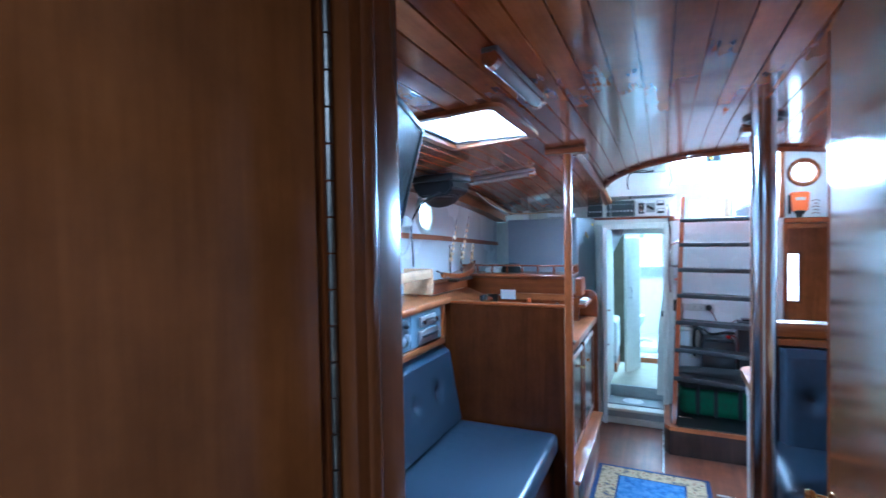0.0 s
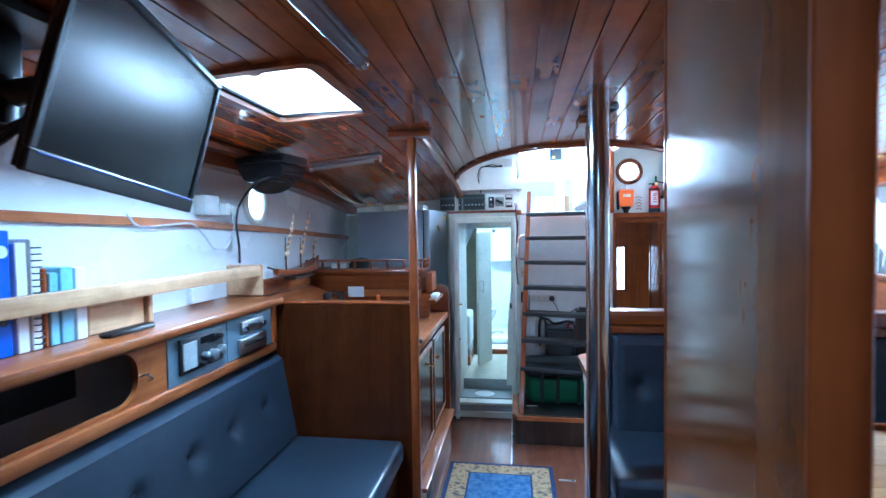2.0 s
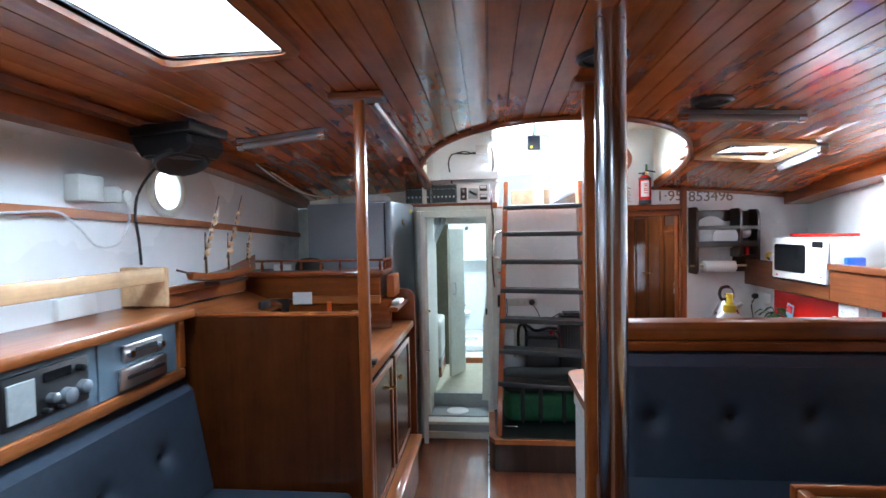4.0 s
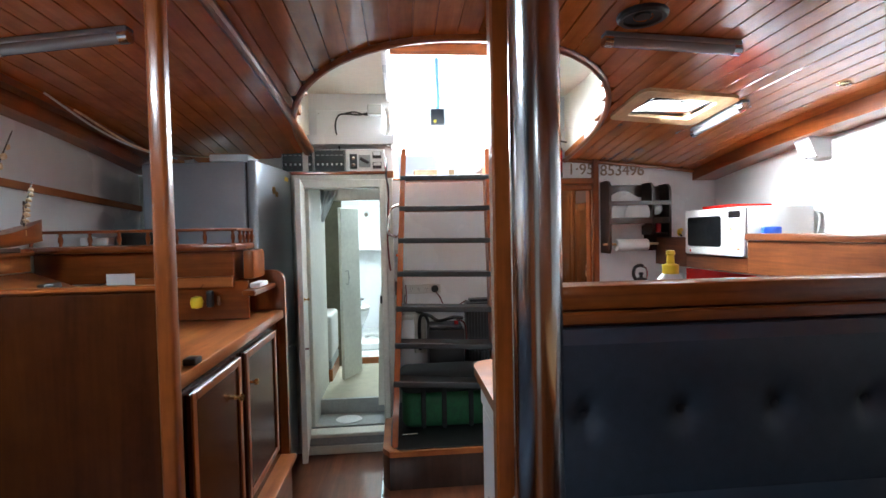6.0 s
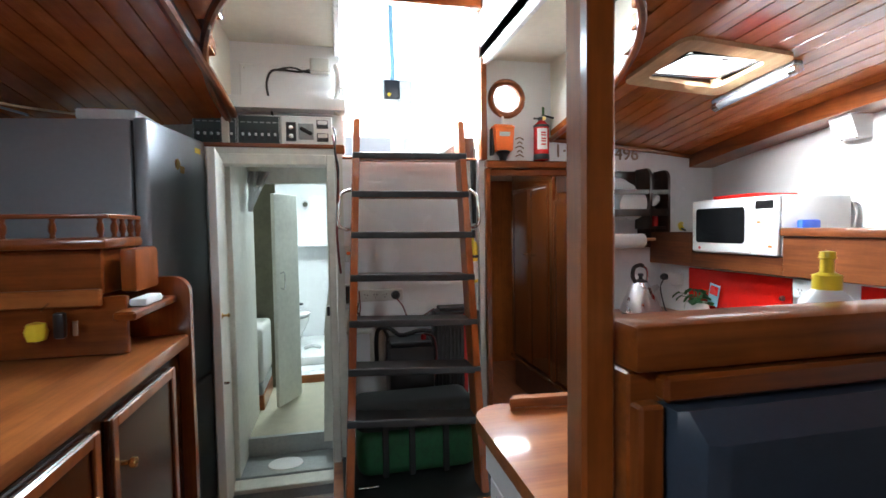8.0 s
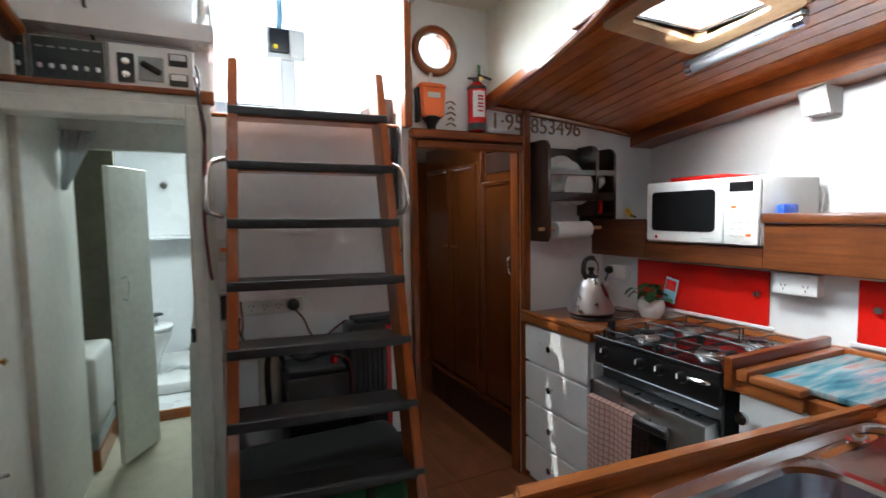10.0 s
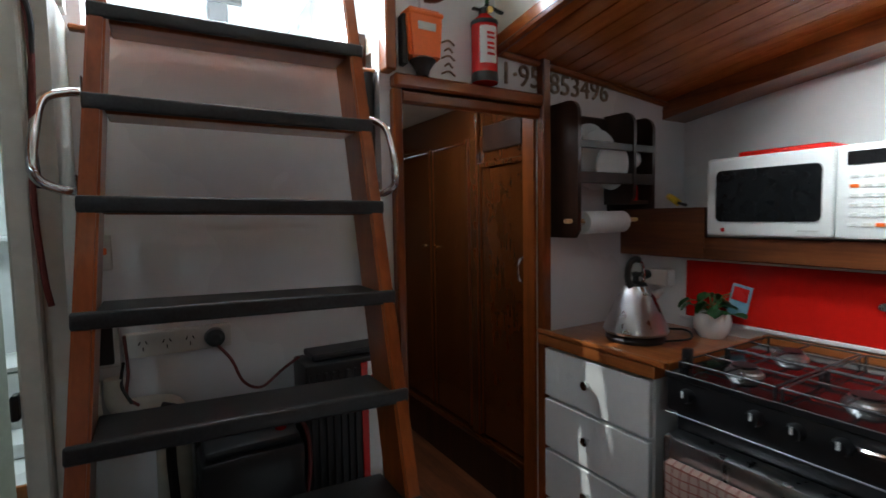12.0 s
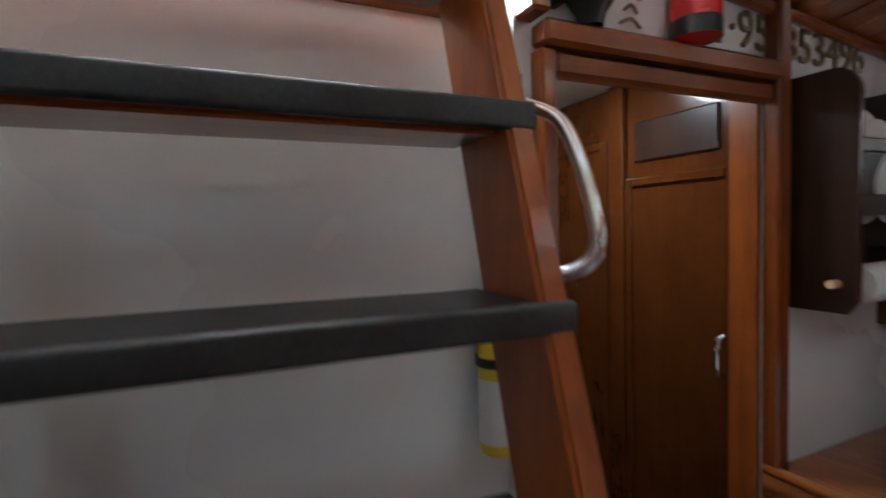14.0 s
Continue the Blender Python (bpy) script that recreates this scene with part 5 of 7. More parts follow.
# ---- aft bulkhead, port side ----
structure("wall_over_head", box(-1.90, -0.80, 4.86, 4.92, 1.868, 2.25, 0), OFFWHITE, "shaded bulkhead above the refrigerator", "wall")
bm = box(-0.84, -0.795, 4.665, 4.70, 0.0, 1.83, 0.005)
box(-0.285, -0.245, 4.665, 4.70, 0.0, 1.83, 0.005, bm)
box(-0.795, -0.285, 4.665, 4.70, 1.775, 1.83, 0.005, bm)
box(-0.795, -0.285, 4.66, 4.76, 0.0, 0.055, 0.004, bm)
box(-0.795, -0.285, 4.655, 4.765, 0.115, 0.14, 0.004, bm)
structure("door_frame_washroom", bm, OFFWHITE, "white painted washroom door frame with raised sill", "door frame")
structure("sill_washroom", box(-0.795, -0.285, 4.675, 4.76, 0.056, 0.114, 0), GREYPAINT, "grey kick board in the washroom sill", "sill")
structure("step_washroom", box(-0.80, -0.28, 4.766, 5.0, 0.0, 0.15, 0.003, box(-0.80, -0.28, 5.0, 5.03, 0.0, 0.256, 0.003)), GREYPAINT, "grey painted step inside the washroom door", "step")
t = thing("step_disc", (-0.55, 4.87, 0.151), "white oval non-slip disc on the washroom step", "disc")
bm = lathe([(0.085, 0), (0.083, 0.004), (0, 0.004)], (0, 0, 0), (0, 0, 1), 32)
part("disc", merge(bmesh.new(), bm, Matrix.Translation((-0.55, 4.87, 0.151)) @ Matrix.Diagonal((1.1, 0.9, 1, 1))), PAPER, t)
structure("trim_panel_shelf", box(-1.0, -0.245, 4.69, 4.86, 1.866, 1.886, 0.004), MAH_X, "varnished shelf under the switch panel", "trim")
structure("trim_bulkhead_end", box(-0.245, -0.19, 4.68, 4.72, 1.84, 1.885, 0.004), TEAK_X, "varnished trim beside the ladder", "trim")


def washroom_leaf():
    t = thing("washroom_door", (-0.82, 4.66, 0.14), "open white washroom door with a small brass handle", "door")
    m = Matrix.Translation((-0.775, 4.655, 0)) @ Matrix.Rotation(radians(-82), 4, "Z")
    part("leaf", merge(bmesh.new(), box(0, 0.42, -0.03, 0, 0.15, 1.79, 0.004), m), OFFWHITE, t)
    part("edge_band", merge(bmesh.new(), box(0.421, 0.428, -0.031, 0.001, 0.15, 1.79, 0.002), m), PLASTICGREY, t)
    k = m @ Vector((0.36, 0.0, 1.09))
    n = m.to_3x3() @ Vector((0, 1, 0))
    part("handle", lathe([(0.012, 0), (0.012, 0.004), (0.005, 0.006), (0.005, 0.02), (0.012, 0.026), (0, 0.034)], k, n, 14), BRASS, t, "small brass turn knob")
    k = m @ Vector((0.36, 0.0, 0.80))
    part("bolt", lathe([(0.007, 0), (0.006, 0.02), (0, 0.022)], k, n, 12), STEEL, t)


washroom_leaf()


def washroom():
    structure("floor_washroom", box(-1.5, -0.2, 5.032, 7.3, 0.12, 0.25, 0), MATBEIGE, "beige washroom floor", "floor")
    structure("wall_washroom_port", box(-1.56, -1.5, 4.762, 7.3, 0, 2.08, 0), WHITE, "glossy white washroom wall", "wall")
    structure("wall_washroom_starboard", box(-0.24, -0.18, 5.022, 7.3, 0, 2.08, 0), WHITE, "glossy white washroom wall", "wall")
    structure("wall_washroom_end", box(-1.5, -0.24, 7.24, 7.3, 0.252, 2.08, 0), WHITE, "glossy white washroom wall", "wall")
    structure("ceiling_washroom", box(-1.56, -0.18, 4.762, 7.3, 2.08, 2.14, 0), WHITE, "white washroom ceiling", "ceiling")
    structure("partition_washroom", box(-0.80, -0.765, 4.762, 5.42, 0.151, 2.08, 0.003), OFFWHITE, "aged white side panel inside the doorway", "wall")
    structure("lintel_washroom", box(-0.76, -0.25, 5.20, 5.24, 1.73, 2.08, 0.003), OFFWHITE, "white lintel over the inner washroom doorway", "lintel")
    structure("jamb_washroom", slab([(-0.275, 0.2), (-0.345, 0.2), (-0.325, 0.9), (-0.285, 1.2), (-0.275, 1.2)], "y", 4.99, 5.02), OFFWHITE, "flared white jamb board", "wall")
    t = thing("inner_door", (-0.68, 5.25, 0.255), "narrow white inner door standing ajar with a loop handle", "door")
    m = Matrix.Translation((-0.665, 5.455, 0)) @ Matrix.Rotation(radians(62), 4, "Z")
    part("leaf", merge(bmesh.new(), box(0, 0.27, -0.028, 0, 0.265, 1.69, 0.004), m), OFFWHITE, t)
    k0, k1 = m @ Vector((0.05, -0.028, 1.06)), m @ Vector((0.05, -0.028, 1.16))
    off = m.to_3x3() @ Vector((0, -0.03, 0))
    part("handle", tube([k0, k0 + off, k1 + off, k1], 0.005), STEEL, t)
    t = thing("locker", (-1.0, 5.5, 0.255), "beige washroom locker on a wooden plinth", "locker")
    part("body", box(-1.2, -0.74, 5.46, 5.9, 0.43, 0.80, 0.03, None, 3), PLASTICGREY, t)
    part("band", box(-1.19, -0.745, 5.462, 5.9, 0.351, 0.428, 0.01), GREYPAINT, t)
    part("plinth", box(-1.2, -0.74, 5.46, 5.9, 0.251, 0.35, 0.004), TEAK_X, t)
    t = thing("curtain", (-0.72, 5.24, 1.9), "white curtain bunched at the top of the doorway", "curtain")
    bm = bmesh.new()
    rows = []
    for j in range(10):
        s = j / 9
        rows.append([bm.verts.new((-0.755 + (0.13 - 0.11 * s) * i / 16, 5.18 + 0.018 * math.sin(i * 1.7 + j * 0.3), 1.80 - 0.24 * s)) for i in range(17)])
    for a, b in zip(rows, rows[1:]):
        for i in range(16):
            bm.faces.new((a[i], a[i + 1], b[i + 1], b[i]))
    bmesh.ops.solidify(bm, geom=bm.faces[:], thickness=0.003)
    part("cloth", bm, PAPER, t)
    # Added panel: blocks the washroom lamp and keeps the gap dark.
    structure("partition_locker", box(-1.498, -0.69, 5.93, 5.96, 0.252, 2.078, 0), OLIVE, "added olive-brown panel that darkens the gap behind the washroom locker", "wall")
    structure("step_shower", box(-0.78, -0.25, 5.98, 6.0, 0.251, 0.31, 0.003), TEAK_X, "brown threshold across the washroom", "threshold")
    structure("shower_tray", box(-1.5, -0.25, 6.002, 7.238, 0.251, 0.282, 0.004), WHITE, "white shower tray", "tray")
    t = thing("toilet", (-0.68, 6.7, 0.282), "white marine toilet with a black pump knob", "toilet")
    c = (-0.68, 6.65, 0.282)
    part("plinth", box(-0.98, -0.35, 6.35, 7.2, 0.2825, 0.36, 0.02, None, 2), PORCELAIN, t)
    part("bowl", lathe([(0.09, 0.07), (0.085, 0.14), (0.11, 0.22), (0.165, 0.33), (0.175, 0.38), (0.16, 0.39), (0.13, 0.37), (0.0, 0.22)], c, (0, 0, 1), 28), PORCELAIN, t)
    part("seat", lathe([(0.18, 0.392), (0.182, 0.41), (0.16, 0.418), (0.0, 0.42)], c, (0, 0, 1), 28), PORCELAIN, t)
    part("pump_handle", rod((-0.60, 6.62, 0.70), (-0.60, 6.62, 0.77), 0.012), STEEL, t)
    part("pump_knob", lathe([(0, 0), (0.045, 0.006), (0.045, 0.018), (0, 0.026)], (-0.60, 6.62, 0.765), (0, 0, 1), 16), BLACK, t)
    part("hose", tube([(-0.55, 6.6, 0.38), (-0.48, 6.55, 0.41), (-0.42, 6.6, 0.38)], 0.018), PORCELAIN, t)
    t = thing("shower_fitting", (-0.55, 7.23, 1.72), "small steel shower rose on the wall", "shower")
    part("rose", rod((-0.55, 7.235, 1.72), (-0.55, 7.15, 1.70), 0.025), STEEL, t)
    structure("shelf_washroom", box(-1.5, -0.25, 7.05, 7.238, 1.28, 1.31, 0.006), WHITE, "white moulded washroom ledge", "shelf")
    t = thing("door_catch", (-0.285, 4.70, 1.02), "small black door catch on the frame", "catch")
    part("catch", box(-0.30, -0.286, 4.66, 4.69, 1.0, 1.05, 0.003), BLACK, t)


washroom()


def switch_panel():
    t = thing("switch_panel", (-0.6, 4.82, 1.887), "electrical panel with dark green breaker boards and white switch plate", "switch panel")
    part("case", box(-0.945, -0.25, 4.80, 4.86, 1.887, 2.05, 0.003), PLASTICGREY, t)
    for x0 in (-0.94, -0.727):
        b = part("breaker_board", box(x0, x0 + 0.208, 4.785, 4.80, 1.895, 2.045, 0.003), PANELGREEN, t)
        for k in range(6):
            part("switch", box(x0 + 0.020 + 0.0315 * k, x0 + 0.033 + 0.0315 * k, 4.775, 4.785, 1.938, 1.954, 0.003), PAPER, b)
            part("switch_base", box(x0 + 0.018 + 0.0315 * k, x0 + 0.035 + 0.0315 * k, 4.781, 4.7845, 1.918, 1.972, 0.002), BLACK, b)
            part("label_bar", box(x0 + 0.016 + 0.0315 * k, x0 + 0.036 + 0.0315 * k, 4.783, 4.785, 2.006, 2.011, 0), GREYPAINT, b)
        edge = box(x0 + 0.003, x0 + 0.205, 4.7835, 4.7848, 2.0405, 2.0425, 0)
        box(x0 + 0.003, x0 + 0.205, 4.7835, 4.7848, 1.8975, 1.8995, 0, edge)
        box(x0 + 0.003, x0 + 0.005, 4.7835, 4.7848, 1.8997, 2.0403, 0, edge)
        box(x0 + 0.203, x0 + 0.205, 4.7835, 4.7848, 1.8997, 2.0403, 0, edge)
        part("border_line", edge, PLASTICGREY, b)
    p = part("rotary_plate", box(-0.513, -0.253, 4.787, 4.80, 1.892, 2.048, 0.003), APPLIANCE, t)
    part("key_switch", box(-0.488, -0.437, 4.782, 4.787, 1.915, 2.015, 0.004), BLACK, p)
    for z in (1.94, 1.985):
        part("button", lathe([(0.012, 0), (0.012, 0.008), (0, 0.009)], (-0.4625, 4.782, z), (0, -1, 0), 16), STEEL, p)
    part("rotary_base", box(-0.425, -0.347, 4.782, 4.787, 1.925, 2.01, 0.006), GREYPAINT, p)
    part("rotary_knob", merge(bmesh.new(), box(-0.034, 0.034, -0.02, 0, -0.010, 0.010, 0.005), Matrix.Translation((-0.386, 4.782, 1.968)) @ Matrix.Rotation(0.5, 4, "Y")), BLACK, p)
    for z in (1.915, 1.985):
        part("meter", box(-0.332, -0.272, 4.782, 4.787, z, z + 0.045, 0.003), BLACK, p)
        part("meter_face", box(-0.327, -0.277, 4.780, 4.782, z + 0.02, z + 0.041, 0.001), PAPER, p)
    t = thing("junction_box", (-0.47, 4.86, 2.06), "flat white cover panel with screws over the switch panel", "panel")
    part("cover", box(-0.72, -0.245, 4.862, 4.88, 2.07, 2.33, 0.003), WHITE, t)
    for x in (-0.70, -0.48, -0.26):
        for z in (2.085, 2.31):
            part("screw", lathe([(0.005, 0), (0.004, 0.003), (0, 0.004)], (x, 4.862, z), (0, -1, 0), 10), STEEL, t)
    t = thing("cable", (-0.5, 4.85, 2.2), "dark cable looped over the white cover panel", "cable")
    part("cord", tube([(-0.56, 4.85, 2.055), (-0.57, 4.84, 2.12), (-0.585, 4.84, 2.22), (-0.56, 4.84, 2.29), (-0.50, 4.84, 2.30), (-0.42, 4.84, 2.295), (-0.35, 4.84, 2.31)], 0.006), CORD, t)
    part("cord", tube([(-0.52, 4.842, 2.305), (-0.45, 4.842, 2.315), (-0.38, 4.842, 2.295), (-0.32, 4.842, 2.30)], 0.005), CORD, t)
    t = thing("terminal_block", (-0.30, 4.84, 2.30), "small white terminal box under the doghouse ceiling", "box")
    part("box", box(-0.36, -0.26, 4.80, 4.861, 2.29, 2.36, 0.004), PLASTICGREY, t)
    t = thing("telephone_handset", (-0.19, 4.83, 2.2), "white handset with a coiled cord hanging by the companionway", "handset")
    part("body", tube([(-0.225, 4.82, 2.33), (-0.215, 4.80, 2.28), (-0.215, 4.80, 2.20), (-0.225, 4.82, 2.15)], 0.016, 10), PLASTICGREY, t)
    part("cord", tube([(-0.225, 4.82, 2.15), (-0.235, 4.80, 2.08), (-0.205, 4.79, 2.07), (-0.19, 4.80, 2.16), (-0.20, 4.81, 2.26)], 0.008), PLASTICGREY, t)
    t = thing("cable", (-0.235, 4.68, 1.7), "red and dark cables running down the bulkhead end", "cable")
    part("cord", tube([(-0.245, 4.78, 1.99), (-0.235, 4.70, 1.93), (-0.24, 4.67, 1.84), (-0.225, 4.66, 1.76), (-0.235, 4.66, 1.60), (-0.23, 4.66, 1.45)], 0.005), CORD, t)
    part("cord", tube([(-0.25, 4.78, 1.95), (-0.242, 4.69, 1.88), (-0.228, 4.66, 1.70), (-0.24, 4.655, 1.45), (-0.232, 4.655, 1.28), (-0.225, 4.66, 1.22)], 0.006), REDCORD, t)
    t = thing("cable", (-1.3, 4.6, 1.98), "pale cables dangling under the ceiling by the refrigerator", "cable")
    part("cord", tube([(-1.62, 3.6, 2.08), (-1.60, 3.9, 2.0), (-1.55, 4.15, 1.95), (-1.45, 4.4, 1.93)], 0.005), WHITECORD, t)
    part("cord", tube([(-1.60, 3.75, 2.05), (-1.50, 4.05, 1.94), (-1.40, 4.25, 1.93), (-1.2, 4.5, 1.95)], 0.005), SAIL, t)


switch_panel()
fridge()


# ---- under the ladder ----
def ladder_bay():
    t = thing("socket_strip", (-0.02, 4.95, 1.05), "cream strip of four power sockets on the white panel", "socket")
    part("strip", box(-0.13, 0.13, 4.93, 4.958, 1.025, 1.09, 0.006, None, 2), PLASTICGREY, t)
    for k in range(3):
        for dx, dz, r in ((-0.008, 0.004, 25), (0.008, 0.004, -25), (0, -0.012, 0)):
            part("pin_slot", merge(bmesh.new(), box(-0.0014, 0.0014, -0.001, 0, -0.005, 0.005, 0), Matrix.Translation((-0.085 + 0.055 * k + dx, 4.9295, 1.06 + dz)) @ Matrix.Rotation(radians(r), 4, "Y")), BLACK, t)
    t = thing("power_plug", (0.09, 4.9, 1.055), "round black power plug with a red lead", "plug")
    part("plug", lathe([(0.024, 0), (0.027, 0.012), (0.024, 0.035), (0.012, 0.045), (0, 0.046)], (0.085, 4.93, 1.06), (0, -1, 0), 20), BLACK, t)
    part("lead", tube([(0.09, 4.89, 1.04), (0.12, 4.87, 1.0), (0.15, 4.88, 0.93), (0.20, 4.90, 0.90), (0.26, 4.90, 0.94), (0.31, 4.90, 0.97)], 0.0042), REDCORD, t)
    t = thing("breaker_box", (-0.17, 4.95, 1.05), "small black control box in a cream frame", "box")
    part("frame", box(-0.205, -0.135, 4.935, 4.958, 1.01, 1.13, 0.003), PLASTICGREY, t)
    part("face", box(-0.20, -0.148, 4.925, 4.934, 1.02, 1.12, 0.003), BLACK, t)
    t = thing("breaker_switch", (-0.17, 4.95, 1.3), "small isolator with an orange toggle", "switch")
    part("body", box(-0.20, -0.14, 4.935, 4.958, 1.26, 1.35, 0.003), PLASTICGREY, t)
    part("toggle", box(-0.19, -0.15, 4.92, 4.934, 1.30, 1.318, 0.003), ORANGE, t)
    t = thing("waste_pipe", (-0.1, 4.92, 0.85), "cream plastic pipework with elbows on the panel", "pipe")
    part("pipe", tube([(-0.15, 4.92, 0.985), (-0.15, 4.92, 0.93), (-0.13, 4.92, 0.905), (-0.06, 4.92, 0.90), (-0.02, 4.92, 0.885), (-0.01, 4.92, 0.83), (-0.01, 4.92, 0.6)], 0.024, 12), OFFWHITE, t)
    part("pipe", tube([(-0.20, 4.92, 0.985), (-0.20, 4.92, 0.90), (-0.18, 4.92, 0.86), (-0.09, 4.92, 0.86), (-0.05, 4.92, 0.84), (-0.05, 4.92, 0.6)], 0.022, 12), OFFWHITE, t)
    t = thing("cable", (-0.13, 4.92, 0.98), "red and black wires hanging from the control box", "cable")
    part("wire", tube([(-0.125, 4.93, 1.09), (-0.12, 4.91, 1.0), (-0.125, 4.90, 0.94), (-0.10, 4.90, 0.91)], 0.004), REDCORD, t)
    part("wire", tube([(-0.13, 4.93, 1.02), (-0.135, 4.90, 0.97), (-0.115, 4.895, 0.92)], 0.004), CORD, t)
    t = thing("battery_charger", (0.43, 4.85, 0.23), "tall black inverter with a red and white label", "inverter")
    part("case", box(0.30, 0.56, 4.80, 4.94, 0.23, 0.965, 0.008, None, 2), BLACK, t)
    for k in range(7):
        part("fin", box(0.31 + 0.022 * k, 0.318 + 0.022 * k, 4.79, 4.799, 0.26, 0.94, 0), CORD, t)
    part("red_band", box(0.465, 0.485, 4.795, 4.80, 0.45, 0.95, 0), REDPAINT, t)
    part("white_label", box(0.485, 0.525, 4.795, 4.80, 0.45, 0.95, 0), PAPER, t)
    part("mark", merge(bmesh.new(), box(-0.012, 0.012, -0.001, 0, -0.012, 0.012, 0), Matrix.Translation((0.505, 4.7945, 0.90)) @ Matrix.Rotation(radians(45), 4, "Y")), REDPAINT, t)
    part("bracket", box(0.33, 0.55, 4.83, 4.93, 0.966, 0.985, 0.004), BLACK, t)
    t = thing("battery", (0.14, 4.8, 0.23), "black battery charger with wired terminals", "battery")
    part("case", box(0.02, 0.27, 4.70, 4.92, 0.23, 0.80, 0.015, None, 2), BLACK, t)
    part("lid", box(0.03, 0.26, 4.71, 4.91, 0.801, 0.825, 0.01, None, 2), CORD, t)
    part("terminal", rod((0.22, 4.76, 0.825), (0.22, 4.76, 0.85), 0.014), REDPAINT, t)
    t = thing("cable", (0.1, 4.85, 0.85), "thick black and red battery cables", "cable")
    part("cord", tube([(-0.03, 4.90, 0.62), (-0.035, 4.89, 0.78), (-0.02, 4.88, 0.87), (0.04, 4.86, 0.875), (0.10, 4.83, 0.84), (0.20, 4.78, 0.87), (0.27, 4.80, 0.86)], 0.012), CORD, t)
    part("cord", tube([(-0.05, 4.90, 0.90), (0.0, 4.88, 0.88), (0.03, 4.86, 0.82), (0.02, 4.75, 0.70)], 0.010), CORD, t)
    part("cord", tube([(0.22, 4.74, 0.86), (0.27, 4.72, 0.84), (0.285, 4.72, 0.74), (0.27, 4.72, 0.62)], 0.006), REDCORD, t)
    t = thing("sports_bag", (0.12, 4.5, 0.23), "green and black canvas holdall stowed under the ladder", "bag")
    tmp = box(-0.17, 0.43, 4.42, 4.69, 0.23, 0.46, 0.06, None, 3)
    part("body", tmp, GREENBAG, t)
    tmp = box(-0.19, 0.43, 4.40, 4.69, 0.455, 0.615, 0.07, None, 4)
    for v in tmp.verts:
        v.co.z += 0.02 * math.sin(v.co.x * 14) * (1 if v.co.z > 0.5 else 0.2)
    part("top_flap", tmp, BLACKBAG, t)
    for x in (-0.05, 0.08, 0.25):
        part("strap", box(x, x + 0.03, 4.405, 4.43, 0.24, 0.50, 0.004), BLACKBAG, t)
    part("ring", lathe([(0.022, -0.003), (0.026, 0), (0.022, 0.003), (0.019, 0), (0.022, -0.003)], (-0.03, 4.395, 0.53), (0, -1, 0.2), 18), STEEL, t)
    t = thing("deck_bolt", (-0.15, 4.35, 0.23), "steel sliding bolt at the ladder foot", "bolt")
    part("bar", rod((-0.17, 4.33, 0.245), (-0.08, 4.33, 0.245), 0.007), STEEL, t)


ladder_bay()


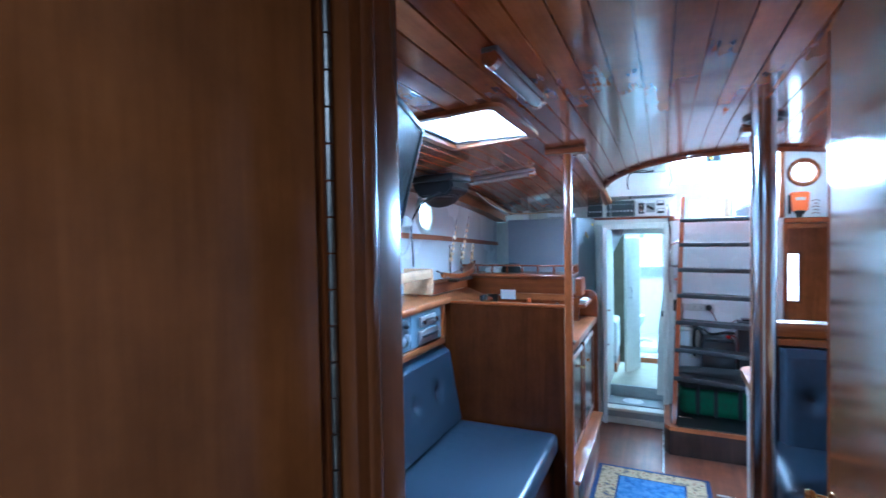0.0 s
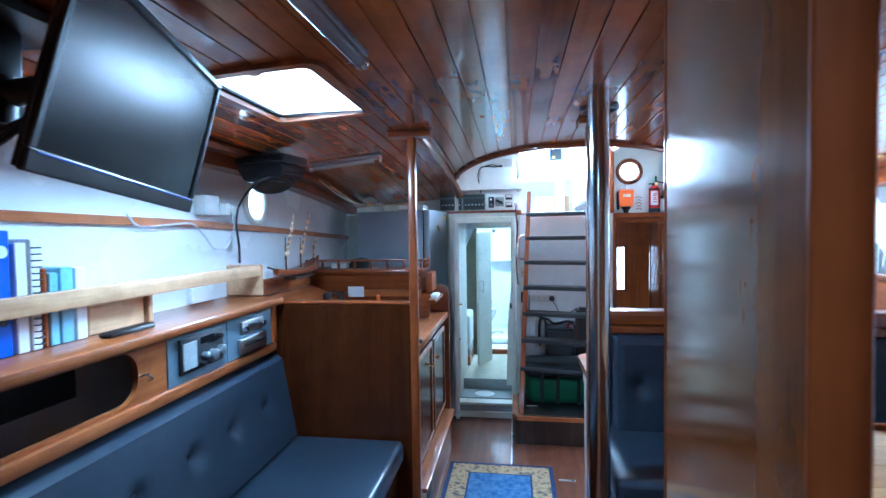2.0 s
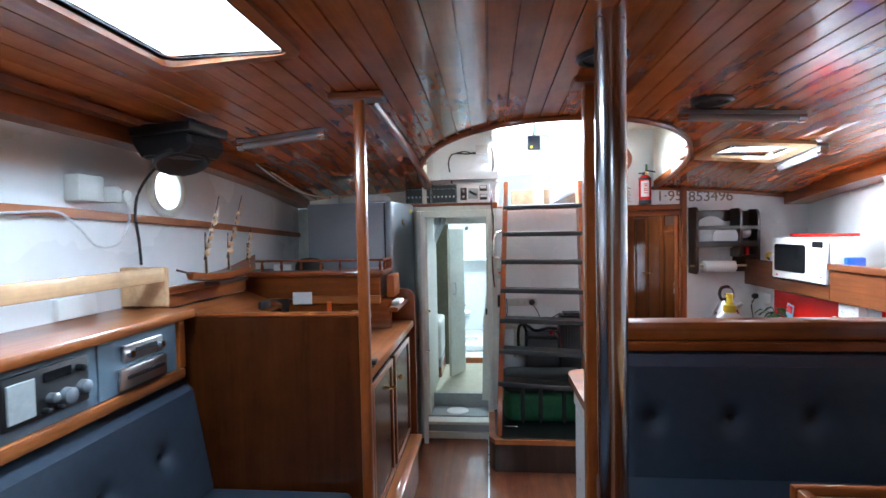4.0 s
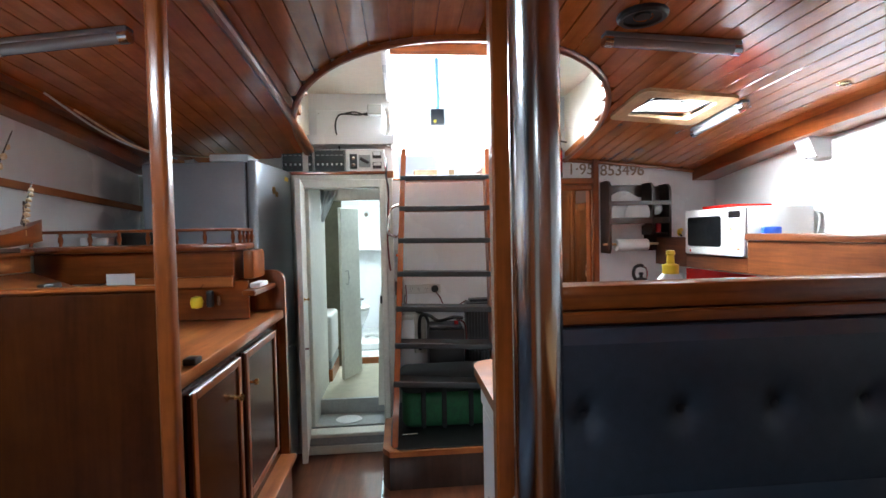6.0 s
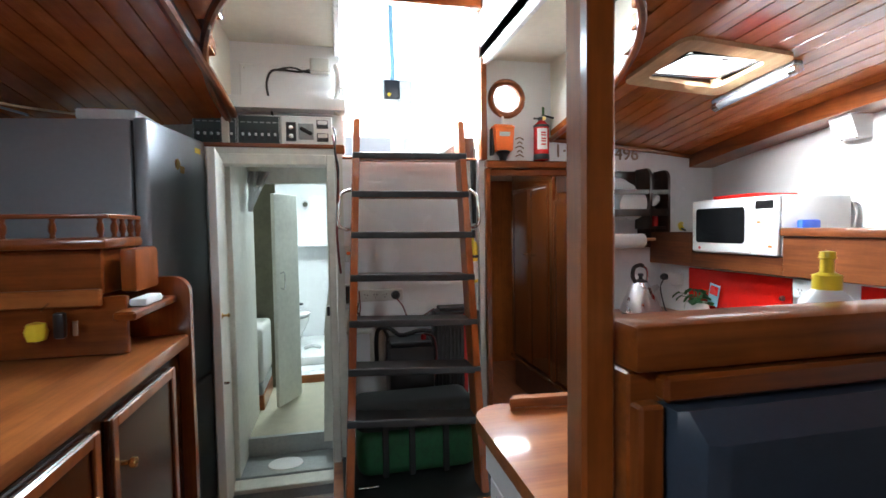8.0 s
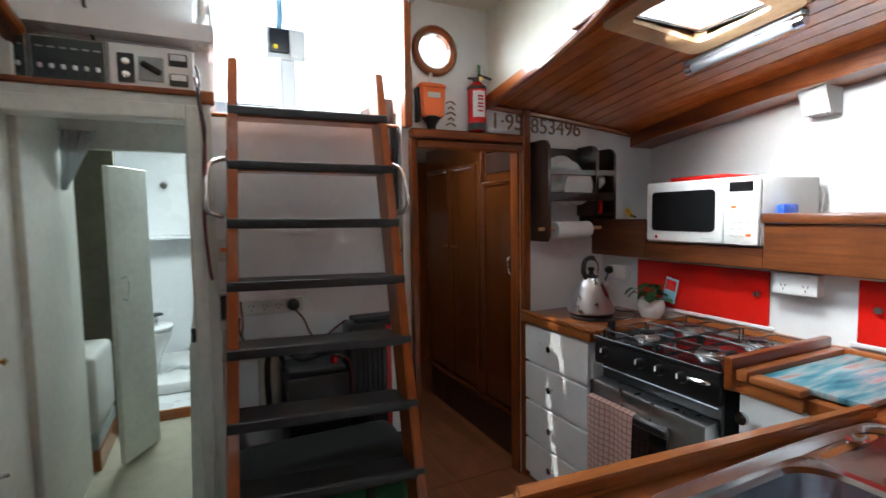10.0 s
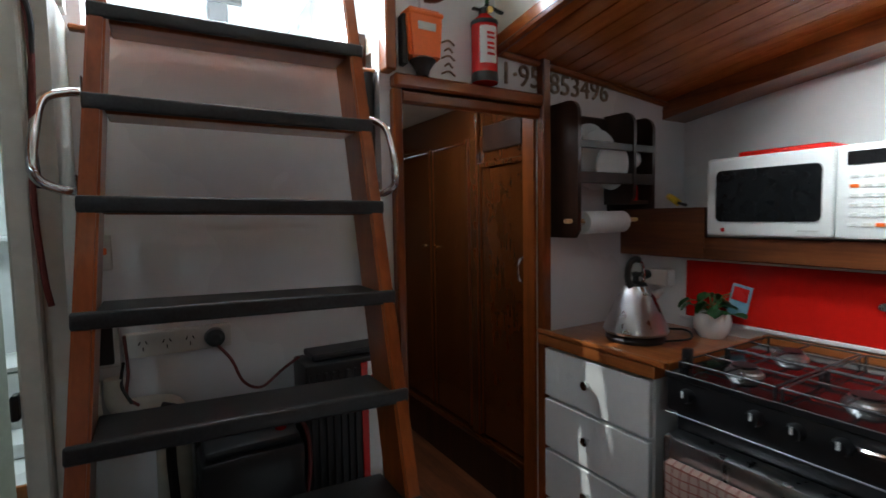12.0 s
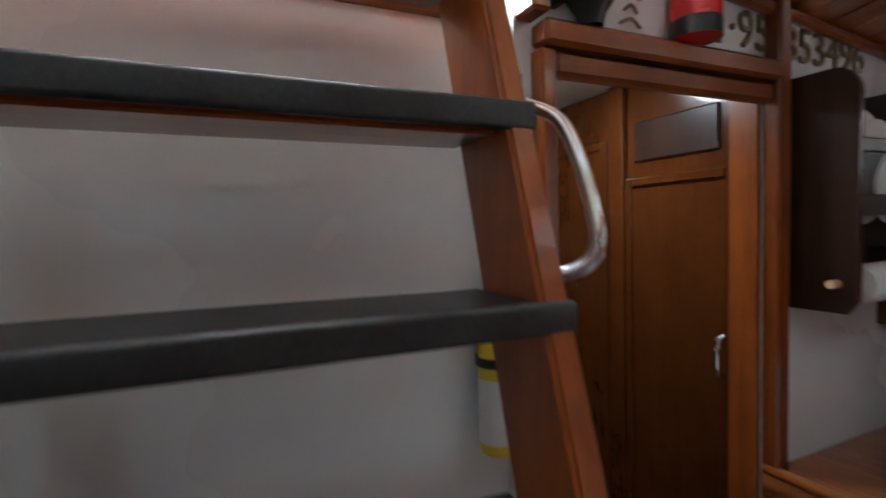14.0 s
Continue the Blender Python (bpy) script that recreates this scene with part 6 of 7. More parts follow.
# ---- aft bulkhead, starboard side ----
def galley_doorway():
    bm = box(0.635, 0.668, 4.885, 4.92, 0.0, 1.80, 0.005)
    structure("door_frame_passage_port", bm, MAH_Z, "varnished door post of the aft passage", "door frame")
    structure("door_lining_passage", box(1.254, 1.2695, 4.921, 4.989, 0.0, 1.799, 0.002), MAH_Z, "varnished lining of the passage doorway", "door frame")
    structure("trim_post_passage", box(1.268, 1.312, 4.88, 4.92, 0.0, 1.99, 0.006), MAH_Z, "varnished upright between doorway and galley", "trim")
    structure("door_frame_passage_head", box(0.636, 1.268, 4.872, 4.92, 1.80, 1.845, 0.008, None), MAH_X, "varnished door head of the aft passage", "door frame")
    structure("trim_head_moulding", box(0.668, 1.268, 4.89, 4.92, 1.755, 1.799, 0.008), MAH_X, "dark moulding under the door head", "trim")
    structure("trim_companionway_post", box(0.602, 0.64, 4.86, 4.92, 1.846, 2.44, 0.006), MAH_Z, "varnished upright beside the companionway", "trim")
    structure("trim_companionway_sill", box(-0.20, 0.60, 4.94, 5.02, 1.851, 1.865, 0.004), TEAK_X, "wooden companionway sill", "trim")
    line = [Vector((x, 4.905, deck_height(x, 4.9) - 0.012)) for x in (1.05, 1.4, 1.8, 2.2)]
    structure("trim_cornice", tube(line, 0.014, 8, None, False), MAH_X, "varnished cornice over the galley bulkhead", "trim")
    # passage and wardrobes
    structure("wall_passage_port", box(0.54, 0.60, 5.022, 7.5, 0.0, 2.0, 0), PLY_Z, "varnished passage wall", "wall")
    structure("ceiling_passage", box(0.602, 2.4, 4.982, 7.5, 1.93, 1.99, 0), CREAM, "cream passage ceiling", "ceiling")
    structure("wall_passage_end", box(0.602, 2.4, 7.0, 7.06, 0.0, 1.93, 0), TEAK_Z, "varnished end wall of the passage", "wall")
    structure("wall_passage_outer", box(2.32, 2.4, 4.982, 7.0, 0.0, 1.93, 0), WHITE, "white hull side", "wall")
    t = thing("wardrobe", (1.5, 5.7, 0.0), "dark glossy mahogany wardrobe with three doors lining the passage", "wardrobe")
    part("carcass", box(1.31, 1.85, 4.99, 6.25, 0.3, 1.928, 0.004), WARDWOOD, t)
    part("plinth", box(1.33, 1.85, 4.99, 6.25, 0.0, 0.26, 0.004), DARKWOOD, t)
    part("ledge", box(1.285, 1.85, 4.99, 6.25, 0.262, 0.298, 0.008, None, 2), WARDWOOD, t)
    part("vent", box(1.30, 1.309, 5.05, 5.33, 1.68, 1.80, 0.004), DARKWOOD, t)
    for y0, y1, z1, ky, steel in ((4.995, 5.35, 1.63, 5.005, True), (5.43, 5.80, 1.76, 5.745, False), (5.815, 6.19, 1.76, 5.882, False)):
        d = part("door", box(1.292, 1.309, y0, y1, 0.32, z1, 0.004), WARDWOOD, t)
        bm = box(1.282, 1.292, y0, y0 + 0.025, 0.32, z1, 0.003)
        box(1.282, 1.292, y1 - 0.025, y1, 0.32, z1, 0.003, bm)
        box(1.282, 1.292, y0 + 0.025, y1 - 0.025, z1 - 0.025, z1, 0.003, bm)
        part("moulding", bm, WARDWOOD, d)
        if steel:
            part("pull", tube([(1.285, ky + 0.02, 1.10), (1.265, ky + 0.02, 1.11), (1.26, ky + 0.02, 1.15), (1.265, ky + 0.02, 1.19), (1.285, ky + 0.02, 1.20)], 0.006), STEEL, d, "curved steel pull")
        else:
            part("knob", lathe([(0.006, 0), (0.005, 0.012), (0.012, 0.02), (0, 0.03)], (1.292, ky, 1.215), (-1, 0, 0), 14), BRASS, d, "brass knob")
    part("stile", box(1.285, 1.309, 5.36, 5.42, 0.30, 1.928, 0.004), WARDWOOD, t)
    # Glowing pane added on the solid end wall, standing in for a mirror's reflection.
    t = thing("passage_window", (1.12, 6.98, 1.2), "narrow glowing pane in place of a mirror's reflection on the passage end wall", "window")
    part("pane", box(1.06, 1.18, 6.990, 6.994, 0.90, 1.46, 0), GLASS, t)
    part("frame", box(1.182, 1.21, 6.975, 6.999, 0.87, 1.49, 0.004, box(1.03, 1.058, 6.975, 6.999, 0.87, 1.49, 0.004)), MAH_Z, t)
    part("head", box(1.059, 1.181, 6.975, 6.999, 1.462, 1.49, 0.004, box(1.059, 1.181, 6.975, 6.999, 0.87, 0.898, 0.004)), MAH_X, t)
    # Emitting sheet behind the pane; the wall has no opening here.
    backdrop("backdrop_passage_window", box(1.062, 1.178, 6.9955, 6.999, 0.902, 1.458, 0))
    t = thing("fire_extinguisher", (0.565, 4.91, 1.08), "small yellow fire extinguisher with a white label in a black clamp", "fire extinguisher")
    part("bottle", lathe([(0, 0), (0.03, 0.0), (0.033, 0.008), (0.033, 0.21), (0.028, 0.24), (0.012, 0.255), (0.012, 0.27), (0, 0.27)], (0.555, 4.917, 1.115), (0, 0, 1), 24), YELLOW, t)
    part("label", lathe([(0.0338, 0.02), (0.0338, 0.13)], (0.555, 4.917, 1.115), (0, 0, 1), 24), PAPER, t, "white paper label")
    part("valve", box(0.54, 0.57, 4.90, 4.935, 1.385, 1.43, 0.004), BLACK, t)
    part("clamp", lathe([(0.036, 0.15), (0.038, 0.152), (0.038, 0.165), (0.036, 0.167)], (0.555, 4.917, 1.115), (0, 0, 1), 24), BLACK, t)
    t = thing("umbrella", (0.575, 4.9, 1.5), "dark rolled strap hanging beside the ladder", "strap")
    part("roll", rod((0.575, 4.935, 1.47), (0.57, 4.935, 1.845), 0.012, 0.018), BLACK, t)


galley_doorway()


def bulkhead_items():
    t = thing("distress_beacon", (0.745, 4.88, 1.846), "orange emergency beacon with black base on the bulkhead ledge", "beacon")
    poly = [(-0.055, 0.05), (0.055, 0.05), (0.065, 0.18), (0.062, 0.21), (-0.062, 0.21), (-0.065, 0.18)]
    tmp = slab(poly, "y", -0.03, 0.03)
    bmesh.ops.bevel(tmp, geom=tmp.edges[:], offset=0.008, segments=2, affect="EDGES")
    m = Matrix.Translation((0.745, 4.888, 1.846))
    part("body", merge(bmesh.new(), tmp, m), ORANGE, t)
    tmp = box(-0.066, 0.066, -0.034, 0.03, 0.186, 0.202, 0.004)
    part("lid_band", merge(bmesh.new(), tmp, m), ORANGE, t)
    part("label", merge(bmesh.new(), box(-0.03, 0.035, -0.032, -0.0305, 0.14, 0.165, 0), m), PLASTICGREY, t)
    part("base", merge(bmesh.new(), lathe([(0.02, 0), (0.024, 0.02), (0.045, 0.05), (0.03, 0.06), (0, 0.06)], (0, 0, 0), (0, 0, 1), 20), m), BLACK, t)
    part("bracket", merge(bmesh.new(), box(-0.075, -0.056, -0.01, 0.03, 0.03, 0.19, 0.004), m), BLACK, t)
    part("antenna", merge(bmesh.new(), rod((0.0, 0, 0.21), (0.0, 0, 0.26), 0.008), m), PAPER, t)
    t = thing("fire_extinguisher", (0.99, 4.875, 1.846), "red fire extinguisher with white label and black base", "fire extinguisher")
    c = (0.985, 4.87, 1.848)
    part("bottle", lathe([(0, 0.0), (0.045, 0.0), (0.046, 0.03), (0.046, 0.19), (0.04, 0.215), (0.018, 0.235), (0.016, 0.25), (0, 0.25)], c, (0, 0, 1), 28), REDPAINT, t)
    part("base", lathe([(0.0475, 0.0), (0.0475, 0.03), (0.046, 0.034)], c, (0, 0, 1), 28), BLACK, t)
    lab = bmesh.new()
    rows = []
    for z in (0.06, 0.185):
        rows.append([lab.verts.new((c[0] + 0.0468 * math.cos(radians(a)), c[1] + 0.0468 * math.sin(radians(a)), c[2] + z)) for a in range(215, 300, 8)])
    for k in range(len(rows[0]) - 1):
        lab.faces.new((rows[0][k], rows[0][k + 1], rows[1][k + 1], rows[1][k]))
    part("label", lab, PAPER, t)
    bm = bmesh.new()
    for z in (0.085, 0.105, 0.12, 0.14, 0.155):
        box(c[0] - 0.022, c[0] + 0.008, c[1] - 0.0485, c[1] - 0.047, c[2] + z, c[2] + z + 0.008, 0, bm)
    part("label_text_bars", bm, REDPAINT, t)
    part("collar", lathe([(0.02, 0.235), (0.02, 0.255), (0.012, 0.26), (0, 0.26)], c, (0, 0, 1), 16), BLACK, t)
    part("lever", merge(bmesh.new(), box(-0.05, 0.03, -0.008, 0.008, 0.262, 0.272, 0.003), Matrix.Translation(c) @ Matrix.Rotation(0.2, 4, "Y")), BLACK, t)
    part("carry_handle", merge(bmesh.new(), box(-0.05, 0.025, -0.008, 0.008, 0.245, 0.254, 0.003), Matrix.Translation(c)), BLACK, t)
    part("gauge", lathe([(0.012, 0), (0.012, 0.012), (0, 0.013)], (c[0] + 0.005, c[1] - 0.02, c[2] + 0.245), (0, -1, 0), 14), BRASS, t)
    part("safety_tag", box(c[0] + 0.005, c[0] + 0.02, c[1] - 0.004, c[1] + 0.004, c[2] + 0.27, c[2] + 0.32, 0.002), LEAF, t, "green safety tag")
    part("strap", lathe([(0.0475, 0.195), (0.0485, 0.198), (0.0485, 0.208), (0.0475, 0.21)], c, (0, 0, 1), 28), BLACK, t)
    n1 = lettering("1\u00b795", (1.088, 4.916, 1.876), 0.115, 90, 0, DIGIT, 0.003, "carved_number")
    tagged(n1, "weathered raised digits fixed to the white bulkhead", "number")
    n2 = lettering("853496", (1.335, 4.916, 1.866), 0.115, 90, 0, DIGIT, 0.003, "carved_number", None, 1.0)
    tagged(n2, "weathered raised digits fixed to the white bulkhead", "number")
    t = thing("wall_ornament", (0.865, 4.915, 1.93), "small dull metal lettered ornament on the bulkhead", "ornament")
    for k in range(5):
        part("curl", tube([(0.835 + 0.012 * (k % 2), 4.914, 1.875 + 0.026 * k), (0.862, 4.911, 1.885 + 0.026 * k), (0.888 - 0.008 * (k % 2), 4.914, 1.873 + 0.026 * k)], 0.0035, 6), DIGIT, t)


bulkhead_items()


def plate_rack():
    t = thing("plate_rack", (1.55, 4.85, 1.29), "dark stained wooden wall rack with plate shelves", "rack")

    def cheek(x, y0, top, z0=1.29):
        prof = [(4.918, z0), (y0 + 0.02, z0), (y0, z0 + 0.03), (y0, top - 0.06)] + [(y0 + 0.05 - 0.05 * math.cos(radians(a)), top - 0.06 + 0.06 * math.sin(radians(a))) for a in range(15, 91, 15)] + [(4.918, top)]
        part("cheek", slab(prof, "x", x - 0.009, x + 0.009), DARKWOOD, t)

    cheek(1.345, 4.765, 1.815)
    cheek(1.665, 4.765, 1.80, 1.42)
    cheek(1.80, 4.775, 1.79)
    part("shelf", box(1.355, 1.655, 4.78, 4.916, 1.505, 1.52, 0.003), DARKWOOD, t)
    part("rail", box(1.355, 1.79, 4.77, 4.785, 1.635, 1.665, 0.003), DARKWOOD, t)
    part("rail", box(1.355, 1.79, 4.77, 4.785, 1.50, 1.545, 0.003), DARKWOOD, t)
    part("back", box(1.67, 1.79, 4.90, 4.916, 1.30, 1.78, 0.003), DARKWOOD, t)
    part("side_shelf", box(1.675, 1.79, 4.79, 4.899, 1.42, 1.435, 0.003), DARKWOOD, t)
    part("crest", box(1.355, 1.655, 4.90, 4.916, 1.70, 1.79, 0.006), DARKWOOD, t)
    part("dowel", rod((1.305, 4.80, 1.355), (1.72, 4.80, 1.355), 0.009), ASH_Y, t, "pale dowel for the paper towel")
    r = thing("paper_towel", (1.52, 4.80, 1.345), "white paper towel roll on the rack dowel", "towel roll")
    part("roll", lathe([(0.012, 0), (0.042, 0), (0.044, 0.003), (0.044, 0.23), (0.042, 0.233), (0.012, 0.233)], (1.40, 4.80, 1.348), (1, 0, 0), 28), PAPER, r)
    for x, z, rad, y in ((1.47, 1.62, 0.125, 4.86), (1.50, 1.60, 0.12, 4.84), (1.56, 1.575, 0.095, 4.81)):
        p = thing("plate", (x, y, z - rad), "white plate standing in the rack", "plate", "plates in the rack")
        part("dish", lathe([(0, 0.0), (rad * 0.6, 0.0), (rad, -0.02), (rad, -0.014), (rad * 0.6, 0.006), (0, 0.006)], (x, y, z), (0, 1, 0.12), 32), PORCELAIN, p)
    for k in range(3):
        p = thing("bowl", (1.73, 4.84, 1.66), "white bowl on the rack side", "bowl", "bowls in the rack")
        part("dish", lathe([(0.015, 0), (0.03, 0.012), (0.045, 0.04), (0.043, 0.04), (0.028, 0.014), (0, 0.006)], (1.73, 4.85 - 0.028 * k, 1.61), (0, 1, 0), 24), PORCELAIN, p)
    p = thing("red_bottle", (1.74, 4.83, 1.436), "small red bottle on the rack side shelf", "bottle")
    part("bottle", lathe([(0, 0), (0.018, 0), (0.018, 0.06), (0.008, 0.075), (0.008, 0.09), (0, 0.09)], (1.74, 4.83, 1.4355), (0, 0, 1), 16), REDPAINT, p)


plate_rack()

# ---- galley ----
def cooker():
    t = thing("gas_cooker", (1.5, 4.03, 0.1), "black and steel gas cooker with four burners and an oven", "cooker")
    part("body", box(1.27, 1.80, 3.765, 4.31, 0.12, 0.88, 0.006), BLACK, t)
    part("control_panel", box(1.235, 1.268, 3.755, 4.32, 0.80, 0.90, 0.008, None, 2), BLACK, t)
    part("panel_trim", box(1.231, 1.235, 3.757, 4.318, 0.794, 0.798, 0.001), SILVER, t)
    part("hob", box(1.235, 1.80, 3.755, 4.32, 0.901, 0.915, 0.005), DARKGLASS, t)
    part("hob_rim", box(1.231, 1.236, 3.752, 4.323, 0.899, 0.918, 0.002), BLACK, t)
    for y in (4.25, 4.07, 3.98, 3.89):
        k = part("knob", lathe([(0.02, 0), (0.021, 0.006), (0.017, 0.026), (0, 0.028)], (1.234, y, 0.862), (-1, 0, 0), 20), BLACK, t)
        part("pointer", box(1.200, 1.206, y - 0.002, y + 0.002, 0.862, 0.88, 0), PAPER, k)
    for x, y in ((1.39, 3.90), (1.39, 4.18), (1.66, 3.90), (1.66, 4.18)):
        b = part("burner", lathe([(0.05, 0), (0.048, 0.008), (0.04, 0.012), (0.038, 0.02), (0, 0.022)], (x, y, 0.915), (0, 0, 1), 24), BRUSHED, t)
        part("burner_cap", lathe([(0.032, 0.022), (0.032, 0.028), (0, 0.030)], (x, y, 0.915), (0, 0, 1), 24), BLACK, b)
    for x0, x1 in ((1.27, 1.515), (1.53, 1.78)):
        for y0, y1 in ((3.78, 4.03), (4.045, 4.30)):
            bm = tube([(x0, y0, 0.942), (x1, y0, 0.942), (x1, y1, 0.942), (x0, y1, 0.942), (x0, y0, 0.942)], 0.003, 6, None, False)
            cx, cy = (x0 + x1) / 2, (y0 + y1) / 2
            for dx, dy in ((1, 0), (-1, 0), (0, 1), (0, -1)):
                rod((cx + dx * (x1 - x0) / 2, cy + dy * (y1 - y0) / 2, 0.942), (cx + dx * 0.03, cy + dy * 0.03, 0.942), 0.003, None, 6, bm)
            for px, py in ((x0, y0), (x1, y0), (x1, y1), (x0, y1)):
                rod((px, py, 0.942), (px, py, 0.915), 0.004, None, 6, bm)
            part("pan_support", bm, BLACK, t)
    for y in (3.77, 4.305):
        part("pot_clamp", box(1.30, 1.33, y - 0.012, y + 0.012, 0.915, 0.975, 0.006, None, 2), BLACK, t)
    part("latch", tube([(1.235, 3.785, 0.872), (1.215, 3.79, 0.875), (1.215, 3.85, 0.872), (1.235, 3.86, 0.87)], 0.008), STEEL, t, "steel gimbal latch")
    d = part("oven_door", box(1.185, 1.266, 3.765, 4.30, 0.18, 0.745, 0.014, None, 2), BRUSHED, t)
    part("oven_window", box(1.178, 1.186, 3.90, 4.27, 0.25, 0.68, 0.004), DARKGLASS, d)
    part("door_handle", box(1.145, 1.17, 3.88, 4.27, 0.655, 0.69, 0.010, None, 3), BLACK, d)
    for y in (3.91, 4.24):
        part("handle_post", box(1.170, 1.186, y - 0.012, y + 0.012, 0.66, 0.685, 0.003), BLACK, d)
    for z in (0.62, 0.53, 0.44):
        part("timer_knob", lathe([(0.026, 0), (0.024, 0.02), (0, 0.022)], (1.185, 3.825, z), (-1, 0, 0), 20), SILVER, d)
    w = thing("tea_towel", (1.14, 4.16, 0.45), "pink checked tea towel hanging over the oven handle", "towel")
    bm = bmesh.new()
    rows = []
    for j in range(19):
        s = j / 18
        row = []
        for i in range(15):
            a = i / 14
            y = 4.02 + 0.235 * a
            wob = 0.006 * math.sin(a * 9 + s * 2)
            if s < 0.12:
                ang = math.pi * s / 0.12
                x, z = 1.157 + 0.019 * math.cos(ang), 0.69 + 0.010 * math.sin(ang)
            else:
                x, z = 1.138 - wob - 0.004 * (s - 0.12), 0.69 - 0.36 * (s - 0.12) / 0.88
            row.append(bm.verts.new((x, y, z)))
        rows.append(row)
    for a, b in zip(rows, rows[1:]):
        for i in range(14):
            bm.faces.new((a[i], a[i + 1], b[i + 1], b[i]))
    bmesh.ops.solidify(bm, geom=bm.faces[:], thickness=0.003)
    part("cloth", bm, TOWEL, w)


cooker()


def galley_fiddles():
    t = thing("counter_fiddle", (1.4, 4.36, 0.906), "low teak edging round the galley counters", "fiddle")
    part("rail", box(1.262, 1.285, 4.345, 4.917, 0.9055, 0.925, 0.006, None, 2), TEAK_Y, t)
    part("rail", box(1.286, 1.84, 4.342, 4.362, 0.88, 0.925, 0.006, None, 2), TEAK_X, t)
    part("rail", box(1.815, 1.848, 3.54, 4.34, 0.88, 0.935, 0.006, None, 2), TEAK_Y, t)
    t = thing("lid_surround", (1.5, 3.7, 0.906), "stepped teak surround of the cold box lid", "surround")
    part("board", box(1.235, 1.80, 3.715, 3.745, 0.865, 0.975, 0.008, None, 2), MAH_X, t)
    part("step", box(1.245, 1.80, 3.675, 3.712, 0.9055, 0.94, 0.006, None, 2), TEAK_X, t)
    part("rail", box(1.245, 1.30, 3.525, 3.673, 0.9055, 0.93, 0.008, None, 2), TEAK_Y, t)
    t = thing("cold_box_lid", (1.6, 3.6, 0.906), "blue streaked glass chopping board over the cold box", "board")
    part("lid", box(1.305, 1.80, 3.40, 3.67, 0.9055, 0.925, 0.006, None, 2), LIDPRINT, t)
    t = thing("cupboard_knob", (1.26, 3.68, 0.79), "round steel knob on the white cupboard door", "knob")
    part("knob", lathe([(0.006, 0), (0.006, 0.015), (0.02, 0.02), (0.018, 0.03), (0, 0.032)], (1.265, 3.685, 0.79), (-1, 0, 0), 18), STEEL, t)


galley_fiddles()


def kettle():
    c = Vector((1.50, 4.63, 0.906))
    t = thing("kettle", c, "conical brushed steel electric kettle with black handle", "kettle")
    part("base", lathe([(0, 0), (0.106, 0), (0.108, 0.012), (0.095, 0.028), (0, 0.028)], c, (0, 0, 1), 36), BLACK, t)
    part("body", lathe([(0, 0.029), (0.108, 0.029), (0.117, 0.04), (0.112, 0.055), (0.066, 0.17), (0.045, 0.20), (0.042, 0.205), (0, 0.205)], c, (0, 0, 1), 48), BRUSHED, t)
    part("lid", lathe([(0.042, 0.205), (0.036, 0.215), (0.012, 0.222), (0.010, 0.235), (0.017, 0.243), (0.015, 0.255), (0, 0.258)], c, (0, 0, 1), 28), BLACK, t)
    part("handle", tube([c + Vector((-0.035, -0.005, 0.20)), c + Vector((-0.058, -0.008, 0.24)), c + Vector((-0.048, -0.008, 0.29)), c + Vector((-0.01, -0.006, 0.305)), c + Vector((0.01, -0.004, 0.30))], 0.012, 10), BLACK, t)
    part("handle_bar", tube([c + Vector((0.008, -0.004, 0.30)), c + Vector((0.036, 0, 0.28)), c + Vector((0.044, 0, 0.24)), c + Vector((0.036, 0, 0.20))], 0.006, 8), STEEL, t)
    part("spout", rod(c + Vector((0.045, -0.03, 0.155)), c + Vector((0.082, -0.052, 0.185)), 0.022, 0.012, 18), BRUSHED, t)
    part("switch", box(c.x - 0.012, c.x + 0.012, c.y - 0.10, c.y - 0.085, c.z + 0.005, c.z + 0.02, 0.003), BLACK, t)
    t = thing("cable", (1.66, 4.65, 0.91), "black kettle cord curling over the counter to the wall plug", "cable")
    part("cord", tube([(1.52, 4.535, 0.914), (1.62, 4.50, 0.913), (1.70, 4.53, 0.913), (1.76, 4.60, 0.913), (1.72, 4.68, 0.914), (1.75, 4.76, 0.96), (1.76, 4.80, 1.05), (1.79, 4.80, 1.11)], 0.004), CORD, t)
    t = thing("wall_socket", (1.84, 4.78, 1.1), "white power socket with a black plug beside the kettle", "socket")
    part("box", box(1.80, 1.849, 4.70, 4.82, 1.07, 1.14, 0.006, None, 2), APPLIANCE, t)
    part("plug", lathe([(0.02, 0), (0.022, 0.02), (0.012, 0.036), (0, 0.037)], (1.80, 4.80, 1.115), (-1, 0, 0), 16), BLACK, t)
    t = thing("double_socket", (1.84, 3.85, 1.15), "white double power socket with switches on the splashback", "socket")
    part("plate", box(1.80, 1.849, 3.77, 3.93, 1.105, 1.19, 0.006, None, 2), APPLIANCE, t)
    for y in (3.81, 3.89):
        part("switch", box(1.796, 1.80, y - 0.014, y + 0.014, 1.168, 1.18, 0.002), PAPER, t)
        for dy, dz, r in ((-0.008, 0.004, 25), (0.008, 0.004, -25), (0, -0.012, 0)):
            part("pin_slot", merge(bmesh.new(), box(-0.001, 0, -0.0014, 0.0014, -0.005, 0.005, 0), Matrix.Translation((1.7995, y + dy, 1.138 + dz)) @ Matrix.Rotation(radians(r), 4, "X")), BLACK, t)


kettle()


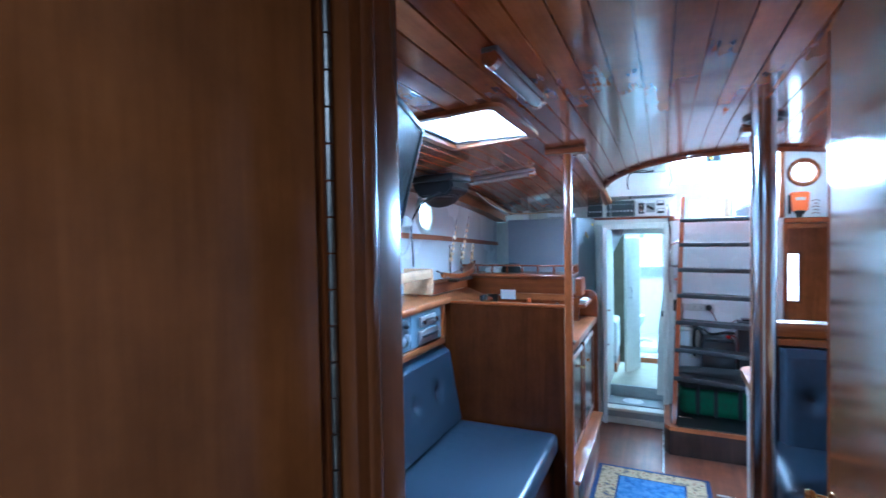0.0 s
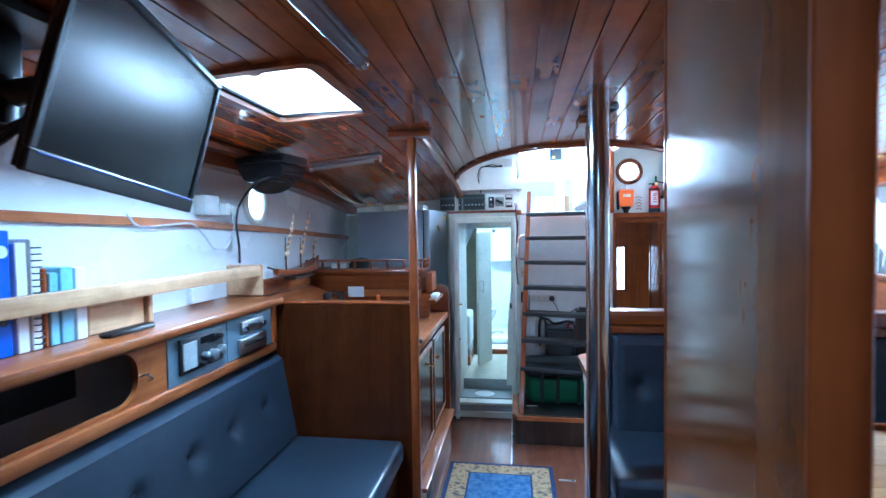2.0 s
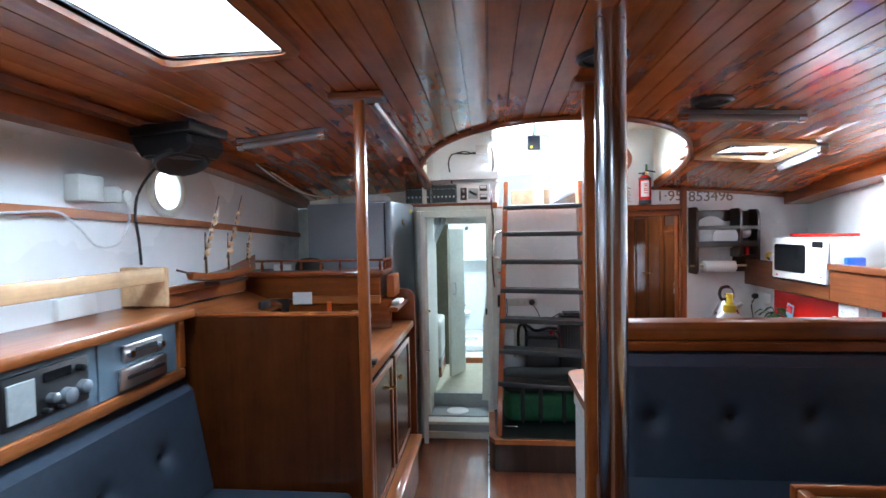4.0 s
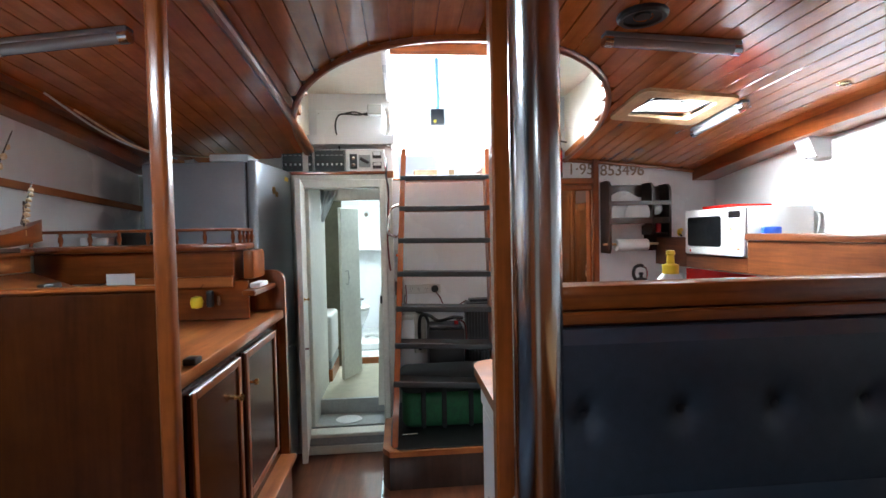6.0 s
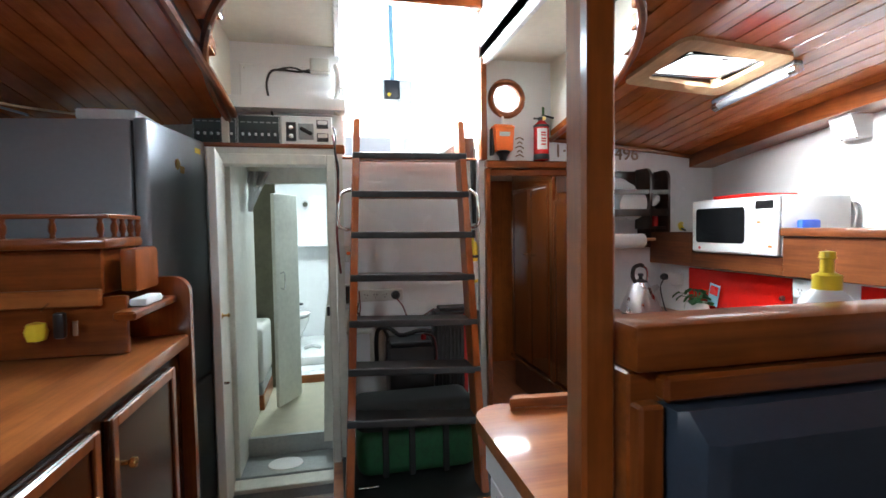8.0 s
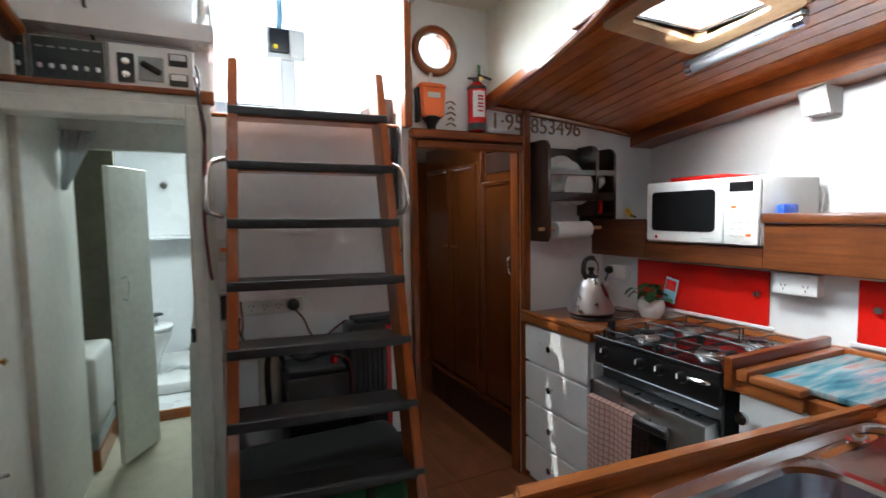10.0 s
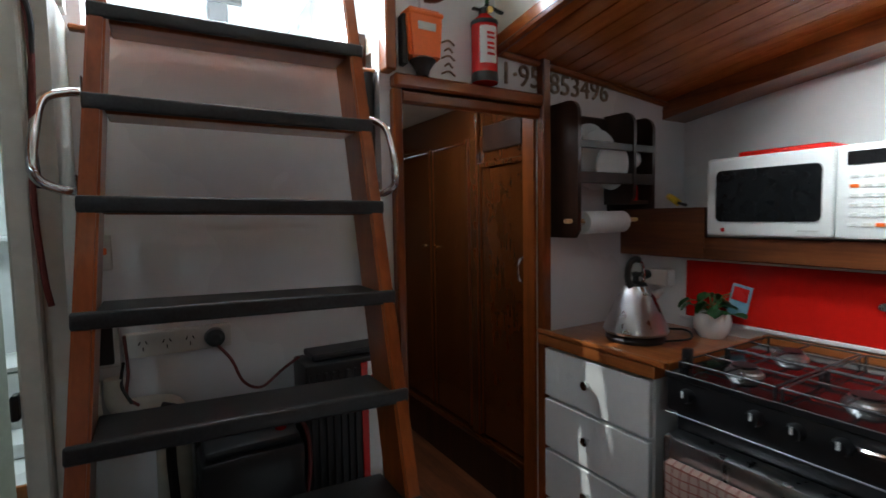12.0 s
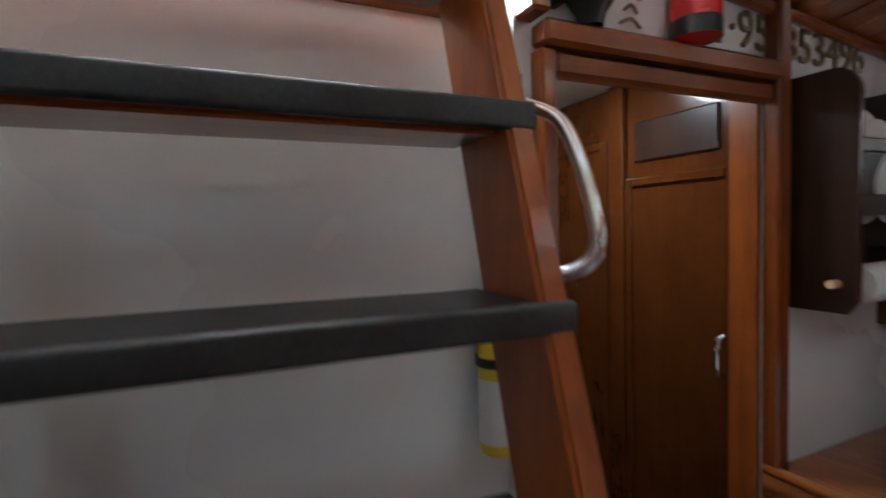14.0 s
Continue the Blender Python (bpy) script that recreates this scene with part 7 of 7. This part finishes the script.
def red_panels():
    for y0, y1, z0, z1, ky in ((3.965, 4.645, 0.955, 1.185, 4.01), (2.95, 3.66, 0.96, 1.185, 3.60)):
        t = thing("sliding_panel", (1.845, (y0 + y1) / 2, z0), "glossy red sliding locker panel behind the galley", "panel", "red panels")
        part("panel", box(1.838, 1.849, y0, y1, z0, z1, 0.002), RED, t)
        part("knob", lathe([(0.012, 0), (0.011, 0.012), (0, 0.013)], (1.838, ky, 1.085), (-1, 0, 0), 16), BRUSHED, t)
        bm = box(1.834, 1.849, y0 - 0.02, y1 + 0.02, z1 + 0.001, z1 + 0.014, 0.002)
        box(1.834, 1.849, y0 - 0.02, y1 + 0.02, z0 - 0.015, z0 - 0.001, 0.002, bm)
        part("track", bm, WHITE, t)


red_panels()


def microwave():
    t = thing("microwave_oven", (2.0, 4.24, 1.289), "white microwave oven with dark glass door sitting in the shelf", "microwave")
    part("case", box(1.775, 2.18, 3.962, 4.515, 1.289, 1.578, 0.012, None, 2), APPLIANCE, t)
    d = part("door", box(1.748, 1.774, 4.115, 4.513, 1.291, 1.576, 0.012, None, 3), APPLIANCE, t)
    part("window", slab(rounded(4.145, 4.475, 1.345, 1.53, 0.02), "x", 1.744, 1.749), SCREEN, d)
    part("badge", lathe([(0.008, 0), (0.007, 0.002), (0, 0.002)], (1.748, 4.45, 1.315), (-1, 0, 0), 14), REDPAINT, d)
    part("badge_bar", box(1.7465, 1.748, 4.15, 4.21, 1.312, 1.317, 0), PLASTICGREY, d)
    p = part("control_panel", box(1.751, 1.774, 3.964, 4.111, 1.291, 1.576, 0.010, None, 2), APPLIANCE, t)
    part("display", box(1.747, 1.751, 3.985, 4.085, 1.515, 1.555, 0.003), DARKGLASS, p)
    for r in range(6):
        for c in range(3):
            part("button", box(1.748, 1.751, 3.99 + 0.032 * c, 4.012 + 0.032 * c, 1.33 + 0.029 * r, 1.341 + 0.029 * r, 0.001), ORANGE if (r, c) in ((0, 0), (4, 2)) else PLASTICGREY, p)
    t = thing("oven_mitt", (2.0, 4.35, 1.58), "flat red silicone mat on top of the microwave", "mat")
    part("mat", box(1.82, 2.08, 4.15, 4.44, 1.5785, 1.60, 0.008, None, 2), RED, t)
    t = thing("cable", (2.15, 4.0, 1.5), "white appliance cord behind the microwave", "cable")
    part("cord", tube([(2.175, 4.03, 1.50), (2.20, 3.99, 1.54), (2.205, 3.96, 1.50), (2.20, 3.97, 1.42)], 0.006), PLASTICGREY, t)
    t = thing("spray_bottle", (1.9, 3.93, 1.44), "small blue plastic tool lying on the shelf", "tool")
    part("body", box(1.84, 1.95, 3.92, 3.95, 1.236, 1.46, 0.01, None, 2), BLUE, t)
    t = thing("yellow_tool", (1.85, 4.68, 1.4), "yellow-handled gas lighter on the shelf", "lighter")
    part("handle", tube([(1.80, 4.66, 1.42), (1.82, 4.70, 1.44), (1.86, 4.74, 1.45)], 0.014, 8), YELLOW, t)
    part("rod", rod((1.80, 4.66, 1.42), (1.79, 4.62, 1.41), 0.006), BLACK, t)
    t = thing("knee_bracket", (2.2, 3.97, 1.85), "white boxed knee under the deck beam at the hull", "bracket")
    part("knee", slab([(2.238, 2.05), (2.06, 2.05), (2.15, 1.845), (2.238, 1.845)], "y", 3.92, 4.03), WHITE, t)
    for y in (3.94, 4.01):
        part("screw", lathe([(0.006, 0), (0.005, 0.004), (0, 0.005)], (2.17, y, 1.845), (0, 0, -1), 10), STEEL, t)
    t = thing("piano_hinge", (2.235, 3.2, 1.7), "thin steel hinge strip on the white hull lining", "hinge")
    bm = bmesh.new()
    for k in range(9):
        box(2.230, 2.238, 3.195, 3.215, 1.45 + 0.06 * k, 1.50 + 0.06 * k, 0.001, bm)
    part("strip", bm, SILVER, t)
    t = thing("downlight", (1.95, 3.6, 2.1), "small recessed brass ceiling light, unlit", "light")
    zz = deck_height(1.85, 3.45)
    part("rim", lathe([(0.03, 0.003), (0.03, -0.006), (0.018, -0.008), (0.016, 0.0), (0, 0.0)], (1.85, 3.45, zz), (0, 0, 1), 20), BRASS, t)


microwave()


def plant():
    c = Vector((1.765, 4.49, 0.906))
    t = thing("potted_plant", c, "small leafy green plant in a white round pot", "plant")
    part("pot", lathe([(0, 0), (0.045, 0), (0.062, 0.03), (0.066, 0.06), (0.058, 0.095), (0.053, 0.095), (0.05, 0.08), (0, 0.08)], c, (0, 0, 1), 32), PORCELAIN, t)
    part("soil", lathe([(0.052, 0.084), (0, 0.087)], c, (0, 0, 1), 20), SOIL, t)
    rnd = random.Random(4)
    for k in range(20):
        a = rnd.uniform(0, 6.28)
        rr, h = rnd.uniform(0.03, 0.10), rnd.uniform(0.10, 0.17)
        tip = c + Vector((rr * math.cos(a), rr * math.sin(a), h))
        part("stem", tube([c + Vector((0, 0, 0.085)), c + Vector((rr * 0.5 * math.cos(a), rr * 0.5 * math.sin(a), h * 0.95)), tip], 0.0022, 5), LEAF, t)
        bm = bmesh.new()
        L, W = rnd.uniform(0.035, 0.055), rnd.uniform(0.018, 0.028)
        d = Vector((math.cos(a), math.sin(a), rnd.uniform(-0.7, 0.2))).normalized()
        s = d.cross(Vector((0, 0, 1))).normalized()
        u = s.cross(d)
        rows = []
        for i in range(7):
            q = i / 6
            w = W * math.sin(math.pi * (0.06 + 0.9 * q)) ** 0.7
            o = tip + d * (L * (q - 0.2)) - u * (0.25 * L * q * q)
            rows.append((bm.verts.new(o - s * w + u * 0.005), bm.verts.new(o - u * 0.002), bm.verts.new(o + s * w + u * 0.005)))
        for p, q in zip(rows, rows[1:]):
            bm.faces.new((p[0], p[1], q[1], q[0]))
            bm.faces.new((p[1], p[2], q[2], q[1]))
        bmesh.ops.solidify(bm, geom=bm.faces[:], thickness=0.0015)
        part("leaf", bm, LEAF, t)
    t = thing("seed_card", (1.83, 4.44, 1.0), "small printed picture card behind the plant", "card")
    part("card", merge(bmesh.new(), box(-0.002, 0.002, -0.035, 0.035, 0, 0.12, 0), Matrix.Translation((1.815, 4.43, 0.99)) @ Matrix.Rotation(0.2, 4, "X")), TEALCARD, t)
    part("picture", merge(bmesh.new(), box(-0.004, -0.0022, -0.028, 0.028, 0.06, 0.11, 0), Matrix.Translation((1.815, 4.43, 0.99)) @ Matrix.Rotation(0.2, 4, "X")), REDPAINT, t)


plant()


def sink():
    t = thing("kitchen_sink", (0.8, 3.2, 0.9), "stainless steel sink with drainer set in the teak counter", "sink")
    bm = bmesh.new()
    rings = []
    for g, z, r in ((0.0, 0.9035, 0.07), (0.006, 0.912, 0.066), (0.02, 0.910, 0.06), (0.035, 0.902, 0.055)):
        rings.append([bm.verts.new((x, y, z)) for x, y in rounded(0.44 + g, 1.24 - g, 2.88 + g, 3.385 - g, r, 6)])
    n = len(rings[0])
    for a, b in zip(rings, rings[1:]):
        for k in range(n):
            bm.faces.new((a[k], a[(k + 1) % n], b[(k + 1) % n], b[k]))
    part("rim", bm, SINKSTEEL, t)
    bm = bmesh.new()
    outer = [bm.verts.new((x, y, 0.9022)) for x, y in rounded(0.475, 0.93, 2.915, 3.365, 0.055, 6)]
    rings = [outer]
    for g, z, r in ((0.03, 0.906, 0.085), (0.04, 0.898, 0.08), (0.055, 0.80, 0.07), (0.09, 0.765, 0.05)):
        rings.append([bm.verts.new((x, y, z)) for x, y in rounded(0.475 + g, 0.93 - g, 2.915 + g, 3.365 - g, r, 6)])
    for a, b in zip(rings, rings[1:]):
        for k in range(len(a)):
            bm.faces.new((a[k], a[(k + 1) % len(a)], b[(k + 1) % len(a)], b[k]))
    bm.faces.new(rings[-1])
    part("bowl", bm, SINKSTEEL, t)
    bm = bmesh.new()
    nx, ny = 40, 12
    grid = [[bm.verts.new((0.93 + 0.275 * i / nx, 2.915 + 0.45 * j / ny, 0.9015 + 0.0025 * math.sin(j * math.pi * 2 / 3 + 0.4) * min(1, min(i, nx - i) / 5))) for i in range(nx + 1)] for j in range(ny + 1)]
    for a, b in zip(grid, grid[1:]):
        for k in range(nx):
            bm.faces.new((a[k], a[k + 1], b[k + 1], b[k]))
    part("drainer", bm, SINKSTEEL, t)
    part("overflow", merge(bmesh.new(), lathe([(0.04, 0.004), (0.034, 0.008), (0.02, 0.002), (0, 0.002)], (0, 0, 0), (0, 0, 1), 24), Matrix.Translation((1.10, 3.33, 0.903)) @ Matrix.Diagonal((1, 0.45, 1, 1))), STEEL, t)
    t = thing("dish_soap", (0.68, 2.86, 0.9), "white dish soap bottle with a yellow cap behind the bench", "bottle")
    c = (0.68, 2.86, 0.902)
    part("bottle", lathe([(0, 0), (0.045, 0), (0.048, 0.01), (0.048, 0.36), (0.044, 0.395), (0.022, 0.42), (0, 0.42)], c, (0, 0, 1), 24), APPLIANCE, t)
    part("cap", lathe([(0.024, 0.415), (0.024, 0.445), (0.012, 0.45), (0.011, 0.475), (0.014, 0.478), (0.012, 0.49), (0, 0.492)], c, (0, 0, 1), 20), YELLOW, t)


sink()


def rug():
    t = thing("rug", (-0.36, 3.2, 0.0), "blue rug with patterned gold border and navy edge", "rug")
    part("edge", box(-0.735, 0.0, 2.50, 3.785, 0.0005, 0.008, 0.002), RUGEDGE, t)
    part("border", box(-0.705, -0.03, 2.53, 3.755, 0.0085, 0.0105, 0.001), RUGBORDER, t)
    part("inner_line", box(-0.585, -0.15, 2.65, 3.635, 0.011, 0.012, 0), RUGEDGE, t)
    part("field", box(-0.572, -0.163, 2.663, 3.622, 0.0125, 0.0135, 0), RUGBLUE, t)
    structure("floor_hatch_trim", box(0.03, 0.14, 3.60, 3.62, 0.0005, 0.006, 0.001), BRUSHED, "thin bright metal strip in the cabin floor", "trim")
    structure("floor_strip", box(-0.295, -0.285, 3.80, 4.65, 0.0005, 0.006, 0.001), BRUSHED, "thin metal strip along the floor hatch", "trim")


rug()


# ---- cockpit seen through the companionway ----
def cockpit():
    structure("cockpit_floor", box(-0.175, 0.535, 5.024, 7.59, 1.75, 1.83, 0), WHITE, "white painted cockpit floor", "floor")
    structure("cockpit_coaming", box(-1.2, -0.2, 5.31, 7.59, 2.16, 2.32, 0.02, box(0.56, 1.6, 5.31, 7.59, 2.02, 2.32, 0.02)), WHITE, "white cockpit seats", "seat")
    structure("cockpit_end", box(-0.17, 0.53, 7.1, 7.16, 1.832, 2.38, 0.01), WHITE, "white cockpit end wall", "wall")
    t = thing("engine_control", (0.28, 6.2, 2.5), "black engine control with white lever on a cockpit pedestal", "control")
    part("pedestal", box(0.24, 0.34, 6.22, 6.40, 1.832, 2.50, 0.01), APPLIANCE, t)
    part("panel", box(0.17, 0.30, 6.17, 6.215, 2.53, 2.68, 0.01, None, 2), BLACK, t)
    part("lever_head", box(0.30, 0.40, 6.15, 6.21, 2.50, 2.67, 0.015, None, 2), PLASTICGREY, t)
    part("arm", box(0.16, 0.41, 6.216, 6.25, 2.50, 2.70, 0.005), APPLIANCE, t)
    part("button", lathe([(0.016, 0), (0.014, 0.01), (0, 0.011)], (0.21, 6.17, 2.56), (0, -1, 0), 14), YELLOW, t)
    t = thing("cockpit_locker", (0.20, 6.5, 1.832), "light teak locker front in the cockpit", "locker")
    part("front", box(0.0, 0.42, 6.42, 6.60, 1.832, 2.12, 0.006), ASH_Y, t)
    t = thing("rope", (0.25, 5.9, 2.9), "hanging turquoise and white rope tail", "rope")
    part("tail", tube([(0.235, 6.2, 3.4), (0.24, 6.21, 3.0), (0.25, 6.22, 2.8), (0.24, 6.225, 2.69)], 0.02), TEALCARD, t)


cockpit()
structure("hatch_front", box(-0.20, 0.62, 3.92, 3.95, 2.45, 2.84, 0), WHITE, "white front of the companionway hatch", "coaming")
